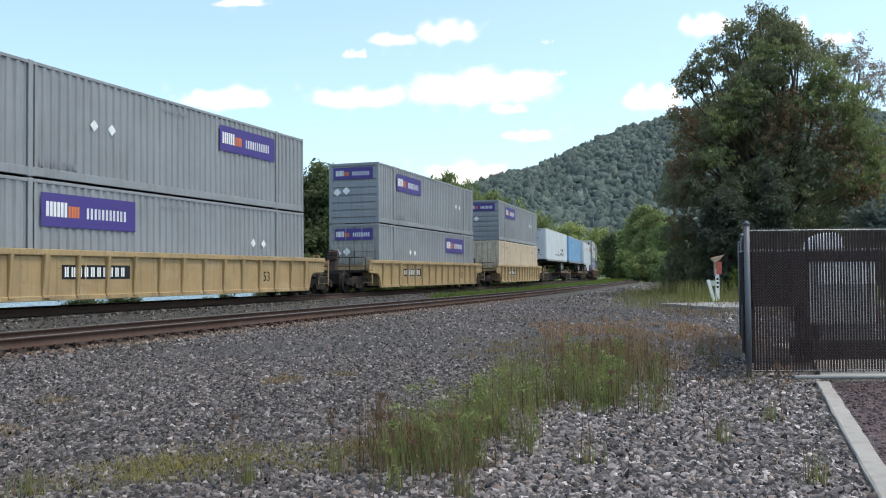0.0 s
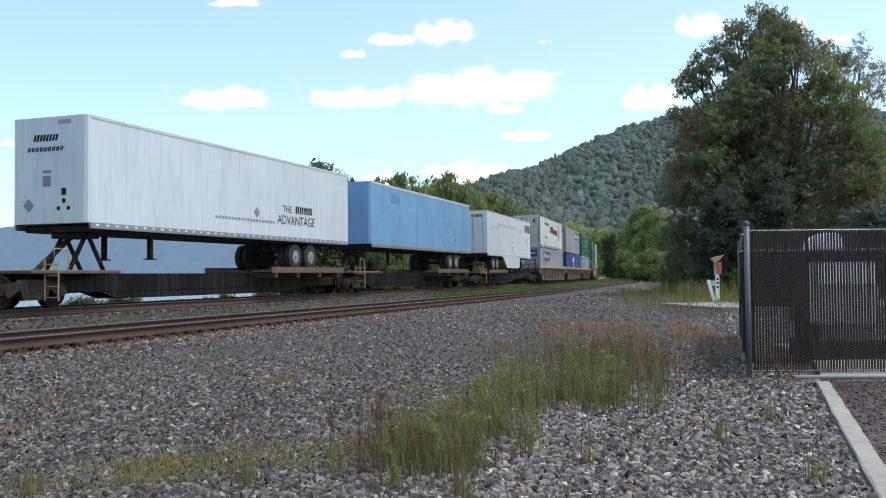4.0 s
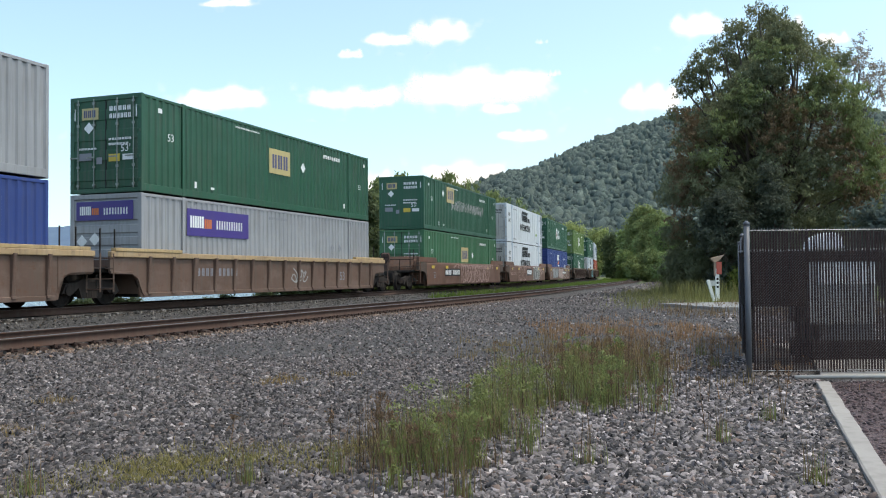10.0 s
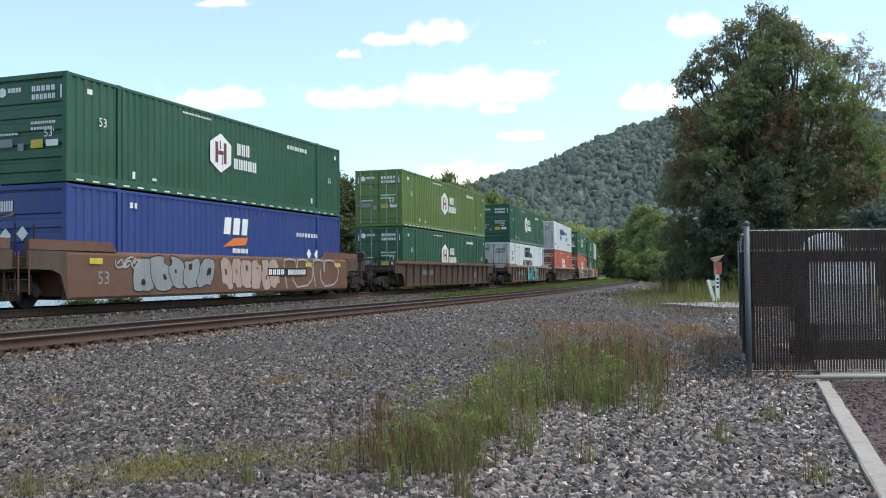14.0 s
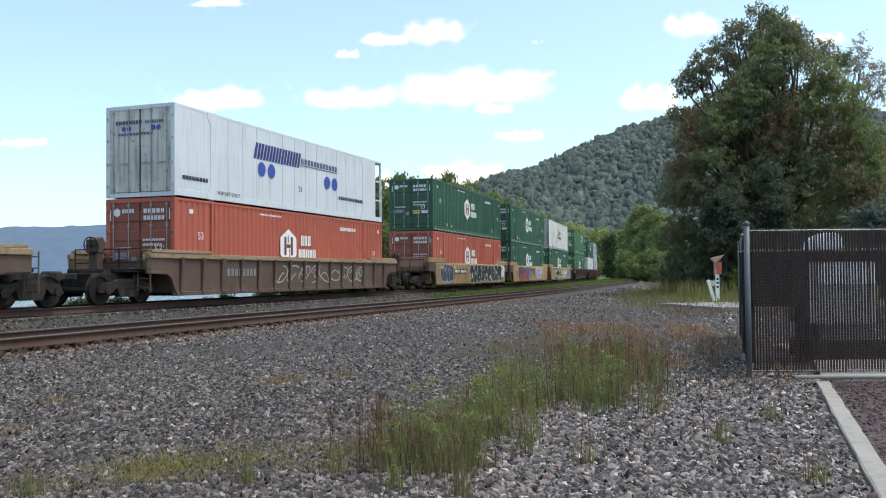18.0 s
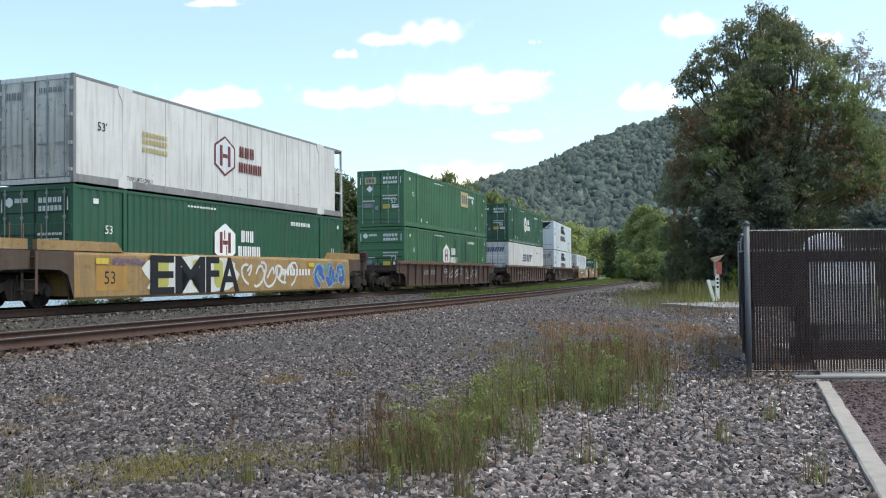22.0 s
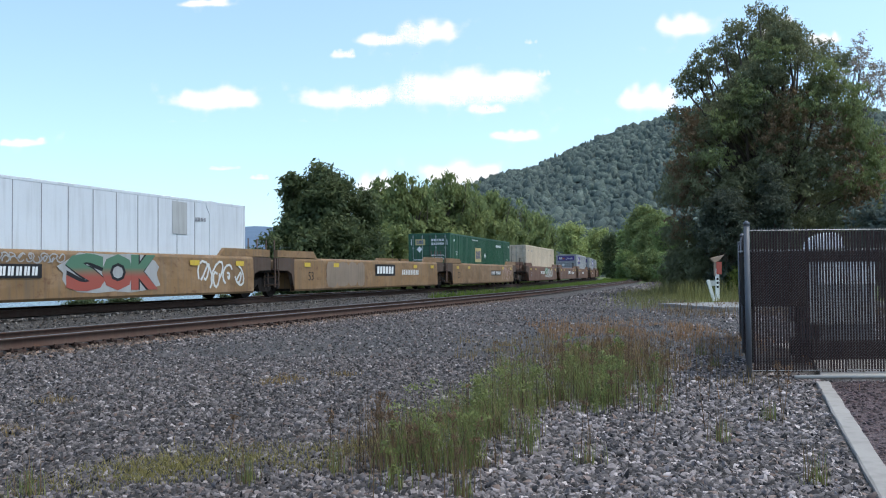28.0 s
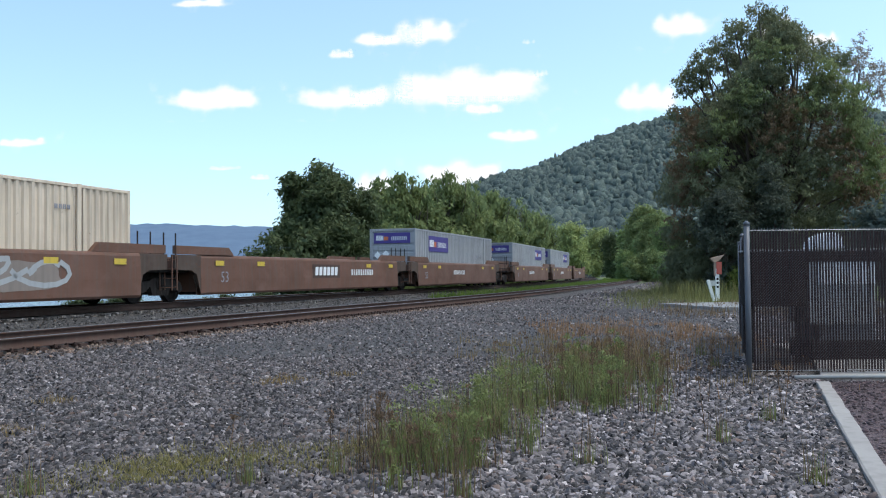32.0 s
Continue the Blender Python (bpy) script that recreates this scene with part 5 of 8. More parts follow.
WHEELMAT = paint("worn_wheel_steel", (0.017, 0.014, 0.0135), 0.8, 0.25, 0.08, 0.0, 0.15)


def add_truck(car, x):
    side, bolster, axle, bearing, spring = truck_meshes()
    t = piece("truck", bolster, car, TRUCKMAT, (x, 0, 0))
    for y in (-1.0, 1.0):
        piece("side_frame", side, t, TRUCKMAT, (0, y, 0))
        piece("spring_set", spring, t, TRUCKMAT, (0, y * 1.02, 0))
    for dx in (-0.89, 0.89):
        piece("axle", axle, t, WHEELMAT, (dx, 0, 0.43))
        for y in (-1, 1):
            piece("wheel", wheel_mesh(), t, WHEELMAT, pose(dx, y * 0.755, 0.43, 0, 0, 0 if y > 0 else 180))
            piece("bearing", bearing, t, TRUCKMAT, (dx, y * 1.04, 0.43))


def car_meshes():
    def make():
        m = {}
        m["side_plate"] = Build().box(-0.25, 16.4, -0.012, 0.012, 0.28, 1.42).mesh("side_plate")
        m["top_chord"] = Build().box(-1.5, 17.65, -0.09, 0.05, 1.34, 1.5, 0.015).mesh("top_chord")
        m["bottom_chord"] = Build().box(-0.1, 16.25, -0.06, 0.05, 0.2, 0.33, 0.012).mesh("bottom_chord")
        # stiffeners stand out most under the chord and taper to the sill
        for key, w in (("rib", 0.055), ("wide_rib", 0.105)):
            top, low = 0.15, 0.07
            v = [(x, -d * e, z) for z, d in ((1.38, top), (0.32, low)) for x, e in ((-w, 0), (-w, 0.85), (-w + 0.02, 1), (w - 0.02, 1), (w, 0.85), (w, 0))]
            m[key] = Build().add(v, [(i, 6 + i, 6 + (i + 1) % 6, (i + 1) % 6) for i in range(6)] + [(0, 1, 2, 3, 4, 5), (11, 10, 9, 8, 7, 6)]).box(-w - 0.02, w + 0.02, -0.1, 0.0, 0.27, 0.34, 0.01).mesh("rib")
        m["end_plate"] = Build().prism([(-1.5, 0.93), (-1.5, 1.36), (-0.2, 1.36), (-0.2, 0.22), (0.0, 0.22), (-0.12, 0.3), (-0.42, 0.84), (-0.75, 0.93)], "y", -0.03, 0.03).mesh("end_plate")
        m["arch"] = Build().tube([(0.0, -0.03, 0.22), (-0.14, -0.03, 0.36), (-0.34, -0.03, 0.76), (-0.6, -0.03, 0.9), (-1.5, -0.03, 0.92)], 0.05, 5).mesh("arch")
        # the last box is an added block that fills the dark gap behind the wheels
        m["platform"] = Build().box(-1.75, -0.12, -1.25, 1.25, 0.92, 1.04, 0.015).box(-2.1, -1.7, -0.35, 0.35, 0.62, 1.0, 0.02).box(-2.4, -0.1, -0.28, 0.28, 0.7, 0.92, 0.02).box(-2.75, -0.17, -0.5, 0.5, 0.5, 0.915, 0.02).mesh("platform")
        m["bulkhead"] = Build().box(-0.16, -0.1, -1.36, 1.36, 0.3, 1.3).mesh("bulkhead")
        b = Build()
        for i in range(10):
            x = 0.2 + i * 1.74
            b.box(x, x + 0.16, -1.36, 1.36, 0.2, 0.31)
        for y in (-1.2, 1.2):
            b.box(-0.1, 16.25, y - 0.14, y + 0.14, 0.21, 0.3)
        m["well_floor"] = b.mesh("well_floor")
        b = Build()
        for y in (-0.22, 0.22):
            b.tube([(0, y, 0), (0, y, 1.05)], 0.022, 6)
        for z in (0.08, 0.36, 0.64, 0.92):
            b.tube([(0, -0.22, z), (0, 0.22, z)], 0.018, 6)
        m["ladder"] = b.mesh("ladder")
        m["handrail"] = Build().tube([(0, 0, 0), (0, 0, 0.78)], 0.028, 6).mesh("handrail")
        m["rail_pair"] = Build().tube([(0, 0, 0), (0, 0, 0.55), (0.5, 0, 0.55), (0.5, 0, 0)], 0.022, 6).mesh("handrail")
        m["brake_wheel"] = Build().tube([(0.26 * math.cos(a), 0.26 * math.sin(a), 0) for a in [i * math.pi / 8 for i in range(17)]], 0.018, 5).box(-0.25, 0.25, -0.012, 0.012, -0.01, 0.01).box(-0.012, 0.012, -0.25, 0.25, -0.01, 0.01).mesh("brake_wheel")
        m["cap"] = Build().box(-1.35, 1.7, -0.11, 0.07, 1.502, 1.6, 0.012).mesh("end_cap")
        m["smooth_side"] = Build().prism([(-0.02, 1.48), (-0.07, 1.45), (-0.1, 1.38), (-0.13, 0.72), (-0.13, 0.27), (-0.08, 0.2), (0.05, 0.2), (0.07, 0.24), (0.06, 1.48)], "x", -0.2, 16.35).mesh("side_plate")
        m["smooth_end"] = Build().prism([(-1.55, 1.0), (-1.55, 1.46), (-0.2, 1.46), (-0.2, 0.22), (0.05, 0.22), (-0.12, 0.3), (-0.42, 0.86), (-0.7, 0.98)], "y", -0.12, 0.03).mesh("end_plate")
        m["raised_end"] = Build().prism([(-1.45, 1.482), (-1.45, 1.74), (1.45, 1.74), (1.75, 1.482)], "y", -0.1, 0.04).mesh("raised_end")
        m["knuckle"] = Build().box(-0.9, 0.9, -0.09, 0.09, 0.72, 0.9, 0.03).box(-0.28, 0.28, -0.16, 0.16, 0.66, 0.96, 0.05).mesh("coupler")
        m["brake_stand"] = Build().box(-0.14, 0.14, -0.16, 0.16, 0.0, 0.82, 0.02).prism([(-0.2, 0.55), (0.16, 0.5), (0.2, 0.78), (0.05, 0.98), (-0.18, 0.9)], "y", -0.2, 0.2).mesh("brake_stand")
        m["end_slope"] = Build().prism([(-0.18, 0.95), (-0.18, 1.78), (-0.3, 1.8), (-1.25, 1.16), (-1.3, 1.04)], "y", -1.05, 1.05).mesh("end_slope")
        b = Build()
        for z in (1.22, 1.62):
            b.tube([(-1.45, -1.2, z), (-1.45, 1.2, z)], 0.02, 5)
        for y in (-1.2, -0.4, 0.4, 1.2):
            b.tube([(-1.45, y, 1.0), (-1.45, y, 1.64)], 0.022, 5)
        m["end_railing"] = b.mesh("end_railing")
        b = Build()
        for y in (-0.42, 0.38):
            b.tube([(-2.0, y, 0.82), (-2.25, y, 0.6), (-2.55, y, 0.42), (-2.85, y, 0.5)], 0.03, 5)
        m["air_hose"] = b.mesh("air_hose")
        m["pipe_run"] = Build().tube([(-2.2, -1.28, 1.02), (-0.25, -1.28, 1.06)], 0.03, 5).tube([(-1.9, -1.3, 0.86), (-1.9, -1.3, 0.5), (-1.2, -1.3, 0.48), (-1.2, -1.3, 0.86)], 0.022, 5).mesh("step_iron")
        m["stake"] = Build().tube([(0, 0, 1.1), (0, 0, 2.15)], 0.024, 6).mesh("stake")
        m["joint"] = Build().box(-1.0, 1.0, -0.22, 0.22, 0.66, 0.95, 0.04).mesh("articulation")
        return m
    return cached("cars", make)


MIRROR = pose(LEN, 0, 0, 0, 0, 180)


def well_car(unit, kind, mat, label, pitch, after, chord=None, cap=None, ladder=None):
    """One unit of a well car. after: how it is joined to the next, 'joint' (shared truck) or 'coupler'; before: 'lead' units own a truck in front."""
    m = car_meshes()
    car = thing("well_car", label, "railway wagon", "cars of the train")
    joint_before = unit > 0 and UNITS[unit - 1][3] == "joint"
    for face in (-1, 1):
        y = face * 1.385

        def side(name, key, paint_, x=0.0, yy=y):
            ob = piece(name, m[key], car, paint_, pose(x, yy, 0) if face < 0 else MIRROR @ pose(x, -yy, 0))
            return ob
        if kind == "ribbed":
            side("side_plate", "side_plate", mat)
            side("top_chord", "top_chord", chord or mat)
            side("bottom_chord", "bottom_chord", mat)
            for i in range(15):
                side("rib", "wide_rib" if i in (2, 12) else "rib", mat, 0.15 + i * 1.132)
        else:
            side("side_plate", "smooth_side", mat)
        for x, flip in ((0, False), (LEN, True)):
            q = pose(x, y, 0) if not flip else pose(x, y, 0, 0, 0, 180)
            key = "end_plate" if kind == "ribbed" else "smooth_end"
            piece("end_plate", m[key], car, mat if kind == "ribbed" else paint("grimy_car_end", (0.085, 0.058, 0.046), 0.75, 0.6, 0.4, 0.0, 0.25), q)
            if kind == "ribbed":
                piece("arch", m["arch"], car, mat, q)
                if cap:
                    piece("end_cap", m["cap"], car, cap, q)
            else:
                piece("raised_end", m["raised_end"], car, mat, q)
    for flip in (False, True):
        q = pose(0, 0, 0) if not flip else MIRROR
        piece("platform", m["platform"], car, DARKSTEEL, q)
        piece("bulkhead", m["bulkhead"], car, mat, q)
        if kind != "ribbed" or cap == CAPTAN:
            for x, y in ((-1.35, -0.95), (-0.75, -0.95)):
                piece("stake", m["stake"], car, ladder or TRUCKMAT, q @ pose(x, y if not flip else -y, 0))
        piece("ladder", m["ladder"], car, ladder or mat, q @ pose(-1.55, -1.36 if not flip else 1.36, 0.38))
    for q in (pose(0, 0, 0), MIRROR @ pose(0, 0, 0)):
        piece("step_iron", m["pipe_run"], car, DARKSTEEL, q)
    piece("well_floor", m["well_floor"], car, DARKSTEEL)
    if not joint_before:
        add_truck(car, -1.85)
        piece("brake_stand", m["brake_stand"], car, RUSTY, (-1.55, 0.35, 1.0))
        piece("brake_wheel", m["brake_wheel"], car, DARKSTEEL, pose(-1.76, 0.35, 1.72, 0, 80, 0))
        piece("end_railing", m["end_railing"], car, DARKSTEEL)
        piece("air_hose", m["air_hose"], car, DARKSTEEL)
        if kind == "smooth":
            piece("end_slope", m["end_slope"], car, paint("rust_stained_end", (0.075, 0.045, 0.035), 0.8, 0.6, 0.6, 0.0, 0.2))
        piece("handrail", m["rail_pair"], car, ladder or mat, (-1.5, -1.2, 1.04))
    if after == "joint":
        mid = LEN + (pitch - LEN) / 2
        add_truck(car, mid)
        piece("articulation", m["joint"], car, DARKSTEEL, (mid, 0, 0))
    else:
        add_truck(car, LEN + 1.85)
        piece("coupler", m["knuckle"], car, DARKSTEEL, (LEN + (pitch - LEN) / 2, 0, 0))
        piece("handrail", m["rail_pair"], car, ladder or mat, (LEN + 1.0, -1.2, 1.04))
    RIDERS.append((car, unit, 0.0))
    return car


def spine_car(unit, label, pitch, after):
    """A bare central sill with wheel decks and a hitch, for road trailers."""
    car = thing("spine_car", label, "railway wagon", "cars of the train")
    # the trailer's shadow on the sill is put into a near-black brown
    piece("sill", Build().box(-1.4, pitch - 2.2, -0.42, 0.42, 0.36, 0.9, 0.03).prism([(1.6, 0.36), (2.3, 0.16), (12.6, 0.16), (13.3, 0.36)], "y", -0.4, 0.4).mesh("sill"), car, paint("shaded_brown_sill", (0.02, 0.015, 0.014), 0.8, 0.5, 0.2, 0.0, 0.2))
    deck = cached("spine_deck", lambda: Build().box(-3.0, 3.0, -0.42, 0.42, 0.93, 1.02, 0.015).box(-3.0, 3.0, -0.46, -0.40, 0.9, 1.12, 0.01).mesh("wheel_deck"))
    cx = 12.4 if unit < 5 else 3.0
    for y in (-0.98, 0.98):
        piece("wheel_deck", deck, car, TAN, pose(cx, y, 0) if y < 0 else pose(cx, y, 0, 0, 0, 180))
    arm = cached("spine_arm", lambda: Build().box(-0.12, 0.12, -1.4, 1.4, 0.72, 0.93, 0.02).mesh("cross_arm"))
    for dx in (-2.6, -0.9, 0.9, 2.6):
        piece("cross_arm", arm, car, BROWN_DARK, (cx + dx, 0, 0))
    hx = 1.0 if unit < 5 else LEN - 1.2
    hitch = piece("hitch", Build().box(-0.42, 0.42, -0.48, 0.48, 1.88, 2.03, 0.02).box(-0.75, 0.75, -0.5, 0.5, 0.88, 0.98, 0.02).mesh("hitch"), car, DARKSTEEL, (hx, 0, 0))
    strut = cached("hitch_strut", lambda: Build().tube([(0, 0, 0.95), (0.62, 0, 1.93)], 0.065, 6).mesh("strut"))
    for x, turn in ((-0.7, 0), (0.7, 180)):
        for y in (-0.4, 0.4):
            piece("strut", strut, hitch, DARKSTEEL, pose(x, y, 0, 0, 0, turn))
    piece("strut", cached("hitch_brace", lambda: Build().tube([(-1.5, 0, 0.95), (-0.2, 0, 1.9)], 0.075, 6).mesh("strut")), hitch, DARKSTEEL)
    piece("platform", Build().box(-1.7, 1.6, -1.25, 1.25, 0.88, 0.98, 0.02).mesh("platform"), car, TAN, (-0.2, 0, 0))
    m = car_meshes()
    piece("ladder", m["ladder"], car, SILL, (-1.3, -1.3, 0.2))
    piece("handrail", m["rail_pair"], car, SILL, (-1.1, -1.2, 0.98))
    if unit == 3:
        add_truck(car, -1.6)
    piece("coupler", m["knuckle"], car, DARKSTEEL, (pitch - 1.9, 0, 0))
    add_truck(car, LEN + (pitch - LEN) / 2 + (0.0 if after == "joint" else -1.0))
    RIDERS.append((car, unit, 0.0))
    return car


def road_trailer(unit, mat, label, tandem, marks=None, doors=False):
    """A 53-foot road trailer, floor 1.1 m over the deck it stands on."""
    t = thing("road_trailer", label, "trailer", "trailers of the train")
    z0, z1 = 1.08, 4.16
    b = Build()
    if doors:
        b.box(0.03, LEN, -WID, WID, z0 + 0.16, z1, 0.02)
    else:
        o = [(0.0, -WID + 0.14), (0.05, -WID + 0.04), (0.16, -WID), (LEN, -WID), (LEN, WID), (0.16, WID), (0.05, WID - 0.04), (0.0, WID - 0.14)]
        b.prism(o, "z", z0 + 0.16, z1)
    piece("box_body", b.mesh("box_body"), t, mat)
    piece("bottom_rail", Build().box(0.1, LEN - 0.02, -WID - 0.02, -WID + 0.05, z0, z0 + 0.17, 0.01).box(0.1, LEN - 0.02, WID - 0.05, WID + 0.02, z0, z0 + 0.17, 0.01).mesh("bottom_rail"), t, mat if doors else paint("trailer_rail", (0.3, 0.31, 0.33), 0.4, 0.3, 0, 0.5))
    piece("top_rail", Build().box(0.12, LEN, -WID - 0.012, -WID + 0.03, z1 - 0.1, z1 + 0.005, 0.01).mesh("top_rail"), t, paint("trailer_top_rail", (0.55, 0.56, 0.58), 0.4, 0.2))
    piece("underframe", Build().box(0.3, LEN - 0.1, -1.1, 1.1, z0 - 0.06, z0 + 0.1).mesh("underframe"), t, DARKSTEEL)
    strips = Build()
    dots = Build()
    for i in range(1, 13):
        x = LEN * i / 13
        strips.box(x - 0.008, x + 0.008, -WID - 0.003, -WID + 0.01, z0 + 0.18, z1 - 0.1)
    for i in range(40):
        dots.box(0.3 + i * 0.4, 0.42 + i * 0.4, -WID - 0.024, -WID - 0.019, z0 + 0.08, z0 + 0.13)
    if not (marks and unit == 3):
        piece("seam", strips.mesh("seam"), t, paint("grimy_seam", (0.36, 0.37, 0.39), 0.6, 0.4) if doors else mat)
    piece("reflector_tape", dots.mesh("reflector_tape"), t, INK_WHITE if unit == 3 else DARKSTEEL if doors else INK_ORANGE)
    tyre = cached("tyre", lambda: Build().tube([(0, -0.13, 0), (0, -0.1, 0), (0, 0.1, 0), (0, 0.13, 0)], [0.42, 0.5, 0.5, 0.42], 20).mesh("tyre"))
    rim = cached("rim", lambda: Build().tube([(0, -0.14, 0), (0, -0.12, 0)], [0.22, 0.28], 16).tube([(0, -0.17, 0), (0, -0.13, 0)], 0.09, 8).mesh("rim"))
    for x in (tandem - 0.62, tandem + 0.62):
        for y in (-1.1, -0.8, 0.8, 1.1):
            w = piece("wheel", tyre, t, TYRE, (x, y, 0.5))
            if y == -1.1:
                piece("rim", rim, w, RIM)
        piece("axle", cached("trailer_axle", lambda: Build().tube([(0, -0.8, 0), (0, 0.8, 0)], 0.07, 8).mesh("axle")), t, DARKSTEEL, (x, 0, 0.5))
    piece("slider", Build().box(tandem - 1.3, tandem + 1.3, -0.6, 0.6, 0.72, 1.04, 0.02).mesh("slider"), t, DARKSTEEL)
    leg_x = 3.2 if tandem > 8 else LEN - 3.4
    for y in (-0.85, 0.85):
        piece("landing_leg", Build().box(-0.07, 0.07, -0.07, 0.07, 0.32, 1.06, 0.01).box(-0.13, 0.13, -0.13, 0.13, 0.28, 0.32).mesh("landing_leg"), t, DARKSTEEL, (leg_x, y, 0))
    if doors:
        for y in (-1.0, -0.3, 0.3, 1.0):
            piece("lock_rod", Build().tube([(0.0, y, z0 + 0.2), (0.0, y, z1 - 0.1)], 0.02, 6).mesh("lock_rod"), t, GALV)
        piece("door_gap", Build().box(0.022, 0.034, -0.012, 0.012, z0 + 0.2, z1 - 0.1).mesh("door_gap"), t, DARKSTEEL)
        piece("bumper", Build().box(0.05, 0.15, -1.1, 1.1, 0.42, 0.54, 0.01).box(0.06, 0.12, -0.5, -0.42, 0.5, z0).box(0.06, 0.12, 0.42, 0.5, 0.5, z0).mesh("bumper"), t, DARKSTEEL)
    if doors:
        piece("side_skirt", Build().prism([(5.0, z0), (11.4, z0), (11.4, 0.45), (10.9, 0.25), (6.6, 0.25)], "y", -WID - 0.01, -WID + 0.02).mesh("side_skirt"), t, mat, label="white aerodynamic side skirt")
    if marks:
        marks(t)
    RIDERS.append((t, unit, 1.02))
    return t

# ---------------------------------------------------------------- the train: marks of each load


def m_purple(x=2.4, end=True, z=None, pl=True):
    def f(c):
        purple_panel(c, x, 1.72)
        if end:
            purple_end(c, 2.12)
        if pl:
            placards(c)
        side_mark(c, "stencil", word_bars(2.35, 0.3, 3.7, 0.48, 7, 0.35) + word_bars(7.2, 2.5, 8.6, 2.6, 8, 0.35), INK_GREY, key="pst")
        side_mark(c, "placard", [diamond(12.4 if x < 6 else 4.3, 1.6, 0.16), diamond(13.1 if x < 6 else 5.0, 1.58, 0.16)], INK_GREY if c.get("label", "").startswith("light") else INK_WHITE, key=("ppl", x < 6))
    return f


def m_yrc(c):
    side_mark(c, "logo", [rect(7.25, 1.85, 7.65, 2.42, 0.15), rect(7.8, 1.85, 8.2, 2.42, 0.15), rect(8.35, 1.85, 8.7, 2.42, 0.15)], INK_WHITE, label="white block letters")
    side_mark(c, "logo_wedge", [[(7.2, 1.42), (8.6, 1.5), (8.8, 1.78), (7.9, 1.74)]], INK_ORANGE)
    side_mark(c, "logo", word_bars(7.8, 1.22, 8.8, 1.38, 6), INK_WHITE)
    side_mark(c, "placard", [diamond(13.3, 1.3, 0.2), diamond(13.95, 1.28, 0.2)], INK_WHITE)
    side_mark(c, "number_mark", word_bars(12.3, 1.95, 14.2, 2.1, 8, 0.4), INK_WHITE)
    side_mark(c, "stencil", [rect(2.5, 2.4, 2.62, 2.56), rect(2.7, 2.4, 2.8, 2.56)], INK_WHITE)
    end_mark(c, "logo", word_bars(-0.95, 2.2, -0.45, 2.48, 3, 0.2), INK_WHITE)
    end_mark(c, "logo_wedge", [[(-0.95, 2.05), (-0.5, 2.08), (-0.4, 2.16)]], INK_ORANGE)
    end_mark(c, "placard", [diamond(-0.72, 1.55, 0.2), diamond(-0.15, 1.6, 0.2)], INK_WHITE)


def emp_mark(c, x, z, size=1.55):
    side_mark(c, "logo_frame", [rect(x, z, x + size, z + 0.92)], INK_GOLD, label="yellow framed company mark")
    side_mark(c, "logo", word_bars(x + 0.22, z + 0.2, x + size - 0.1, z + 0.72, 3, 0.25), INK_NAVY, -WID - 0.004)


def emp_end(c):
    end_mark(c, "logo_frame", [rect(-0.85, 2.2, -0.25, 2.55)], INK_GOLD, key="empe")
    end_mark(c, "logo", word_bars(-0.78, 2.27, -0.32, 2.48, 3, 0.25), INK_NAVY, -0.006, key="empf")


def m_emp(x, z=1.75, graffiti=False):
    def f(c):
        emp_mark(c, x, z)
        emp_end(c)
        container_marks(c, INK_WHITE)
        side_mark(c, "placard", [diamond(x + 2.6 if not graffiti else x - 0.7, z + 0.45, 0.2)], INK_WHITE)
        end_mark(c, "placard", [diamond(-0.6, 1.95, 0.18)], INK_WHITE)
        if graffiti:
            spray(c, 5.1, 12.6, 1.35, 2.0, SPRAY_GREY, 26, 0.035, 5, -WID - 0.004)
    return f


def m_hub(ink=INK_WHITE, inner=INK_RED, z=1.62):
    def f(c):
        hub_mark(c, 6.45, z, ink, inner)
        container_marks(c, ink if ink == INK_WHITE else INK_GREY)
        end_mark(c, "logo_hexagon", [hexagon(-0.85, 2.46, 0.12, 0.14)], ink, key=("hxe", str(ink.name)))
        end_mark(c, "logo", word_bars(-0.66, 2.44, -0.2, 2.56, 5, 0.25), ink, key=("hwe", str(ink.name)))
        if ink == INK_WHITE:
            side_mark(c, "reflector_strip", [rect(0.35 + i * 0.62, 0.06, 0.62 + i * 0.62, 0.1) for i in range(25)], INK_WHITE, -WID - 0.0, key="rfl")
    return f


def m_patched(c):
    m_hub(z=1.55)(c)
    for x, w in ((4.6, 0.5), (5.3, 0.42), (8.9, 0.6), (10.4, 0.4), (11.2, 1.0)):
        side_mark(c, "repair_panel", [rect(x, 0.3, x + w, 2.55)], GREEN, label="darker green repaired panel", key=("rep", x))


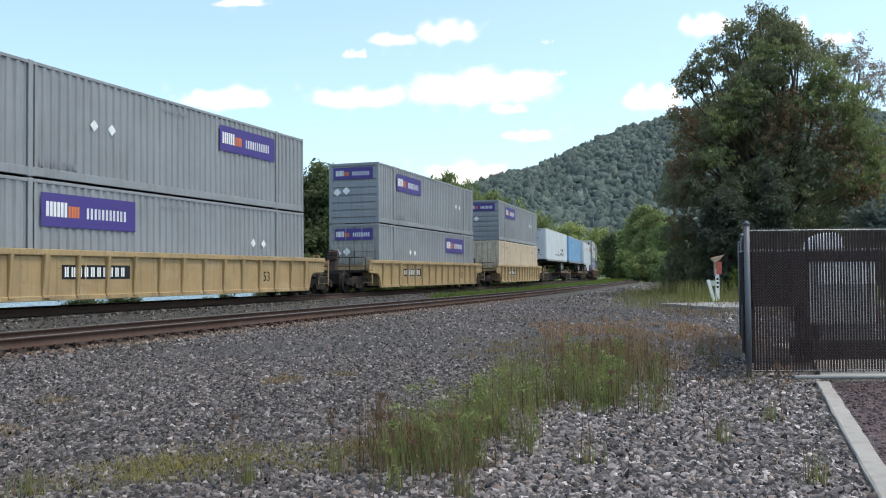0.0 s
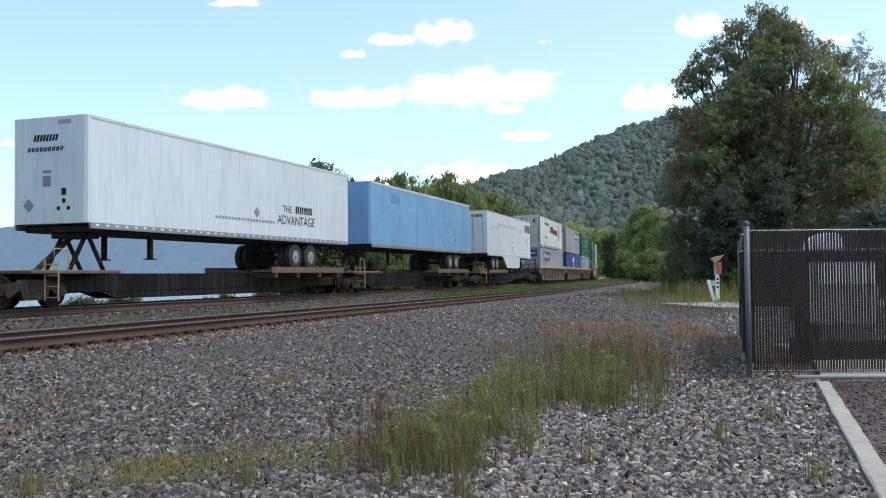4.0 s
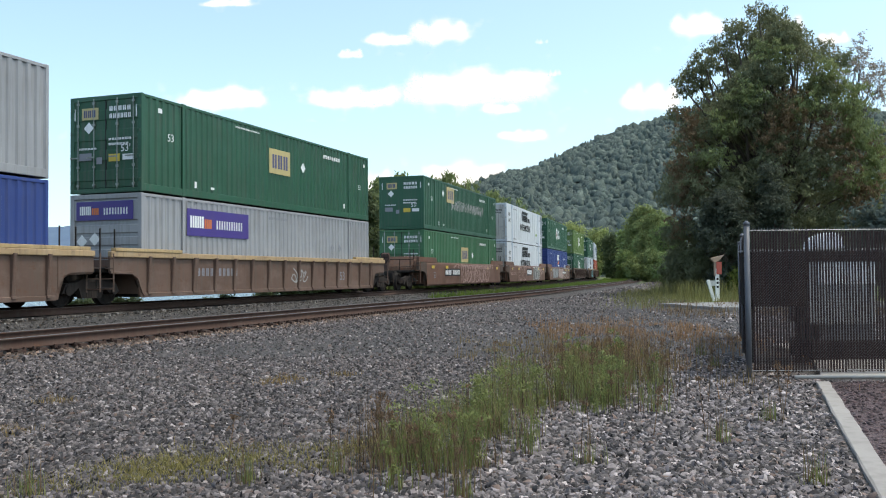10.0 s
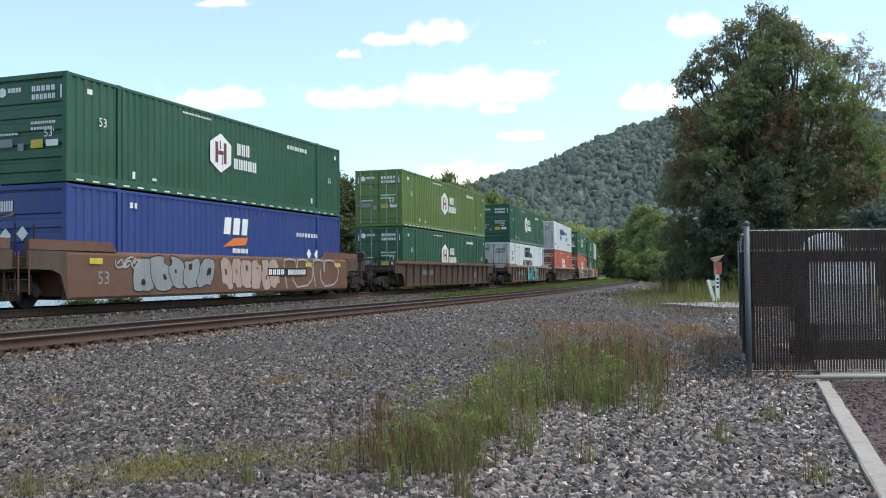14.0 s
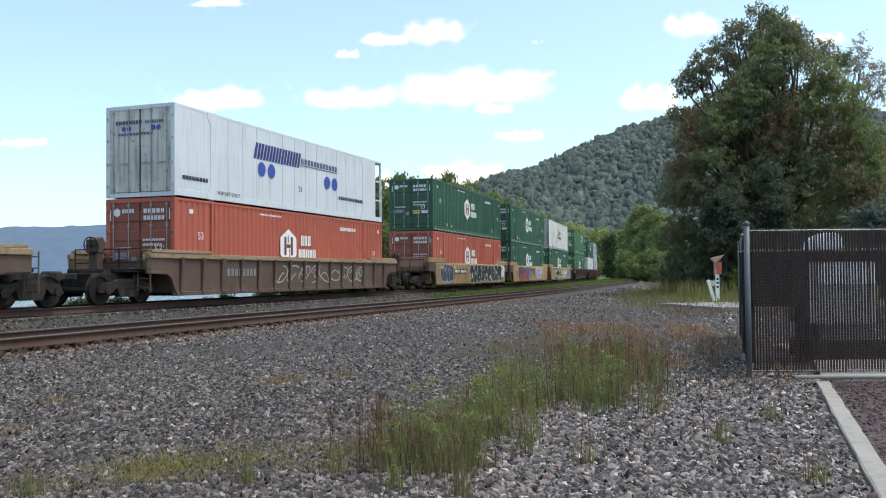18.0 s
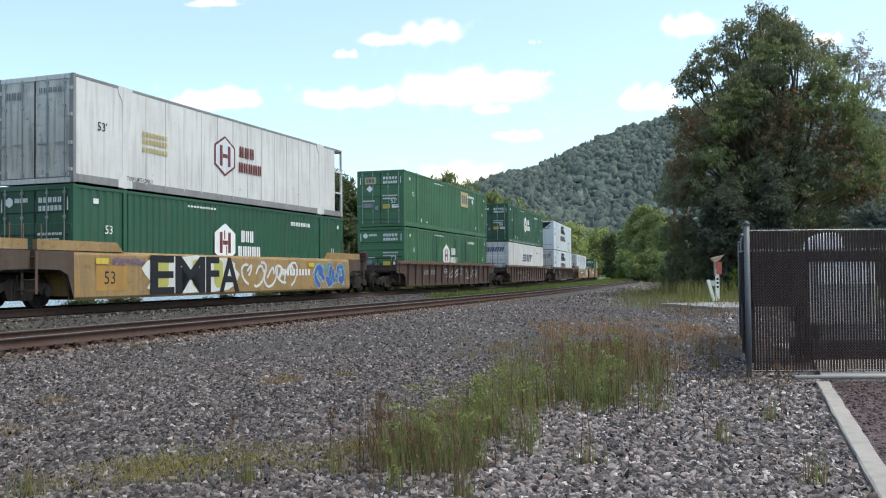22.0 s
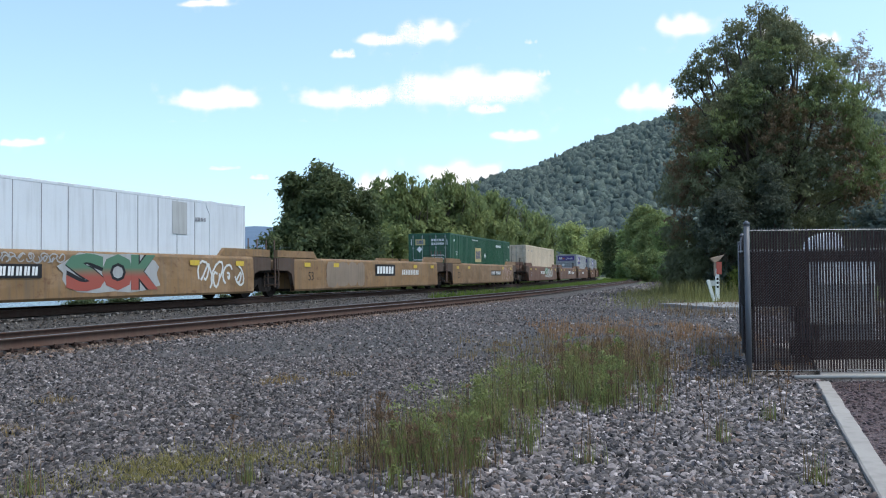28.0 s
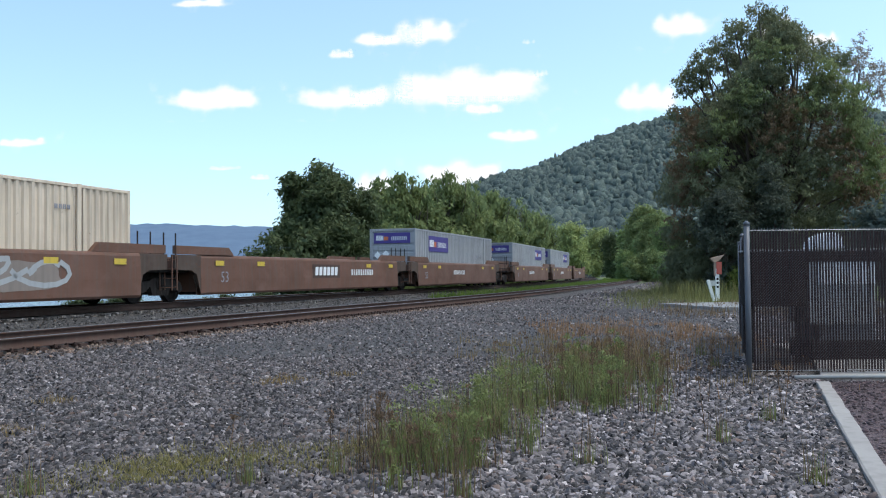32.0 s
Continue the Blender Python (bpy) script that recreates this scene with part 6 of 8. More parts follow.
def m_prime(c):
    side_mark(c, "logo", [[(6.15, 2.42), (6.35, 2.66), (8.9, 2.66), (8.7, 2.42)], rect(6.15, 1.85, 6.35, 2.4)] + word_bars(6.45, 1.85, 8.7, 2.36, 5, 0.18, 0.1), INK_BLACK, label="black block company mark")
    side_mark(c, "logo", word_bars(8.85, 1.85, 9.85, 2.2, 3, 0.2), INK_BLACK)
    lettering(c, "INTERMODAL", 5.42, 1.08, 0.74, INK_BLACK, bold=0.012)
    lettering(c, "TOP LIFT ONLY", 2.5, 0.2, 0.17, INK_BLACK)
    lettering(c, "53FT", 0.6, 1.95, 0.38, INK_BLACK, bold=0.006)
    lettering(c, "XHC", 0.62, 1.5, 0.38, INK_BLACK, bold=0.006)
    lettering(c, "TOP LIFT ONLY", 12.8, 0.2, 0.14, INK_BLACK)
    side_mark(c, "sticker", [[(13.05 + 0.42 * math.cos(a), 0.95 + 0.13 * math.sin(a)) for a in [2 * math.pi * k / 16 for k in range(16)]]], paint("green_sticker", (0.2, 0.32, 0.08)), key="gst")
    side_mark(c, "stencil", word_bars(2.5, 2.55, 4.0, 2.61, 10, 0.3) + word_bars(14.5, 2.3, 15.3, 2.36, 6, 0.3), INK_GREY, key="pri")
    end_mark(c, "stencil", word_bars(-0.95, 2.3, -0.3, 2.48, 4, 0.2) + word_bars(0.2, 2.3, 0.95, 2.42, 6, 0.3) + word_bars(0.2, 2.1, 0.9, 2.2, 6, 0.3) + word_bars(-0.95, 1.0, -0.3, 1.08, 6, 0.3), INK_BLACK, key="prie")


def m_alliance(c):
    side_mark(c, "logo", word_bars(4.6, 1.72, 8.0, 2.3, 8, 0.12, 0.3), paint("deep_blue_marking", (0.025, 0.035, 0.17), 0.5, 0.12), label="blue slanted block letters")
    side_mark(c, "logo", word_bars(8.15, 1.9, 11.4, 2.12, 12, 0.35), INK_NAVY)
    side_mark(c, "logo_line", [rect(8.0, 1.83, 11.4, 1.86)], INK_NAVY)
    for x in (5.15, 5.85, 10.4, 11.1):
        side_mark(c, "logo_dot", [disc(x, 1.36, 0.27)], INK_BLUE)
    lettering(c, "53", 7.9, 0.78, 0.32, INK_BLACK)
    lettering(c, "TOP LIFT ONLY", 2.3, 0.2, 0.2, INK_BLACK)
    side_mark(c, "address_mark", word_bars(11.5, 0.75, 14.0, 0.9, 14, 0.35), INK_BLACK)
    side_mark(c, "number_mark", word_bars(0.4, 0.55, 1.8, 0.68, 9, 0.3), INK_BLACK)
    end_mark(c, "logo", word_bars(-0.9, 2.3, 0.1, 2.42, 8, 0.25) + word_bars(0.2, 2.3, 0.9, 2.4, 8, 0.4) + word_bars(-0.8, 1.95, 0.5, 2.03, 12, 0.35), INK_NAVY)
    for x in (-0.6, -0.4, 0.5, 0.7):
        end_mark(c, "logo_dot", [disc(x, 2.16, 0.08)], INK_BLUE)


def m_swift(c):
    side_mark(c, "logo", [rect(5.6, 1.5, 6.6, 1.62, 0.5), rect(5.75, 1.72, 6.7, 1.84, 0.5), rect(5.9, 1.94, 6.9, 2.06, 0.5)] + [rect(6.8 + i * 0.72, 1.5, 7.15 + i * 0.72, 2.1, 0.5) for i in range(4)] + [rect(9.25, 1.94, 10.2, 2.08, 0.5), rect(8.6, 1.94, 9.1, 2.08, 0.5)], INK_NAVY, label="dark blue slanted block letters")
    side_mark(c, "number_mark", word_bars(12.2, 2.2, 13.6, 2.34, 8, 0.4), INK_GREY)
    end_mark(c, "logo", word_bars(-0.95, 2.2, 0.9, 2.52, 5, 0.15, 0.4), INK_NAVY)


def m_england(c):
    side_mark(c, "logo", word_bars(6.4, 1.55, 8.9, 2.2, 3, 0.2, 0.08) + word_bars(8.95, 1.45, 12.0, 1.98, 7, 0.22, 0.08), INK_RED, label="dark red block letters")
    side_mark(c, "crest", [hexagon(13.0, 1.6, 0.42, 0.75), disc(13.0, 2.4, 0.16), rect(12.55, 2.28, 12.75, 2.4), rect(13.25, 2.28, 13.45, 2.4)], INK_RED, label="dark red crest")
    side_mark(c, "crest_band", [rect(12.68, 1.3 + i * 0.28, 13.32, 1.42 + i * 0.28) for i in range(3)], INK_GOLD, -WID - 0.004)
    side_mark(c, "logo", word_bars(2.9, 2.2, 5.7, 2.42, 9, 0.2, 0.15), INK_NAVY)
    side_mark(c, "address_mark", word_bars(2.8, 0.95, 4.8, 1.08, 12, 0.3), INK_BLACK)
    lettering(c, "TOP LIFT ONLY", 2.3, 0.22, 0.2, INK_BLACK)
    lettering(c, "TOP LIFT ONLY", 12.9, 0.2, 0.14, INK_BLACK)
    side_mark(c, "stencil", word_bars(2.4, 2.6, 4.0, 2.66, 10, 0.3), INK_GREY)
    end_mark(c, "crest", [hexagon(0.72, 2.4, 0.12, 0.2)], INK_RED)
    end_mark(c, "logo", word_bars(-0.95, 2.35, -0.2, 2.5, 4, 0.2), INK_GREY)


def m_hub_white(c):
    side_mark(c, "logo_hexagon", [hexagon(7.1, 1.55, 0.62, 0.68)], INK_RED, label="red hexagonal company mark")
    side_mark(c, "logo_hexagon", [hexagon(7.1, 1.55, 0.54, 0.6)], WHITE, -WID - 0.003)
    side_mark(c, "logo", [rect(6.78, 1.2, 6.94, 1.9), rect(7.26, 1.2, 7.42, 1.9), rect(6.96, 1.48, 7.24, 1.62)] + word_bars(8.0, 1.62, 9.0, 2.0, 3, 0.25) + word_bars(7.95, 1.1, 9.5, 1.45, 5, 0.22), INK_RED, -WID - 0.006)
    side_mark(c, "slogan", word_bars(2.8, 1.6, 4.0, 1.75, 8, 0.25) + word_bars(2.8, 1.4, 4.0, 1.55, 8, 0.25) + word_bars(2.8, 1.15, 4.0, 1.3, 8, 0.25), INK_GOLD)
    lettering(c, "TOP LIFT ONLY", 2.1, 0.25, 0.17, INK_BLACK)
    lettering(c, "53'", 0.9, 1.5, 0.34, INK_BLACK)
    end_mark(c, "number_mark", word_bars(0.15, 2.42, 0.95, 2.56, 5, 0.3) + word_bars(-0.95, 2.3, -0.4, 2.5, 3, 0.3), INK_GREY)


def m_dart(t):
    lettering(t, "THE", 10.45, 2.18, 0.38, INK_BLACK)
    side_mark(t, "logo", word_bars(11.45, 2.18, 12.85, 2.46, 4, 0.2), INK_BLACK)
    lettering(t, "ADVANTAGE", 10.05, 1.72, 0.5, INK_BLACK)
    side_mark(t, "stencil", word_bars(6.0, 1.7, 9.9, 1.8, 20, 0.35), INK_GREY)
    side_mark(t, "placard", [diamond(8.6, 2.05, 0.2)], INK_GREY)
    end_mark(t, "logo", word_bars(-0.55, 3.5, 0.3, 3.68, 4, 0.15, 0.3) + word_bars(-0.75, 3.22, 0.5, 3.34, 9, 0.3, 0.3), INK_BLACK, -0.004)
    end_mark(t, "number_mark", word_bars(0.3, 3.95, 0.75, 4.06, 5, 0.3), INK_GREY, -0.004)
    end_mark(t, "placard", [diamond(-0.7, 1.75, 0.19)], INK_GREY, -0.004)
    end_mark(t, "data_plate", [rect(-0.22, 2.25, 0.06, 2.55), rect(-0.22, 2.62, 0.08, 2.7)], INK_GREY, -0.004)
    end_mark(t, "connector", [disc(0.5, 1.85, 0.07), disc(0.32, 1.65, 0.06), disc(0.66, 1.65, 0.06), rect(0.42, 2.0, 0.58, 2.2)], INK_BLACK, -0.004)


def m_drt(t):
    side_mark(t, "logo", word_bars(1.3, 2.95, 4.0, 3.25, 5, 0.3, 0.2), paint("ghost_lettering", (0.56, 0.57, 0.59)))
    side_mark(t, "ghost_band", [[(3.2, 3.2), (10.6, 3.2), (11.0, 3.5), (3.2, 3.5)], [(10.9, 2.95), (11.9, 2.95), (12.7, 3.45), (11.6, 3.45)], [(13.4, 2.35), (14.6, 2.35), (15.4, 2.75), (14.0, 2.75)]], paint("ghost_lettering", (0.56, 0.57, 0.59)), label="pale ghost of an old painted band")
    side_mark(t, "logo_square", [rect(13.35, 3.2, 13.95, 3.85)], INK_ORANGE)
    side_mark(t, "logo", word_bars(14.05, 3.2, 16.0, 3.85, 3, 0.18), INK_BLACK)
    side_mark(t, "arrow", [rect(4.05, 1.95, 4.09, 2.2), [(3.97, 1.95), (4.17, 1.95), (4.07, 1.8)]], INK_GREY)
    side_mark(t, "placard", [diamond(8.6, 1.8, 0.18)], INK_GREY)
    end_mark(t, "logo_square", [rect(0.15, 3.72, 0.38, 3.92)], INK_ORANGE, 0.026)
    end_mark(t, "logo", word_bars(0.42, 3.72, 0.95, 3.92, 3, 0.2), INK_BLACK, 0.026)
    end_mark(t, "placard", [diamond(-0.8, 1.95, 0.16)], INK_GREY, 0.026)


def m_sky(t):
    side_mark(t, "arrow", [rect(13.0, 1.85, 13.06, 2.35), [(12.88, 1.9), (13.18, 1.9), (13.03, 1.66)]], INK_RED)
    side_mark(t, "patch", [rect(2.6, 3.3, 3.7, 3.8)], paint("darker_blue_patch", (0.13, 0.27, 0.46)))


def m_plain(c):
    side_mark(c, "stencil", word_bars(2.4, 2.35, 3.0, 2.48, 3, 0.3) + word_bars(0.9, 2.4, 1.2, 2.5, 2, 0.3) + word_bars(13.2, 2.2, 13.8, 2.32, 4, 0.3), INK_GREY)


def m_patch(c):
    m_plain(c)
    side_mark(c, "grey_patch", [rect(12.0, 1.75, 12.75, 2.75)], paint("grey_patch", (0.42, 0.42, 0.42)))


# ---------------------------------------------------------------- spray paint


def stroke(points, width):
    """A flat band along a curve, as outlines of quads in the side's plane."""
    out = []
    for (x0, z0), (x1, z1) in zip(points, points[1:]):
        d = math.hypot(x1 - x0, z1 - z0) or 1e-6
        nx, nz = -(z1 - z0) / d * width, (x1 - x0) / d * width
        ex, ez = (x1 - x0) / d * width * 0.5, (z1 - z0) / d * width * 0.5
        o = [(x0 - ex - nx, z0 - ez - nz), (x1 + ex - nx, z1 + ez - nz), (x1 + ex + nx, z1 + ez + nz), (x0 - ex + nx, z0 - ez + nz)]
        out.append(o)
    return out


def spray(parent, x0, x1, z0, z1, mat, n, width, seed, y, label="spray-painted scrawl"):
    """Looping unreadable scrawl inside a box on a car's side."""
    r = random.Random(seed)
    b = Build()
    p = (x1 - x0) / n
    layer = 0
    for i in range(n):
        cx = x0 + (i + 0.5) * p
        a0, turn = r.uniform(0, 6.28), r.choice((-1, 1)) * r.uniform(2.5, 5.5)
        h = (z1 - z0) * 0.5 * r.uniform(0.7, 1.0)
        lean = r.uniform(-0.4, 0.4)
        for small in (1.0, r.uniform(0.3, 0.6)):
            pts = []
            mz = (z0 + z1) / 2 + (0 if small == 1.0 else r.uniform(-0.4, 0.4) * h)
            for k in range(9):
                a = a0 + turn * k / 8
                pts.append((cx + small * (p * 0.5 * math.cos(a) + lean * p * math.sin(a)) + 0.03 * p * k, mz + small * h * math.sin(a * (1.0 if small == 1.0 else 1.4))))
            for o in stroke(pts, width * 0.75):
                layer += 1
                e = 0.0002 * (layer % 9)
                b.add([(u, -0.002 - e, w) for u, w in o], [(0, 1, 2, 3)])
            a0, turn = r.uniform(0, 6.28), -turn
    return piece("graffiti", b.mesh("graffiti"), parent, mat, (0, y, 0), label)


def blob(parent, x0, x1, z0, z1, mat, n, seed, y, label="spray-painted block letters"):
    """Fat angular letters with no meaning: a pale edge and a filled stroke."""
    r = random.Random(seed)
    p = (x1 - x0) / n
    h = z1 - z0
    for width, yy, ink in ((0.145, 0.0, SPRAY_WHITE if mat in (INK_BLACK, SPRAY_BLUE) else INK_BLACK), (0.115, -0.003, mat)):
        r.seed(seed)
        b = Build()
        layer = 0
        for i in range(n):
            a = x0 + (i + 0.12) * p
            w = p * 0.78
            k = r.randint(5, 7)
            start, way = r.uniform(0, 6.28), r.choice((-1, 1))
            knots = [(0.5 + 0.5 * math.cos(start + way * 5.2 * q / k) * r.uniform(0.55, 1.1), 0.5 + 0.5 * math.sin(start + way * 5.2 * q / k) * r.uniform(0.7, 1.1)) for q in range(k)]
            knots += [(r.uniform(0.2, 0.8), r.uniform(0.25, 0.75)), (r.uniform(0.7, 1.25), r.uniform(-0.05, 0.4))]
            pts = [(a + u * w, z0 + 0.1 + v * (h - 0.2)) for u, v in knots]
            for o in stroke(pts, width * min(1.0, p / 0.8)):
                layer += 1
                e = 0.0002 * (layer % 11)
                b.add([(u, -0.002 - e, q) for u, q in o], [(0, 1, 2, 3)])
        piece("graffiti", b.mesh("graffiti"), parent, ink, (0, y + yy, 0), label)


def blotch(parent, x0, x1, z0, z1, mat, seed, y, label="patch of rolled-on paint"):
    """An uneven patch of paint rolled over older marks."""
    r = random.Random(seed)
    o = []
    for k in range(20):
        a = 2 * math.pi * k / 20
        cx, cz = math.cos(a), math.sin(a)
        q = max(abs(cx), abs(cz))
        o.append(((x0 + x1) / 2 + (x1 - x0) / 2 * cx / q ** 0.7 * r.uniform(0.88, 1.05), (z0 + z1) / 2 + (z1 - z0) / 2 * cz / q ** 0.7 * r.uniform(0.9, 1.03)))
    b = Build()
    b.add([(u, -0.002, w) for u, w in o], [tuple(range(20))])
    return piece("paint_patch", b.mesh("paint_patch"), parent, mat, (0, y, 0), label)


SMOOTH_Y, RIB_Y = -1.517, -1.402


def fade_spray(name, low, high):
    """Spray paint that runs from one colour into another up the letters."""
    m, n, l, b = nodes_of(name)
    xyz = n.new("ShaderNodeSeparateXYZ")
    l.new(coords(n, l, "Generated"), xyz.inputs[0])
    l.new(mix_node(n, l, span(n, l, xyz.outputs[1], 0.35, 0.65), low, high), b.inputs["Base Color"])
    b.inputs["Roughness"].default_value = 0.6
    return m


def tag(parent, words, x0, x1, z0, z1, ink, edge, y, bold=0.05, label=""):
    """Painted letters stretched to fill a box, with an edge of another colour behind them."""
    for k, (mat, fat) in enumerate(((edge, bold + 0.045), (ink, bold))):
        if mat is None:
            continue
        me = text_mesh(words, 1.0, fat)
        co = np.array([v.co[:2] for v in me.vertices])
        lo, hi = co.min(0), co.max(0)
        sx, sz = (x1 - x0) / (hi[0] - lo[0]), (z1 - z0) / (hi[1] - lo[1])
        at = pose(x0 - lo[0] * sx, y - 0.002 - 0.003 * k, z0 - lo[1] * sz) @ ON_SIDE @ Matrix.Diagonal((sx, sz, 1, 1))
        piece("graffiti", me, parent, mat, at, label or "painted letters reading " + words)


def bubbles(parent, x0, x1, z0, z1, n, fill, edge, seed, y, spot=None):
    """A row of fat, rounded, overlapping shapes with an edge: painted letters that nobody can read."""
    r = random.Random(seed)
    p = (x1 - x0) / n
    for i in range(n):
        cx, cz = x0 + (i + 0.5) * p, (z0 + z1) / 2 + r.uniform(-0.04, 0.04)
        w, h, lean = p * r.uniform(0.45, 0.68), (z1 - z0) / 2 * r.uniform(0.85, 1.0), r.uniform(-0.35, 0.35)
        dent = r.randrange(24)
        wob = [r.uniform(0.86, 1.08) * (0.55 if (k - dent) % 24 < 3 else 1.0) for k in range(24)]

        def ring(grow, dx=0.0, dz=0.0, k=1.0):
            out = []
            for j in range(24):
                a = 2 * math.pi * j / 24
                c, q = math.cos(a), math.sin(a)
                u = math.copysign(abs(c) ** 0.6, c) * (w * k + grow) * wob[j]
                v = math.copysign(abs(q) ** 0.6, q) * (h * k + grow) * (0.5 + wob[j] / 2)
                out.append((cx + u + lean * v + dx, cz + v + dz))
            return out
        for k, (o, mat) in enumerate(((ring(0.035), edge), (ring(0.0), fill), (ring(0.0, r.uniform(-0.3, 0.4) * w, r.choice((-0.45, -0.2, 0.1, 0.4)) * h, r.uniform(0.1, 0.3)), spot or edge))):
            b = Build()
            b.add([(u, 0, v) for u, v in o], [tuple(range(24))])
            piece("graffiti", b.mesh("graffiti"), parent, mat, (0, y - 0.002 - 0.0011 * i - 0.0004 * k, 0), "fat rounded spray-painted shape" if k == 1 else "")


def plate_mark(car, x, z, w, h, n):
    """A black plate with the car's mark as pale bars."""
    piece("owner_plate", quads([rect(x, z, x + w, z + h)], "owner_plate", ("pm", x, z)), car, INK_BLACK, (0, SMOOTH_Y - 0.016, 0))
    piece("number_mark", quads(word_bars(x + 0.08, z + h * 0.18, x + w * 0.42, z + h * 0.82, 4, 0.3, 0.1) + word_bars(x + w * 0.5, z + h * 0.18, x + w - 0.08, z + h * 0.82, n, 0.3, 0.1), "number_mark", ("pn", x, z)), car, INK_WHITE, (0, SMOOTH_Y - 0.019, 0))


def fingers(parent, x0, w, z0, z1, mat, y, n, width=0.028):
    """An outlined throw-up: a tall loop with finger strokes along its top."""
    h = z1 - z0
    path = [(0.1, 0.0), (0.03, 0.5), (0.0, 0.85)]
    for i in range(n):
        a, b = i / n * 0.85, (i + 1) / n * 0.85
        path += [(a + 0.03, 0.97), ((a + b) / 2, 1.0), (b - 0.03, 0.95), (b, 0.55 if i < n - 1 else 0.8), (b + 0.03, 0.9)]
    path += [(1.0, 0.6), (0.96, 0.25), (0.8, 0.06), (0.45, 0.0), (0.3, 0.25), (0.28, 0.6)]
    b_ = Build()
    for k, o in enumerate(stroke([(x0 + u * w, z0 + v * h) for u, v in path], width)):
        e = 0.0002 * (k % 9)
        b_.add([(u, -0.002 - e, q) for u, q in o], [(0, 1, 2, 3)])
    return piece("graffiti", b_.mesh("graffiti"), parent, mat, (0, y, 0), "outlined spray-painted shape")



def car_number(car, y, x=8.0, mat=None, z=0.85):
    piece("number_mark", quads(word_bars(x, z, x + 2.4, z + 0.25, 10, 0.42), "number_mark", ("cn", x, z)), car, mat or INK_WHITE, (0, y - 0.002, 0))


def car_fifty_three(car, y, x, mat):
    piece("lettering", text_mesh("53", 0.5), car, mat, pose(x, y - 0.004, 0.6) @ ON_SIDE, "lettering reading 53")


def reflectors(car, y):
    for x in (0.6, 3.2, 12.6, 15.2):
        piece("reflector", quads([rect(0, 0, 0.5, 0.16)], "reflector", "refl"), car, CAPYEL, (x, y - 0.004, 1.14))


def pool_mark(car, x=6.95, z=0.68, ink=INK_WHITE, back=INK_BLACK):
    """The car owner's three-letter mark as blocks on a plate."""
    piece("owner_plate", quads([rect(x, z, x + 2.45, z + 0.54)], "owner_plate", ("op", x, z)), car, back, (0, SMOOTH_Y - 0.002, 0))
    piece("owner_mark", quads(word_bars(x + 0.2, z + 0.1, x + 2.3, z + 0.44, 3, 0.15, 0.1), "owner_mark", ("ob", x, z)), car, ink, (0, SMOOTH_Y - 0.006, 0))


# ---------------------------------------------------------------- the train: order of its units
# place of the leading end along the line at 16 s, car, paint, joint to the next
UNITS = [(-241.3, "ribbed", "yellow", "coupler"), (-217.6, "ribbed", "yellow", "coupler"), (-194.2, "ribbed", "yellow", "coupler"),
         (-172.2, "spine", "", "joint"), (-153.5, "spine", "", "joint"), (-132.8, "spine", "", "coupler"),
         (-111.2, "ribbed", "tan", "joint"), (-91.4, "ribbed", "tan", "joint"), (-71.6, "ribbed", "tan", "coupler"),
         (-47.9, "smooth", "brown", "joint"), (-28.1, "smooth", "brown", "joint"), (-8.5, "smooth", "brown", "coupler"),
         (15.0, "ribbed", "dark", "coupler"), (39.1, "ribbed", "worn", "coupler"), (62.65, "ribbed", "worn", "coupler"),
         (86.3, "smooth", "amber", "joint"), (106.0, "smooth", "amber", "joint"), (125.3, "smooth", "amber", "coupler"),
         (148.8, "ribbed", "dark", "coupler"), (172.2, "ribbed", "dark", "coupler"), (195.75, "ribbed", "dark", "coupler"),
         (218.8, "smooth", "ochre", "joint"), (238.3, "smooth", "ochre", "joint"), (257.7, "smooth", "ochre", "coupler"),
         (280.8, "smooth", "brown", "joint"), (300.3, "smooth", "brown", "joint"), (319.8, "smooth", "brown", "coupler"),
         (343.0, "smooth", "brown", "joint"), (362.7, "smooth", "brown", "joint"), (382.4, "smooth", "brown", "coupler")]

CAR_PAINT = {"yellow": (YELLOW, "weathered yellow ribbed well car", None, None), "tan": (TAN, "rusty brown ribbed well car with a faded yellow sill", SILL, CAPTAN),
             "brown": (BROWN, "brown smooth-sided well car", None, None), "dark": (BROWN_DARK, "dark brown ribbed well car", BROWN, None),
             "worn": (WORN, "rusty brown ribbed well car with faded tan end caps", WORN_CAP, WORN_CAP),
             "amber": (YELLOW_SMOOTH, "amber yellow smooth-sided well car", None, None),
             "ochre": (OCHRE, "grimy ochre yellow smooth-sided well car", None, None)}
CARS = []
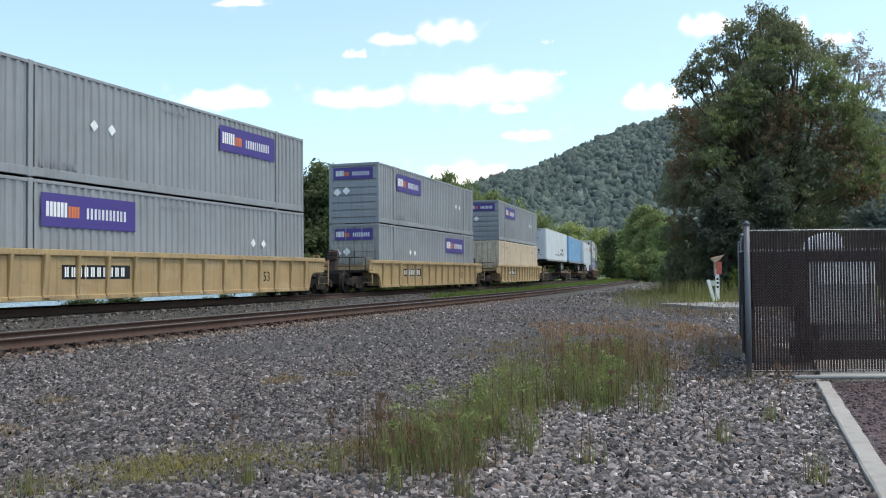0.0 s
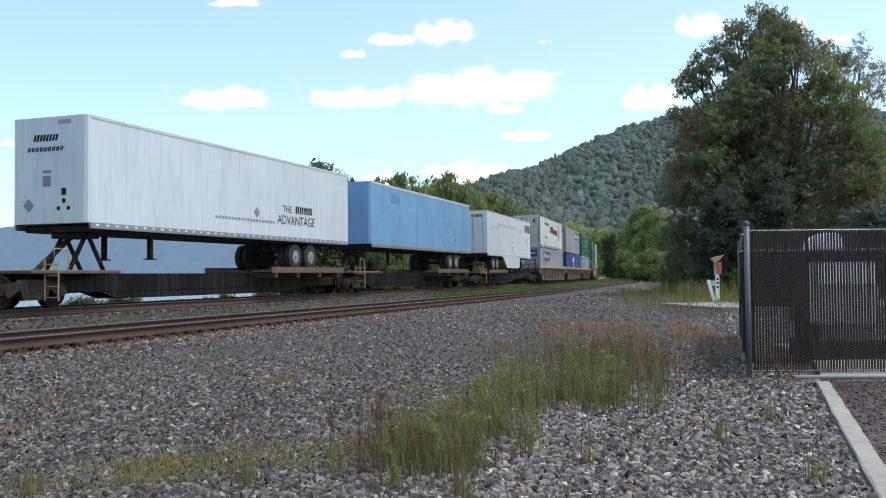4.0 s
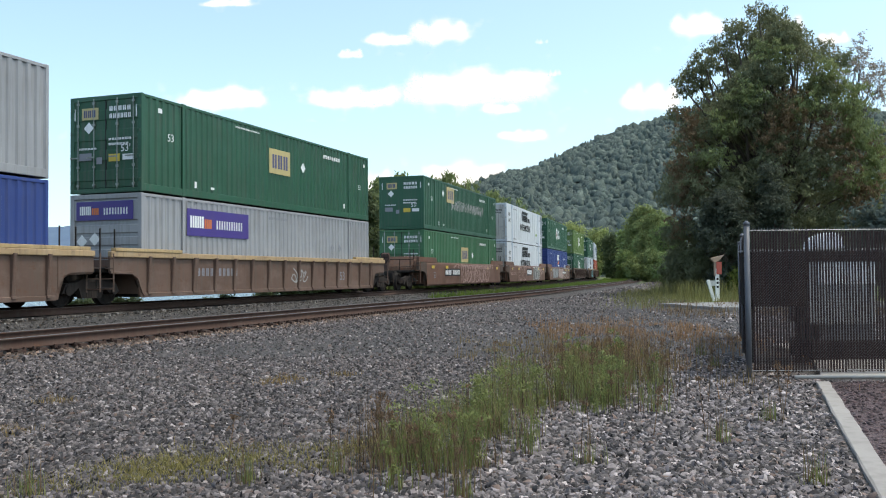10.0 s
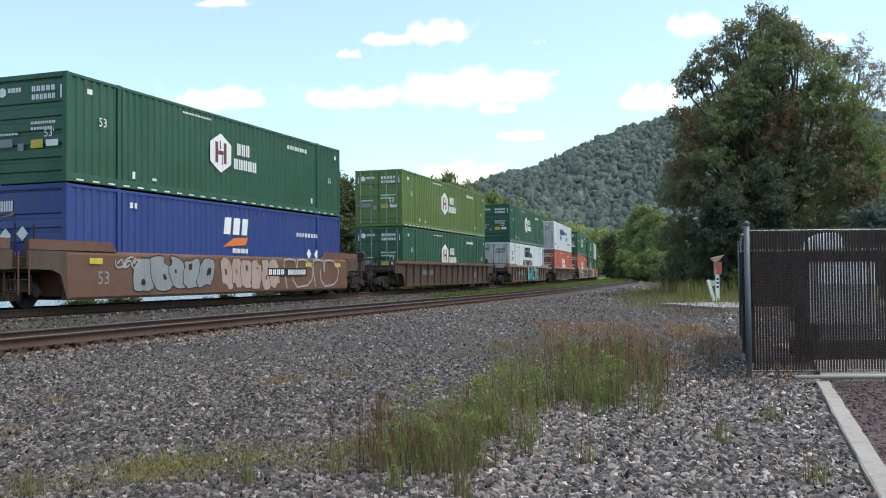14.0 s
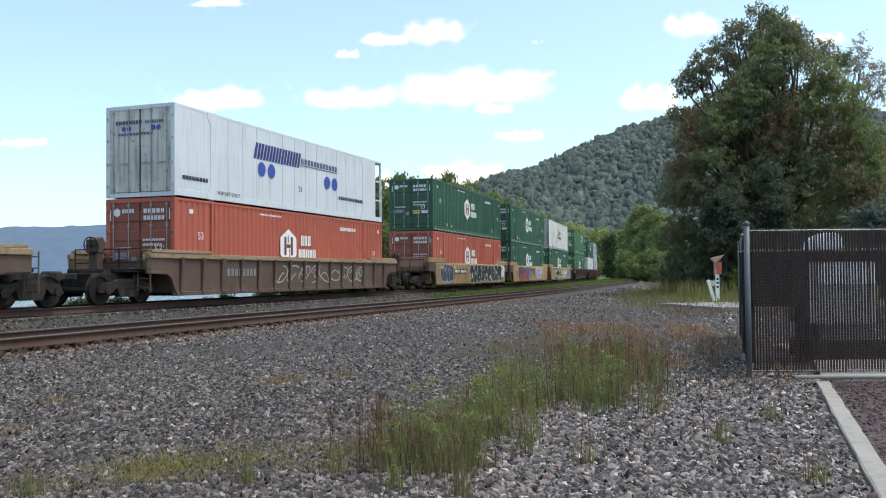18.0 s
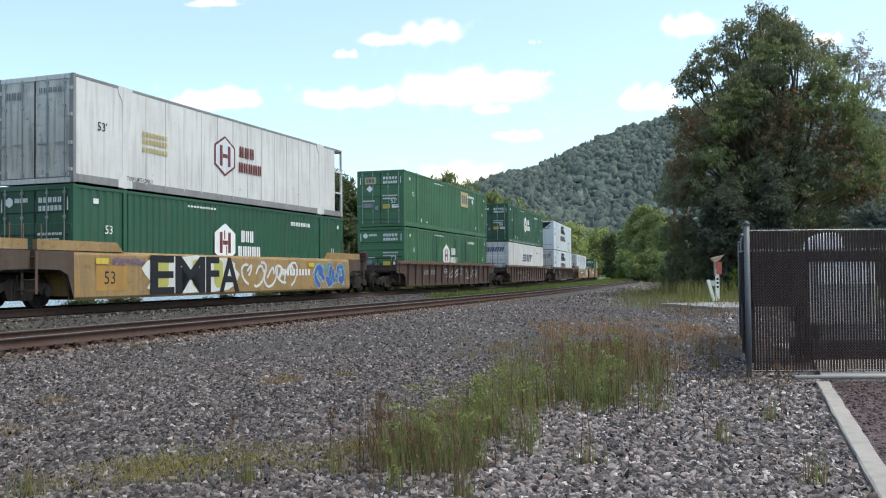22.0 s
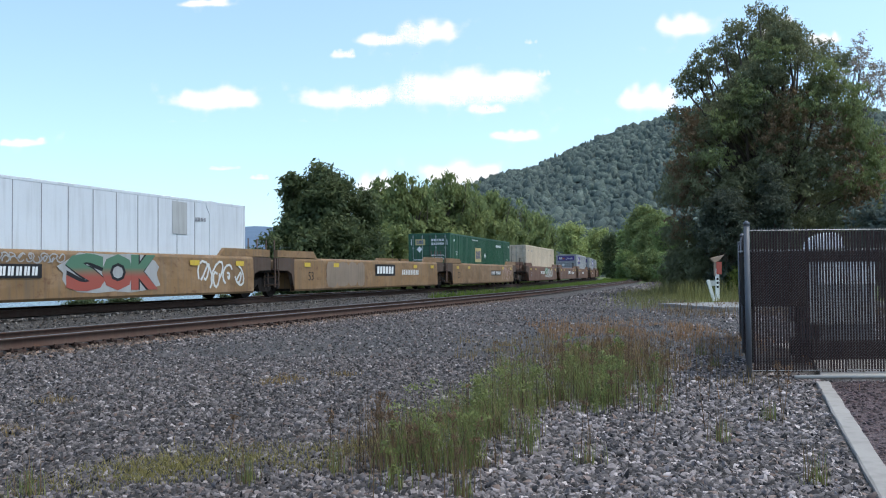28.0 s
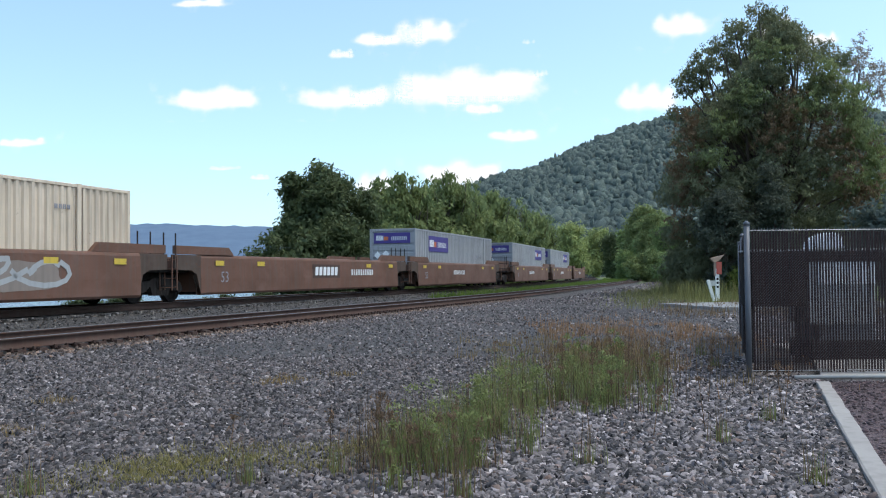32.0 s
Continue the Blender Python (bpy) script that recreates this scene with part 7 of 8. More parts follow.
for i, (s, kind, colour, after) in enumerate(UNITS):
    pitch = UNITS[i + 1][0] - s if i + 1 < len(UNITS) else 23.4
    if kind == "spine":
        CARS.append(spine_car(i, "brown skeleton car carrying a road trailer", pitch, after))
        continue
    mat, label, chord, cap = CAR_PAINT[colour]
    car = well_car(i, kind, mat, label, pitch, after, chord, cap, {"yellow": YELLOW, "amber": TAN, "ochre": TAN}.get(colour))
    CARS.append(car)
    y = RIB_Y if kind == "ribbed" else SMOOTH_Y
    if kind == "smooth":
        reflectors(car, y)
    if i not in (9, 11, 15, 21, 23):
        car_number(car, y, {"yellow": 3.1, "tan": 2.6, "brown": 6.2, "dark": 2.5, "worn": 2.5, "amber": 10.4, "ochre": 10.4}[colour] if i not in (10, 16, 22, 25) else 11.0, INK_WHITE if colour == "yellow" else (INK_WHITE if kind == "smooth" else INK_GREY), 0.8)
    if colour == "yellow":
        for k in range(3):
            piece("number_plate", quads([rect(3.0 + 0.9 * k, 0.74, 3.84 + 0.9 * k, 1.11)], "number_plate", ("np", k)), car, INK_BLACK, (0, y, 0))
    if i != 10:
        car_fifty_three(car, y, 12.88 if kind == "ribbed" else 0.9, INK_BLACK if colour in ("yellow", "amber", "ochre") else INK_GREY)

add_container(0, 0, GREY, "steel", "doors", "grey corrugated steel container in a yellow well car", m_purple(2.4))
add_container(0, 1, GREY, "steel", "ribbed", "grey corrugated steel container stacked on another", m_purple(10.3))
add_container(1, 0, GREY, "steel", "doors", "grey corrugated steel container in a yellow well car", m_purple(10.3))
add_container(1, 1, GREY, "steel", "ribbed", "grey corrugated steel container stacked on another", m_purple(2.4))
add_container(2, 0, CREAM, "fine", "doors", "soiled cream corrugated container in a yellow well car", m_plain)
add_container(2, 1, GREY, "steel", "ribbed", "grey corrugated steel container stacked on a cream one", m_purple(2.4))
road_trailer(3, WHITE, "white road trailer with a smooth nose on a skeleton car", 12.2, m_dart)
road_trailer(4, SKYBLUE, "pale blue road trailer on a skeleton car", 12.9, m_sky)
road_trailer(5, WHITE, "white road trailer with doors forward on a skeleton car", 2.75, m_drt, True)
add_container(6, 0, LIGHTGREY, "steel", "ribbed", "light grey corrugated container in a brown well car", m_purple(2.4))
add_container(6, 1, OFFWHITE, "panel", "doors", "soiled white smooth refrigerated container with a dark red crest", m_england, OFFWHITE, open_end=True)
add_container(7, 0, BLUE, "steel", "ribbed", "blue corrugated container in a brown well car", m_yrc)
add_container(7, 1, LIGHTGREY, "steel", "doors", "light grey corrugated container stacked on a blue one", m_purple(10.2))
add_container(8, 0, LIGHTGREY, "steel", "ribbed", "light grey corrugated container in a brown well car", m_purple(2.2))
add_container(8, 1, GREEN, "steel", "doors", "dark green corrugated container with a framed yellow mark", m_emp(7.25, 1.3))
add_container(9, 0, GREEN_MID, "steel", "doors", "green corrugated container in a brown well car", m_emp(7.2, 1.2))
add_container(9, 1, GREEN, "steel", "plain", "dark green corrugated container with white scrawl", m_emp(4.2, 1.75, True))
add_container(10, 0, WHITE, "panel", "doors", "white smooth container with silver posts", m_prime, open_end=True)
add_container(10, 1, WHITE, "panel", "doors", "white smooth container with silver posts stacked on its twin", m_prime, open_end=True)
add_container(11, 0, BLUE, "steel", "ribbed", "blue corrugated container in a graffiti-covered brown car", m_yrc)
add_container(11, 1, GREEN, "steel", "ribbed", "dark green corrugated container stacked on a blue one", m_hub())
add_container(12, 0, GREEN, "steel", "doors", "dark green corrugated container in a dark brown car", m_hub(z=1.55))
add_container(12, 1, GREEN_LIGHT, "steel", "doors", "olive green corrugated container stacked on a darker one", m_hub())
add_container(13, 0, WHITE, "panel", "doors", "white smooth container in a dark brown well car", m_prime, open_end=True)
add_container(13, 1, GREEN, "steel", "ribbed", "dark green corrugated container stacked on a white one", m_hub())
add_container(14, 0, ORANGE, "steel", "doors", "orange-red corrugated container in a brown well car", m_hub(z=1.55))
add_container(14, 1, WHITE, "panel", "doors", "white smooth container with blue marks and dots", m_alliance, WHITE, open_end=True)
add_container(15, 0, ORANGE, "steel", "doors", "orange-red corrugated container in an amber well car", m_hub(z=1.55))
add_container(15, 1, GREEN, "steel", "doors", "dark green corrugated container stacked on an orange one", m_hub())
add_container(16, 0, GREEN, "steel", "doors", "dark green corrugated container in an amber well car", m_hub(z=1.55))
add_container(16, 1, GREEN, "steel", "doors", "dark green corrugated container stacked on its twin", m_hub())
add_container(17, 0, GREEN, "steel", "doors", "dark green corrugated container in an amber well car", m_hub(z=1.55))
add_container(17, 1, OFFWHITE, "panel", "doors", "soiled white smooth container with a red hexagon", m_hub_white, OFFWHITE, open_end=True)
add_container(18, 0, GREEN_MID, "steel", "ribbed", "patched mid-green corrugated container in a brown car", m_patched)
add_container(18, 1, GREEN_MID, "steel", "doors", "mid-green corrugated container with a framed yellow mark", m_emp(10.2, 1.72))
add_container(19, 0, OFFWHITE, "steel", "doors", "white corrugated container with dark blue slanted marks", m_swift)
add_container(19, 1, GREEN, "steel", "doors", "dark green corrugated container stacked on a white one", m_hub())
add_container(20, 0, WHITE, "panel", "doors", "white smooth container with silver posts", m_prime)
add_container(20, 1, WHITE, "panel", "nose", "white refrigerated container with a black cooling grille", m_prime)
add_container(21, 0, WHITE, "panel", "doors", "white smooth container alone in an amber car", m_patch, WHITE)
add_container(23, 0, GREEN, "steel", "doors", "green corrugated container alone in an amber car", m_emp(5.8, 1.25))
add_container(24, 0, CREAM, "fine", "doors", "cream corrugated container alone in a brown car", m_plain)
add_container(26, 0, LIGHTGREY, "steel", "ribbed", "light grey corrugated container alone in a brown car", m_purple(2.2))
add_container(27, 0, LIGHTGREY, "steel", "ribbed", "light grey corrugated container alone in a brown car", m_purple(10.3))
add_container(28, 0, LIGHTGREY, "steel", "ribbed", "light grey corrugated container alone in a brown car", m_purple(10.3))

# graffiti and owners' marks on the cars
G = SMOOTH_Y - 0.004
plate_mark(CARS[9], 3.0, 0.72, 3.1, 0.42, 6)
spray(CARS[9], 4.6, 14.2, 1.16, 1.4, SPRAY_PINK, 26, 0.024, 1, G)
for k, (x, w, n) in enumerate(((6.4, 1.0, 2), (7.3, 1.25, 3), (8.5, 0.9, 2), (9.3, 1.3, 3), (10.6, 1.1, 2), (11.7, 1.5, 4))):
    fingers(CARS[9], x, w, 0.3, 1.36, SPRAY_PINK, G - 0.001 * k, n, 0.034)
spray(CARS[9], 6.6, 12.8, 0.34, 1.1, SPRAY_PINK, 9, 0.03, 2, G - 0.008)
plate_mark(CARS[23], 9.2, 0.72, 2.9, 0.34, 6)
tag(CARS[10], "DON'T", 0.6, 1.55, 1.08, 1.34, SPRAY_PINK, None, G, 0.0)
tag(CARS[10], "WINE & DINE", 0.1, 2.3, 0.72, 0.95, SPRAY_PINK, None, G, 0.0)
fingers(CARS[10], 3.3, 1.6, 0.3, 1.38, SPRAY_PINK, G, 3)
fingers(CARS[10], 5.2, 1.5, 0.3, 1.4, SPRAY_PINK, G, 4)
spray(CARS[10], 6.4, 8.9, 1.27, 1.4, SPRAY_PINK, 12, 0.02, 4, G)
blotch(CARS[10], 9.9, 13.3, 0.3, 1.4, paint("dark_grey_spray", (0.11, 0.11, 0.105), 0.6, 0.3), 5, G)
fingers(CARS[10], 9.95, 1.2, 0.33, 1.38, SPRAY_WHITE, G - 0.003, 2, 0.022)
fingers(CARS[10], 11.2, 1.0, 0.33, 1.38, SPRAY_WHITE, G - 0.003, 3, 0.022)
fingers(CARS[10], 12.2, 1.1, 0.33, 1.38, SPRAY_WHITE, G - 0.003, 2, 0.022)
spray(CARS[10], 13.5, 15.6, 0.6, 1.3, SPRAY_PINK, 4, 0.05, 7, G)
pool_mark(CARS[10])
bubbles(CARS[11], 2.5, 6.3, 0.32, 1.42, 5, paint("grey_blue_spray", (0.25, 0.26, 0.27), 0.6, 0.35), INK_BLACK, 8, G)
spray(CARS[11], 1.6, 2.6, 1.0, 1.4, SPRAY_GREY, 3, 0.03, 9, G)
bubbles(CARS[11], 6.8, 10.5, 0.32, 1.42, 6, paint("pale_pink_spray", (0.40, 0.28, 0.25), 0.6, 0.35), BROWN_DARK, 10, G)
fingers(CARS[11], 10.9, 2.3, 0.35, 1.42, SPRAY_GREY, G - 0.002, 2, 0.03)
fingers(CARS[11], 13.2, 2.3, 0.35, 1.42, SPRAY_GREY, G - 0.002, 2, 0.03)
plate_mark(CARS[11], 9.7, 0.78, 3.0, 0.3, 6)
for word, x in (("B", 6.35), ("A", 7.4), ("L", 8.55), ("T", 9.5), ("O", 10.5)):
    tag(CARS[13], word, x, x + 0.92, 0.3, 1.36, SPRAY_TEAL, INK_BLACK, RIB_Y - 0.113, 0.06, "teal painted block letter with a dark edge")
spray(CARS[13], 2.6, 5.6, 0.7, 1.2, SPRAY_TEAL, 4, 0.05, 12, RIB_Y - 0.01)
spray(CARS[14], 5.8, 13.8, 0.5, 1.2, SPRAY_GREY, 9, 0.03, 13, RIB_Y - 0.01)
blotch(CARS[15], 0.5, 3.2, 0.28, 1.44, paint("grey_violet_spray", (0.25, 0.27, 0.36), 0.6, 0.3), 14, G + 0.001)
bubbles(CARS[15], 0.65, 3.0, 0.32, 1.42, 4, paint("dark_navy_spray", (0.022, 0.026, 0.06), 0.5, 0.15), SPRAY_GREY, 15, G)
plate_mark(CARS[15], 3.3, 0.86, 2.75, 0.27, 6)
bubbles(CARS[15], 6.85, 15.1, 0.25, 1.44, 9, INK_BLACK, SPRAY_WHITE, 16, G)
blotch(CARS[15], 15.0, 16.3, 0.6, 1.44, SPRAY_WHITE, 17, G + 0.001)
NAVY_SPRAY = paint("dark_navy_spray", (0.022, 0.026, 0.06), 0.5, 0.15)
blotch(CARS[16], 1.9, 4.4, 0.24, 1.42, NAVY_SPRAY, 18, G + 0.001)
blotch(CARS[16], 2.2, 3.6, 0.22, 0.55, SPRAY_RED, 48, G - 0.001)
bubbles(CARS[16], 2.3, 6.4, 0.3, 1.4, 5, NAVY_SPRAY, SPRAY_RED, 19, G - 0.001, SPRAY_RED)
spray(CARS[16], 2.4, 5.6, 0.35, 0.9, SPRAY_RED, 6, 0.09, 20, G - 0.009)
spray(CARS[16], 5.4, 7.1, 0.5, 1.35, SPRAY_BLUE, 3, 0.1, 49, G - 0.01)
piece("owner_mark", quads([rect(7.3, 1.1, 7.95, 1.26), rect(7.55, 0.62, 7.7, 1.1), rect(8.05, 1.1, 8.7, 1.26), rect(8.3, 0.62, 8.45, 1.1), rect(8.8, 0.62, 9.3, 1.26, 0.1)], "owner_mark"), CARS[16], paint("dark_red_owner_mark", (0.16, 0.03, 0.025), 0.6, 0.3), (0, G, 0))
blotch(CARS[16], 9.9, 13.3, 0.42, 1.32, SPRAY_LILAC, 21, G + 0.001)
for k, (x, w, n) in enumerate(((9.9, 0.9, 2), (10.7, 0.9, 3), (11.5, 0.9, 2), (12.3, 1.0, 3))):
    fingers(CARS[16], x, w, 0.4, 1.34, SPRAY_WHITE, G - 0.001 * k, n, 0.03)
spray(CARS[16], 9.9, 13.3, 0.45, 1.25, paint("deep_lilac_spray", (0.17, 0.12, 0.3), 0.6, 0.2), 7, 0.03, 22, G - 0.006)
blotch(CARS[17], 2.55, 7.7, 0.27, 1.44, SPRAY_WHITE, 30, G)
for k, x in enumerate((3.2, 4.9, 6.1)):
    blotch(CARS[17], x, x + 0.55, 0.4, 1.35, paint("yellow_green_spray", (0.42, 0.40, 0.10), 0.6, 0.25), 41 + k, G - 0.002)
for k, (word, x0, x1) in enumerate((("E", 2.85, 4.0), ("M", 4.05, 5.6), ("F", 5.65, 6.4), ("A", 6.4, 7.6))):
    tag(CARS[17], word, x0, x1, 0.27, 1.42, INK_BLACK, None, G - 0.004 - 0.0005 * k, 0.022)
spray(CARS[17], 1.2, 2.6, 1.12, 1.32, paint("violet_spray", (0.14, 0.09, 0.22), 0.6, 0.2), 7, 0.02, 23, G)
piece("paint_patch", quads([rect(0.6, 0.42, 1.85, 1.1)], "paint_patch", "fresh"), CARS[17], paint("fresh_yellow_patch", (0.40, 0.21, 0.05), 0.5, 0.45), (0, G + 0.002, 0))
spray(CARS[17], 7.7, 11.5, 0.4, 1.3, SPRAY_WHITE, 5, 0.06, 24, G)
blob(CARS[17], 13.0, 15.9, 0.3, 1.35, SPRAY_BLUE, 3, 25, G)
spray(CARS[17], 13.0, 15.9, 0.3, 1.35, SPRAY_TEAL, 4, 0.05, 26, G - 0.004)
spray(CARS[18], 6.2, 13.0, 0.55, 1.2, SPRAY_GREY, 7, 0.035, 27, RIB_Y - 0.01)
spray(CARS[19], 4.6, 8.6, 0.4, 1.25, SPRAY_PINK, 8, 0.022, 28, RIB_Y - 0.01)
spray(CARS[8], 8.6, 10.0, 0.5, 1.1, SPRAY_GREY, 3, 0.03, 29, RIB_Y - 0.01)
spray(CARS[7], 8.2, 9.6, 0.5, 1.15, SPRAY_GREY, 3, 0.03, 40, RIB_Y - 0.01)
blotch(CARS[21], 7.0, 11.2, 0.36, 1.45, SPRAY_GREY, 31, G + 0.001)
FADE = fade_spray("green_to_red_spray", (0.30, 0.065, 0.045), (0.07, 0.16, 0.10))
for k, (word, x0, x1) in enumerate((("S", 7.25, 8.75), ("O", 8.6, 9.9), ("K", 9.8, 11.0))):
    tag(CARS[21], word, x0, x1, 0.42, 1.42, FADE, INK_BLACK, G - 0.001 - 0.0012 * k, 0.05)
spray(CARS[21], 3.1, 7.2, 1.14, 1.42, SPRAY_GREY, 16, 0.022, 34, G)
plate_mark(CARS[21], 3.3, 0.78, 3.15, 0.34, 6)
spray(CARS[21], 13.0, 15.6, 0.4, 1.3, SPRAY_WHITE, 4, 0.05, 35, G)
for k, (x, w) in enumerate(((2.5, 1.1), (3.5, 1.2), (4.6, 1.0), (5.5, 0.9))):
    blotch(CARS[22], x, x + w, 0.3, 1.38, paint("grey_overpaint", (0.26, 0.195, 0.145), 0.6, 0.5), 36 + k, G - 0.0004 * k)
pool_mark(CARS[22], 7.6, 0.76)
spray(CARS[23], 12.6, 15.6, 0.35, 1.35, SPRAY_PINK, 4, 0.06, 37, G)
spray(CARS[24], 8.4, 13.2, 0.45, 1.4, SPRAY_GREY, 3, 0.09, 38, G)
blotch(CARS[24], 8.6, 10.6, 0.75, 1.4, SPRAY_GREEN, 39, G + 0.001)
blotch(CARS[24], 10.4, 13.2, 0.45, 1.2, paint("tan_overpaint", (0.24, 0.19, 0.16), 0.6, 0.4), 47, G + 0.001)
pool_mark(CARS[25], 7.4, 0.7, INK_WHITE, BROWN_DARK)

# ---------------------------------------------------------------- loose stone and weeds
STONE_DARK = stone_material("ballast_stone", (0.017, 0.0147, 0.015), (0.114, 0.098, 0.098), (0.40, 0.35, 0.34))
STONE_PALE = stone_material("pale_stone", (0.02, 0.0175, 0.018), (0.165, 0.144, 0.145), (0.58, 0.51, 0.5))
STONE_RUST = stone_material("rust_stained_stone", (0.035, 0.024, 0.019), (0.15, 0.102, 0.078), (0.30, 0.22, 0.175))


def stones():
    # a broken piece: four corners below, three above
    bv = np.array([(-0.95, -0.7, -0.6), (0.85, -0.8, -0.6), (0.95, 0.75, -0.6), (-0.8, 0.85, -0.6), (-0.5, -0.3, 0.75), (0.6, -0.35, 0.65), (0.1, 0.5, 0.8)])
    bf = np.array([(0, 1, 5), (0, 5, 4), (1, 2, 5), (2, 6, 5), (2, 3, 6), (3, 4, 6), (3, 0, 4), (4, 5, 6)])

    def batch(name, label, x, y, r, mat, lift=0.25):
        z, s, lat = ground_height(x, y)
        n = len(x)
        v, f = scatter(bv, bf, np.stack([x, y, z + r * lift], 1), np.stack([r * rng.uniform(0.9, 1.9, n), r * rng.uniform(0.6, 1.1, n), r * rng.uniform(0.5, 1.0, n)], 1), True, 0.16, 0.75, 0.4)
        thing(name, label, "stones", kind="stuff", data=fast_mesh(name, v, f, mat))

    def field(n, y0, y1, power=1.6):
        y = y0 + (y1 - y0) * rng.uniform(0, 1, n) ** power
        x = y * rng.uniform(-0.53, 0.53, n)
        return x, y
    xa, ya = field(78000, 4.6, 15, 1.35)
    xb, yb = field(26000, 13.5, 48, 1.3)
    x, y = np.concatenate([xa, xb]), np.concatenate([ya, yb])
    side = weed_side(x, y) + rng.normal(0, 0.25, len(x))
    kerb_x = 4.49 + (y - 10.9) * (4.49 - 2.085) / 6.9
    z, s, lat = ground_height(x, y)
    free = (lat > 7.6) & (x < np.where(y < 34, 40, 6.8 + np.maximum(0, y - 36) * 0.12)) & ~((y < 11.0) & (x > kerb_x - 0.03)) & ~((x > 4.7) & (y > 11.2) & (y < 16.5)) & (y < 60)
    d = free & (side < 0)
    batch("ballast_stones", "loose grey ballast stones", x[d], y[d], rng.uniform(0.01, 0.023, d.sum()) * np.clip(y[d] / 16, 1, 1.6), STONE_DARK, 0.42)
    p = free & (side >= 0)
    batch("pale_stones", "loose pale crushed stones", x[p], y[p], rng.uniform(0.011, 0.026, p.sum()) * np.clip(y[p] / 16, 1, 1.6), STONE_PALE, 0.4)
    # coarse stone along the path beyond the bend
    s = rng.uniform(46, 150, 9000)
    l = 8.0 + near_lat(s) - 5.59 + rng.uniform(0, 1, 9000) * np.where(s < 70, 7, 9)
    h = np.interp(s, TS, TH)
    x, y = np.interp(s, TS, TX) + np.sin(h) * l, np.interp(s, TS, TY) - np.cos(h) * l
    batch("ballast_stones", "coarse grey stones on the path beside the line", x, y, rng.uniform(0.03, 0.07, len(x)) * np.clip(s / 70, 1, 1.6), STONE_DARK, 0.2)
    # ballast beside and between the near rails
    s = rng.uniform(10, 52, 24000)
    l = np.concatenate([rng.uniform(6.42, 8.0, 10000), rng.uniform(1.5, 6.2, 8000), rng.uniform(7.8, 13.0, 6000)])
    h = np.interp(s, TS, TH)
    x, y = np.interp(s, TS, TX) + np.sin(h) * l, np.interp(s, TS, TY) - np.cos(h) * l
    far = l < 6.3
    stained = ~far & (l + rng.normal(0, 0.2, len(l)) < 6.95)
    clean = ~far & ~stained
    batch("ballast_stones", "loose grey ballast stones beside the rails", x[clean], y[clean], rng.uniform(0.018, 0.036, clean.sum()), STONE_DARK, 0.1)
    batch("ballast_stones", "rust-stained ballast stones along the near rail", x[stained], y[stained], rng.uniform(0.018, 0.034, stained.sum()), STONE_RUST, 0.1)
    oily = stone_material("oily_ballast_stone", (0.018, 0.016, 0.015), (0.08, 0.072, 0.067), (0.23, 0.213, 0.2))
    batch("ballast_stones", "dark oily ballast stones between the tracks", x[far], y[far], rng.uniform(0.018, 0.036, far.sum()), oily, 0.1)


stones()


def blades(places, height, lean, width, mat, name, label, parts=3):
    """Thin bent blades, one strip of quads each."""
    n = len(places)
    a = rng.uniform(0, 2 * math.pi, n)
    hh = height * rng.uniform(0.25, 1.3, n)
    dx, dy = np.cos(a), np.sin(a)
    bend = lean * rng.uniform(0.1, 1.0, n) * hh
    rows = []
    for k in range(parts + 1):
        t = k / parts
        w = width * (1 - 0.85 * t)
        cx, cy, cz = places[:, 0] + dx * bend * t * t, places[:, 1] + dy * bend * t * t, places[:, 2] + hh * t * (1 - 0.12 * t)
        rows += [np.stack([cx - dy * w, cy + dx * w, cz], 1), np.stack([cx + dy * w, cy - dx * w, cz], 1)]
    v = np.stack(rows, 1)
    m = (parts + 1) * 2
    f = np.array([[2 * k, 2 * k + 1, 2 * k + 3, 2 * k + 2] for k in range(parts)])
    F = (np.arange(n) * m)[:, None, None] + f[None]
    thing(name, label, "grass" if "grass" in name else "weeds", kind="stuff", data=fast_mesh(name, v.reshape(-1, 3), F.reshape(-1, 4), mat))


def ground_points(x, y):
    z, s, lat = ground_height(x, y)
    return np.stack([x, y, z], 1)


GRASS = leaf("weed_grass", (0.162, 0.205, 0.085), 0.5)
DRY = leaf("dry_stalks", (0.165, 0.128, 0.088), 0.6)
TANGRASS = leaf("tan_grass", (0.21, 0.17, 0.09), 0.4)
OLIVE = leaf("low_moss", (0.2, 0.195, 0.085), 0.45)
HEADS = leaf("brown_seed_heads", (0.16, 0.118, 0.085), 0.5)


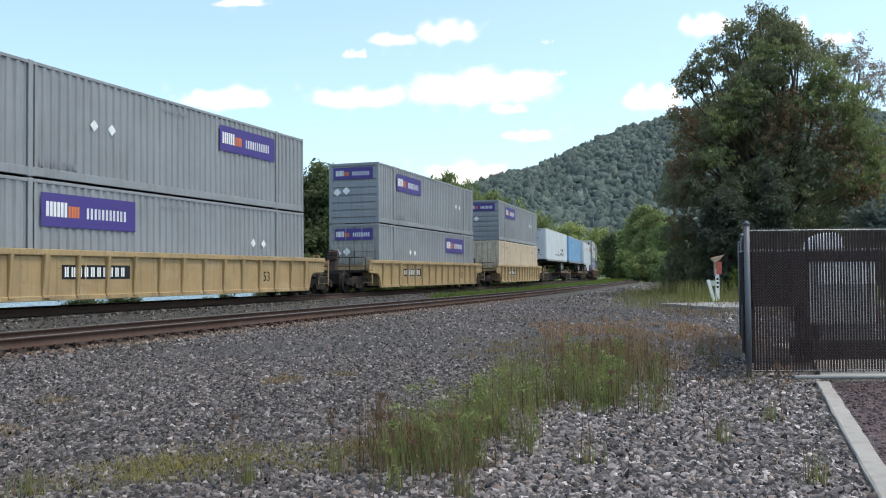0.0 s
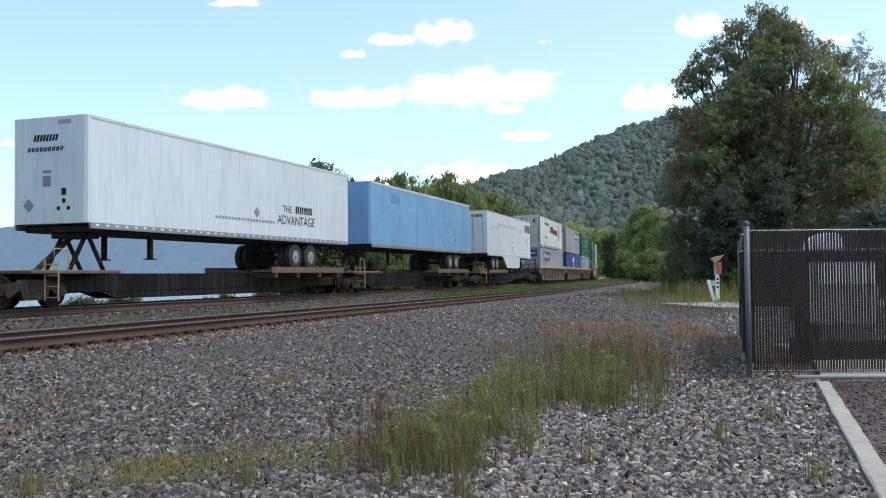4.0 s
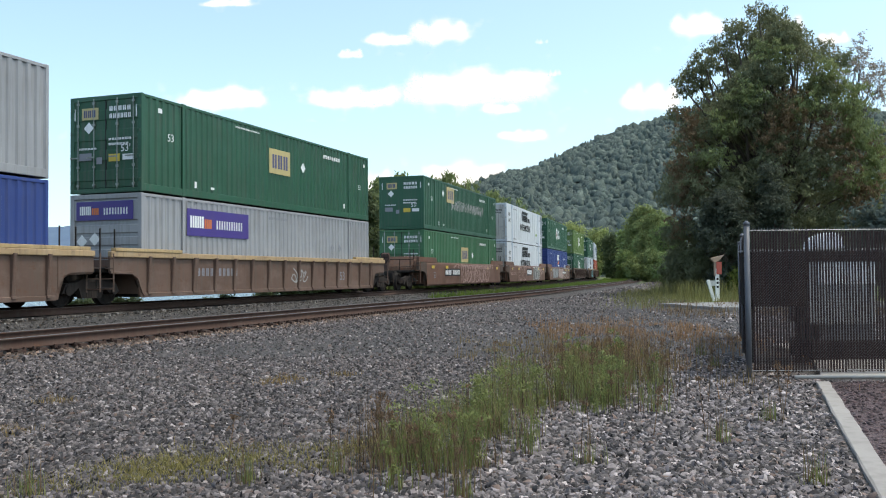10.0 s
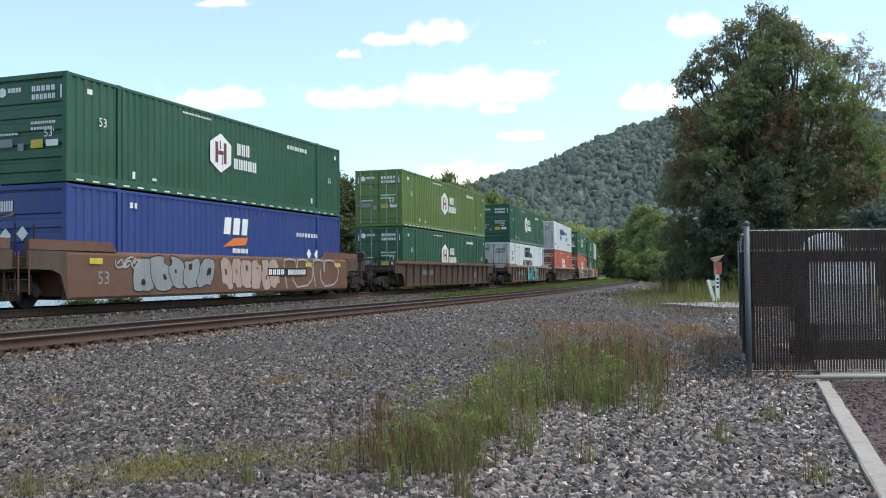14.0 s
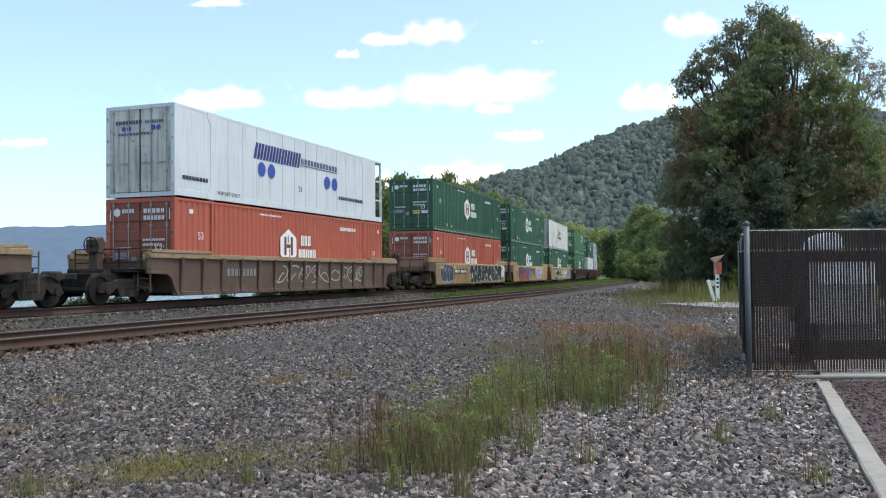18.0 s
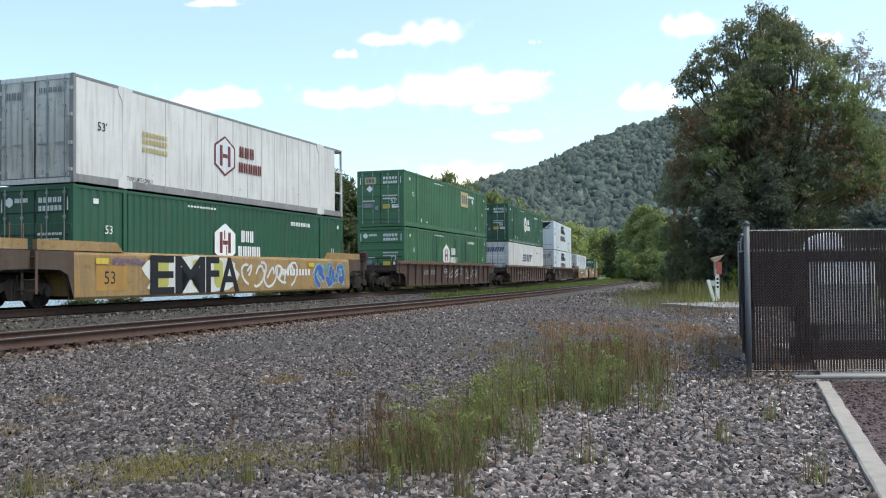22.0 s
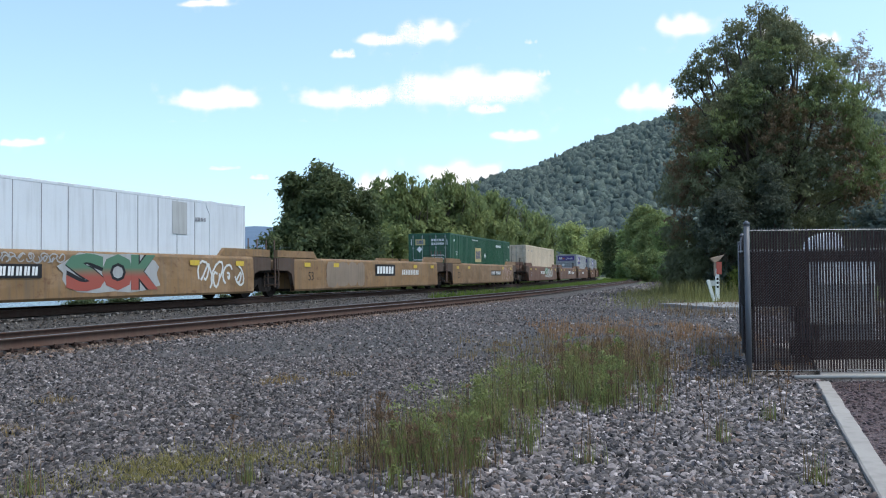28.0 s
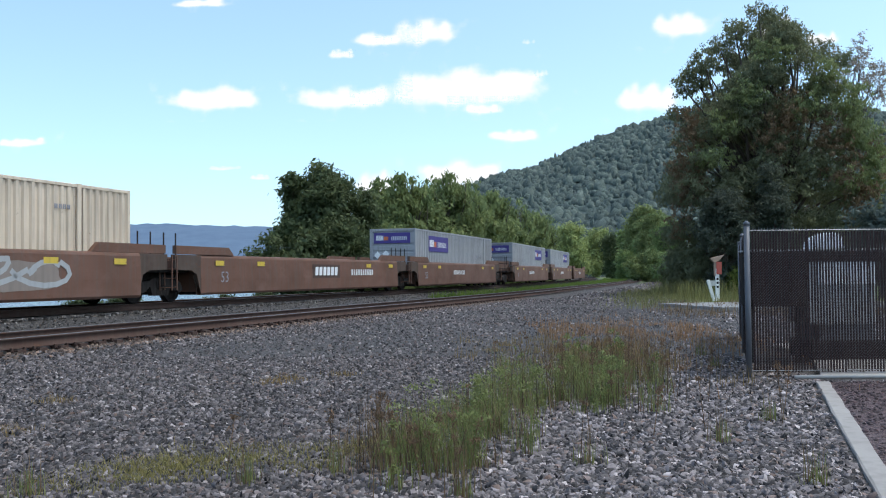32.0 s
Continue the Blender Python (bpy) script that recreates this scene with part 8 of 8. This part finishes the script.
def weeds():
    # clumps along the strip between ballast and pale stone
    clumps = []
    for cx, cy, sx, sy, t, n in ((-0.03, 6.6, 0.25, 0.42, 0.1, 28), (0.3, 7.7, 0.22, 0.4, 0.3, 16), (0.75, 9.1, 0.3, 0.4, 0.4, 12), (1.6, 9.7, 0.3, 0.5, 0.5, 20), (1.35, 11.0, 0.45, 0.6, 0.6, 22), (2.05, 11.4, 0.36, 0.8, 0.7, 26), (2.3, 13.2, 0.5, 1.0, 0.85, 34), (2.75, 15.8, 0.8, 1.2, 0.95, 38)):
        for i in range(n):
            clumps.append((cx + rng.normal(0, sx), cy + rng.normal(0, sy), t))
    c = np.array(clumps)

    def grow(count, spread, choose):
        k = rng.choice(len(choose), count)
        q = choose[k]
        return ground_points(q[:, 0] + rng.normal(0, spread, count), q[:, 1] + rng.normal(0, spread, count))
    blades(grow(3600, 0.07, c[c[:, 2] < 0.8]), 0.38, 0.6, 0.0036, GRASS, "grass_tufts", "tall green grass and weeds growing in gravel")
    brown = np.concatenate([c[c[:, 2] < 0.9], np.array([(-0.36 + rng.normal(0, 0.12), 6.7 + rng.normal(0, 0.4), 0.2) for i in range(22)]), np.array([(2.1 + rng.normal(0, 0.4), 12.4 + rng.normal(0, 0.7), 0.2) for i in range(30)])])
    blades(grow(2400, 0.1, brown), 0.38, 0.6, 0.0036, DRY, "dry_weeds", "dry brown weed stalks standing in gravel")
    blades(grow(2600, 0.2, c[c[:, 2] > 0.8]), 0.22, 0.4, 0.005, TANGRASS, "dry_grass", "short tan grass in gravel")
    blades(grow(320, 0.12, brown), 0.55, 0.22, 0.0035, leaf("dark_stalks", (0.06, 0.045, 0.035), 0.4), "dead_stalks", "dark dead weed stalks standing over the grass")
    # dead dock stalks with seed heads
    spots = [(2.05 + rng.normal(0, 0.42), 11.2 + rng.normal(0, 1.2)) for i in range(42)] + [(-0.1 + rng.normal(0, 0.25), 6.3 + rng.normal(0, 0.5)) for i in range(15)] + [(1.25 + rng.normal(0, 0.3), 8.8 + rng.normal(0, 0.5)) for i in range(9)] + [(0.95, 6.35), (1.15, 7.1), (2.75, 9.4), (3.35, 8.9), (2.2, 7.6), (3.0, 8.0), (3.5, 11.9), (3.3, 13.8), (-0.85, 6.7), (-1.5, 6.2)]
    stem, heads = Build(), []
    for x, y in spots:
        g, h, a = ground_z(x, y), rng.uniform(0.38, 0.72) * (0.8 if y < 7 else 1.0), rng.uniform(0, 6.28)
        lean = rng.uniform(0.02, 0.12)
        tip = Vector((x + lean * math.cos(a), y + lean * math.sin(a), g + h))
        stem.tube([(x, y, g - 0.02), tip], [0.0045, 0.002], 3)
        for k in (0.62, 0.74, 0.86, 0.96):
            p = Vector((x, y, g)).lerp(tip, k)
            heads.append((p.x, p.y, p.z, 0.014, 0.014, 0.045))
    thing("dock_stalks", "dark dead dock stems standing in the gravel", "weeds", kind="stuff", data=stem.mesh("dock_stalks", HEADS))
    v, f = leaf_cloud(heads, 5200, 0.011, 0.4, 0.2)
    thing("seed_heads", "brown seed heads on dead dock stems", "weeds", kind="stuff", data=fast_mesh("seed_heads", v, f, HEADS))
    # leafy stems among the blades
    stems = c[(c[:, 2] < 0.8)][::2]
    lobes = [(q[0] + rng.normal(0, 0.03), q[1], GZ + h * k, 0.07, 0.07, 0.1) for q in stems for k in (rng.uniform(0.7, 1.6),) for h in (0.07, 0.16, 0.26, 0.34)]
    v, f = leaf_cloud(lobes, 7000, 0.017, 0.1, 0.1)
    thing("leafy_weeds", "leafy green weeds rising from gravel", "weeds", kind="stuff", data=fast_mesh("leafy_weeds", v, f, leaf("weed_leaves", (0.165, 0.212, 0.09), 0.5)))
    # low growth on the ballast
    n = 60
    mx = rng.uniform(-2.75, -0.4, n)
    my = 6.6 + (mx + 1.4) * 0.5 + rng.normal(0, 0.33, n)
    m = np.stack([mx, my, np.zeros(n)], 1)
    blades(grow(4600, 0.13, m), 0.065, 0.9, 0.004, OLIVE, "low_grass", "low yellow-green growth on the ballast", 2)
    few = np.array([(-4.2, 9.8, 0), (-2.0, 11.8, 0), (-2.15, 11.4, 0), (-1.35, 12.2, 0), (-3.8, 7.9, 0), (0.9, 16.0, 0), (1.2, 17.2, 0)])
    blades(grow(900, 0.12, few), 0.09, 0.9, 0.004, TANGRASS, "low_grass", "small tan tufts on the ballast", 2)
    # single tall weeds in the stone
    loner = np.array([(2.95, 8.2, 0), (1.0, 6.4, 0), (2.2, 7.2, 0), (2.5, 13.5, 0), (3.2, 14.5, 0), (4.2, 14.8, 0), (3.9, 13.0, 0), (2.1, 10.2, 0), (2.34, 5.75, 0), (-0.75, 6.2, 0), (-1.3, 5.9, 0), (-2.6, 5.6, 0), (0.1, 5.5, 0)])
    blades(grow(440, 0.05, loner), 0.2, 0.3, 0.004, GRASS, "weeds", "single green weeds among pale stones")
    blades(grow(220, 0.05, loner), 0.3, 0.2, 0.004, DRY, "dry_weeds", "single dry stalks among pale stones")
    # rough grass farther out
    y = rng.uniform(34, 66, 16000)
    x = 7.9 + (y - 36) * 0.19 + 11 * rng.uniform(0, 1, 16000) ** 1.2 + rng.normal(0, 0.9, 16000)
    z, s, lat = ground_height(x, y)
    ok = (lat - (near_lat(s) - 5.59) > 10.2) & ~((x > 8.6) & (x < 18.5) & (y < 38.2))
    verge = leaf("verge_grass", (0.17, 0.19, 0.088), 0.5)
    deep = x - 7.9 - (y - 36) * 0.19 + rng.normal(0, 0.6, len(x))
    low = ok & ((deep < 2.2) | (y < 44.5)) & (rng.uniform(0, 1, len(x)) < 0.6)
    tall = ok & (deep >= 2.2) & (y >= 44.5)
    blades(ground_points(x[low], y[low]), 0.4, 0.6, 0.012, verge, "verge_grass", "thin rough grass at the edge of the verge")
    blades(ground_points(x[tall], y[tall]), 0.95, 0.45, 0.016, verge, "verge_grass", "tall rough grass and weeds on the verge")
    y = rng.uniform(27, 37, 2600)
    x = 6.6 + (y - 27) * 0.1 + rng.uniform(0, 1, 2600) ** 0.8 * 9
    lump = np.array([noise.noise((a * 0.5, b * 0.3, 5)) for a, b in zip(x, y)]) > -0.05
    x, y = x[lump], y[lump]
    blades(ground_points(x, y), 0.34, 0.6, 0.012, DRY, "dry_weeds", "dry brown and tan weeds before the verge")
    x, y = rng.uniform(2.2, 6.4, 5200), rng.normal(20.5, 3.2, 5200)
    lump = np.array([noise.noise((a * 0.9, b * 0.5, 8)) for a, b in zip(x, y)]) > -0.12
    x, y = x[lump], y[lump]
    blades(ground_points(x, y), 0.17, 0.5, 0.006, leaf("rusty_tan_grass", (0.27, 0.175, 0.105), 0.4), "dry_grass", "thin tan grass in stones")
    # strip between the tracks, and behind the far one
    s = np.concatenate([rng.uniform(84, 210, 15000), rng.uniform(48, 84, 3000)])
    h = np.interp(s, TS, TH)
    gap = near_lat(s) - 2.2 - 2.6
    l = 2.6 + gap * rng.uniform(0, 1, len(s))
    x, y = np.interp(s, TS, TX) + np.sin(h) * l, np.interp(s, TS, TY) - np.cos(h) * l
    blades(ground_points(x, y), 0.3, 0.5, 0.022, leaf("strip_grass", (0.10, 0.165, 0.04), 0.4), "strip_grass", "green grass strip between the tracks", 2)
    s = rng.uniform(14, 120, 16000)
    h = np.interp(s, TS, TH)
    l = rng.uniform(-8.5, -3.8, len(s))
    x, y = np.interp(s, TS, TX) + np.sin(h) * l, np.interp(s, TS, TY) - np.cos(h) * l
    blades(ground_points(x, y), 0.35, 0.5, 0.02, leaf("bank_grass", (0.08, 0.12, 0.035), 0.4), "bank_grass", "green grass on the river bank", 2)


weeds()

# ---------------------------------------------------------------- clouds
CLOUDS = []


def cloud_material():
    m, n, l, b = nodes_of("cloud")
    at = n.new("ShaderNodeAttribute")
    at.attribute_name = "thickness"
    wisps = noise_node(n, l, coords(n, l, "Object", (1, 1, 1.3)), 0.011, 5, 0.5)
    s = n.new("ShaderNodeMath")
    s.operation = "ADD"
    l.new(at.outputs["Fac"], s.inputs[0])
    l.new(span(n, l, wisps, 0.3, 0.7, -0.3, 0.24), s.inputs[1])
    # the sheet glows by itself, in place of sunlight on the vapour
    e = n.new("ShaderNodeEmission")
    e.inputs[0].default_value, e.inputs[1].default_value = (1, 1, 1, 1), 0.8
    t = n.new("ShaderNodeBsdfTransparent")
    x = n.new("ShaderNodeMixShader")
    ramp = n.new("ShaderNodeMapRange")
    ramp.interpolation_type = "SMOOTHSTEP"
    ramp.inputs[1].default_value, ramp.inputs[2].default_value = 0.05, 0.9
    l.new(s.outputs[0], ramp.inputs[0])
    l.new(ramp.outputs[0], x.inputs[0])
    l.new(t.outputs[0], x.inputs[1])
    l.new(e.outputs[0], x.inputs[2])
    l.new(x.outputs[0], n["Material Output"].inputs[0])
    return m


CLOUD = cloud_material()


def cloud(brg, elev, w, h, puffs, drift, seed, thin=0.0):
    """A flat drifting sheet of vapour, far off; brg, elev give its bearing."""
    r = random.Random(seed)
    d = 3600.0
    k = d / 1590
    lumps = []
    for i in range(puffs):                    # a low flat base, and rounded heads on it
        u = -0.66 + 1.32 * (i + 0.5) / puffs + r.uniform(-0.06, 0.06)
        lumps.append((u, r.uniform(-0.3, -0.12), r.uniform(0.26, 0.36), r.uniform(0.34, 0.46)))
        lumps.append((u + r.uniform(-0.1, 0.1), r.uniform(-0.05, 0.3) * (1.1 - u * u), r.uniform(0.13, 0.24), r.uniform(0.3, 0.48)))
    nx, nz = 72, 32
    v, th = [], []
    for j in range(nz):
        for i in range(nx):
            u, q = -1.3 + 2.6 * i / (nx - 1), -1.3 + 2.6 * j / (nz - 1)
            t = 0.0
            for a, c, ra, rc in lumps:
                e = ((u - a) / ra) ** 2 + ((q - c) / (rc if q > c else rc * 0.8)) ** 2
                t = 1 - (1 - t) * (1 - 0.85 * math.exp(-1.2 * e))
            v.append((u * w / 2 * k, 0, q * h / 2 * k))
            th.append(t - 0.02 - thin)
    f = [(j * nx + i, j * nx + i + 1, (j + 1) * nx + i + 1, (j + 1) * nx + i) for j in range(nz - 1) for i in range(nx - 1)]
    f = [q for q in f if max(th[i] for i in q) > -0.14]
    me = mesh_of("cloud", v, f, CLOUD, True)
    at = me.attributes.new("thickness", "FLOAT", "POINT")
    at.data.foreach_set("value", np.array(th, dtype=np.float32))
    ob = thing("cloud", "small white fair-weather cloud", "cloud", "clouds in the sky", data=me)
    eye = 488 - (brg - 784) * 0.0094

    def place(x):
        return pose((x - 784) * k, d, (eye - elev) * k + 0.747)
    CLOUDS.append((ob, place(brg), place(brg + drift)))


cloud(798, 50, 145, 87, 4, -40, 1)
cloud(697, 66, 123, 47, 4, -26, 2)
cloud(850, 152, 313, 110, 7, -26, 3)
cloud(636, 170, 190, 68, 5, -26, 4)
cloud(903, 190, 100, 34, 3, -45, 20)
cloud(400, 172, 197, 66, 6, -22, 5)
cloud(1258, 40, 132, 79, 4, -46, 6)
cloud(1160, 168, 134, 89, 5, -10, 7)
cloud(940, 238, 116, 39, 4, -24, 8)
cloud(828, 305, 179, 76, 5, -12, 9)
cloud(676, 322, 112, 73, 4, -6, 10)
cloud(632, 92, 64, 36, 4, -24, 11, 0.15)
cloud(48, 251, 112, 31, 4, -8, 12)
cloud(1412, 46, 89, 71, 3, -30, 13)
cloud(1495, 64, 82, 47, 3, -30, 14)
cloud(424, 0, 123, 29, 4, -70, 15)
cloud(998, 126, 38, 34, 3, -34, 16, 0.4)
cloud(974, 70, 40, 29, 3, -34, 17, 0.5)
cloud(458, 313, 53, 21, 4, 4, 18, 0.3)
cloud(395, 297, 82, 18, 5, 2, 19, 0.4)

# ---------------------------------------------------------------- what moves


def unit_pose(unit, t):
    """The train rolls along the line; each unit stands on the chord between its trucks."""
    dt = t - 16.0
    s = UNITS[unit][0] - 16.6394 * dt - 0.01363 * dt * dt
    s = max(-585.0, min(725.0, s))
    a, b = on_track(s - 1.85), on_track(s + LEN + 1.85)
    d = (b - a).normalized()
    x = d
    y = Vector((0, 0, 1)).cross(x).normalized()
    m = Matrix((x, y, Vector((0, 0, 1)))).transposed().to_4x4()
    m.translation = a + d * 1.85
    return m


def motions():
    times = [i * 1.0 for i in range(33)]
    for unit in range(len(UNITS)):
        poses = [(t, unit_pose(unit, t)) for t in times]
        for ob, u, z in RIDERS:
            if u == unit:
                walk(ob, [(t, m @ Matrix.Translation((0, 0, z))) for t, m in poses])
    for ob, a, b in CLOUDS:
        walk(ob, [(0.0, a), (32.0, b)])


motions()
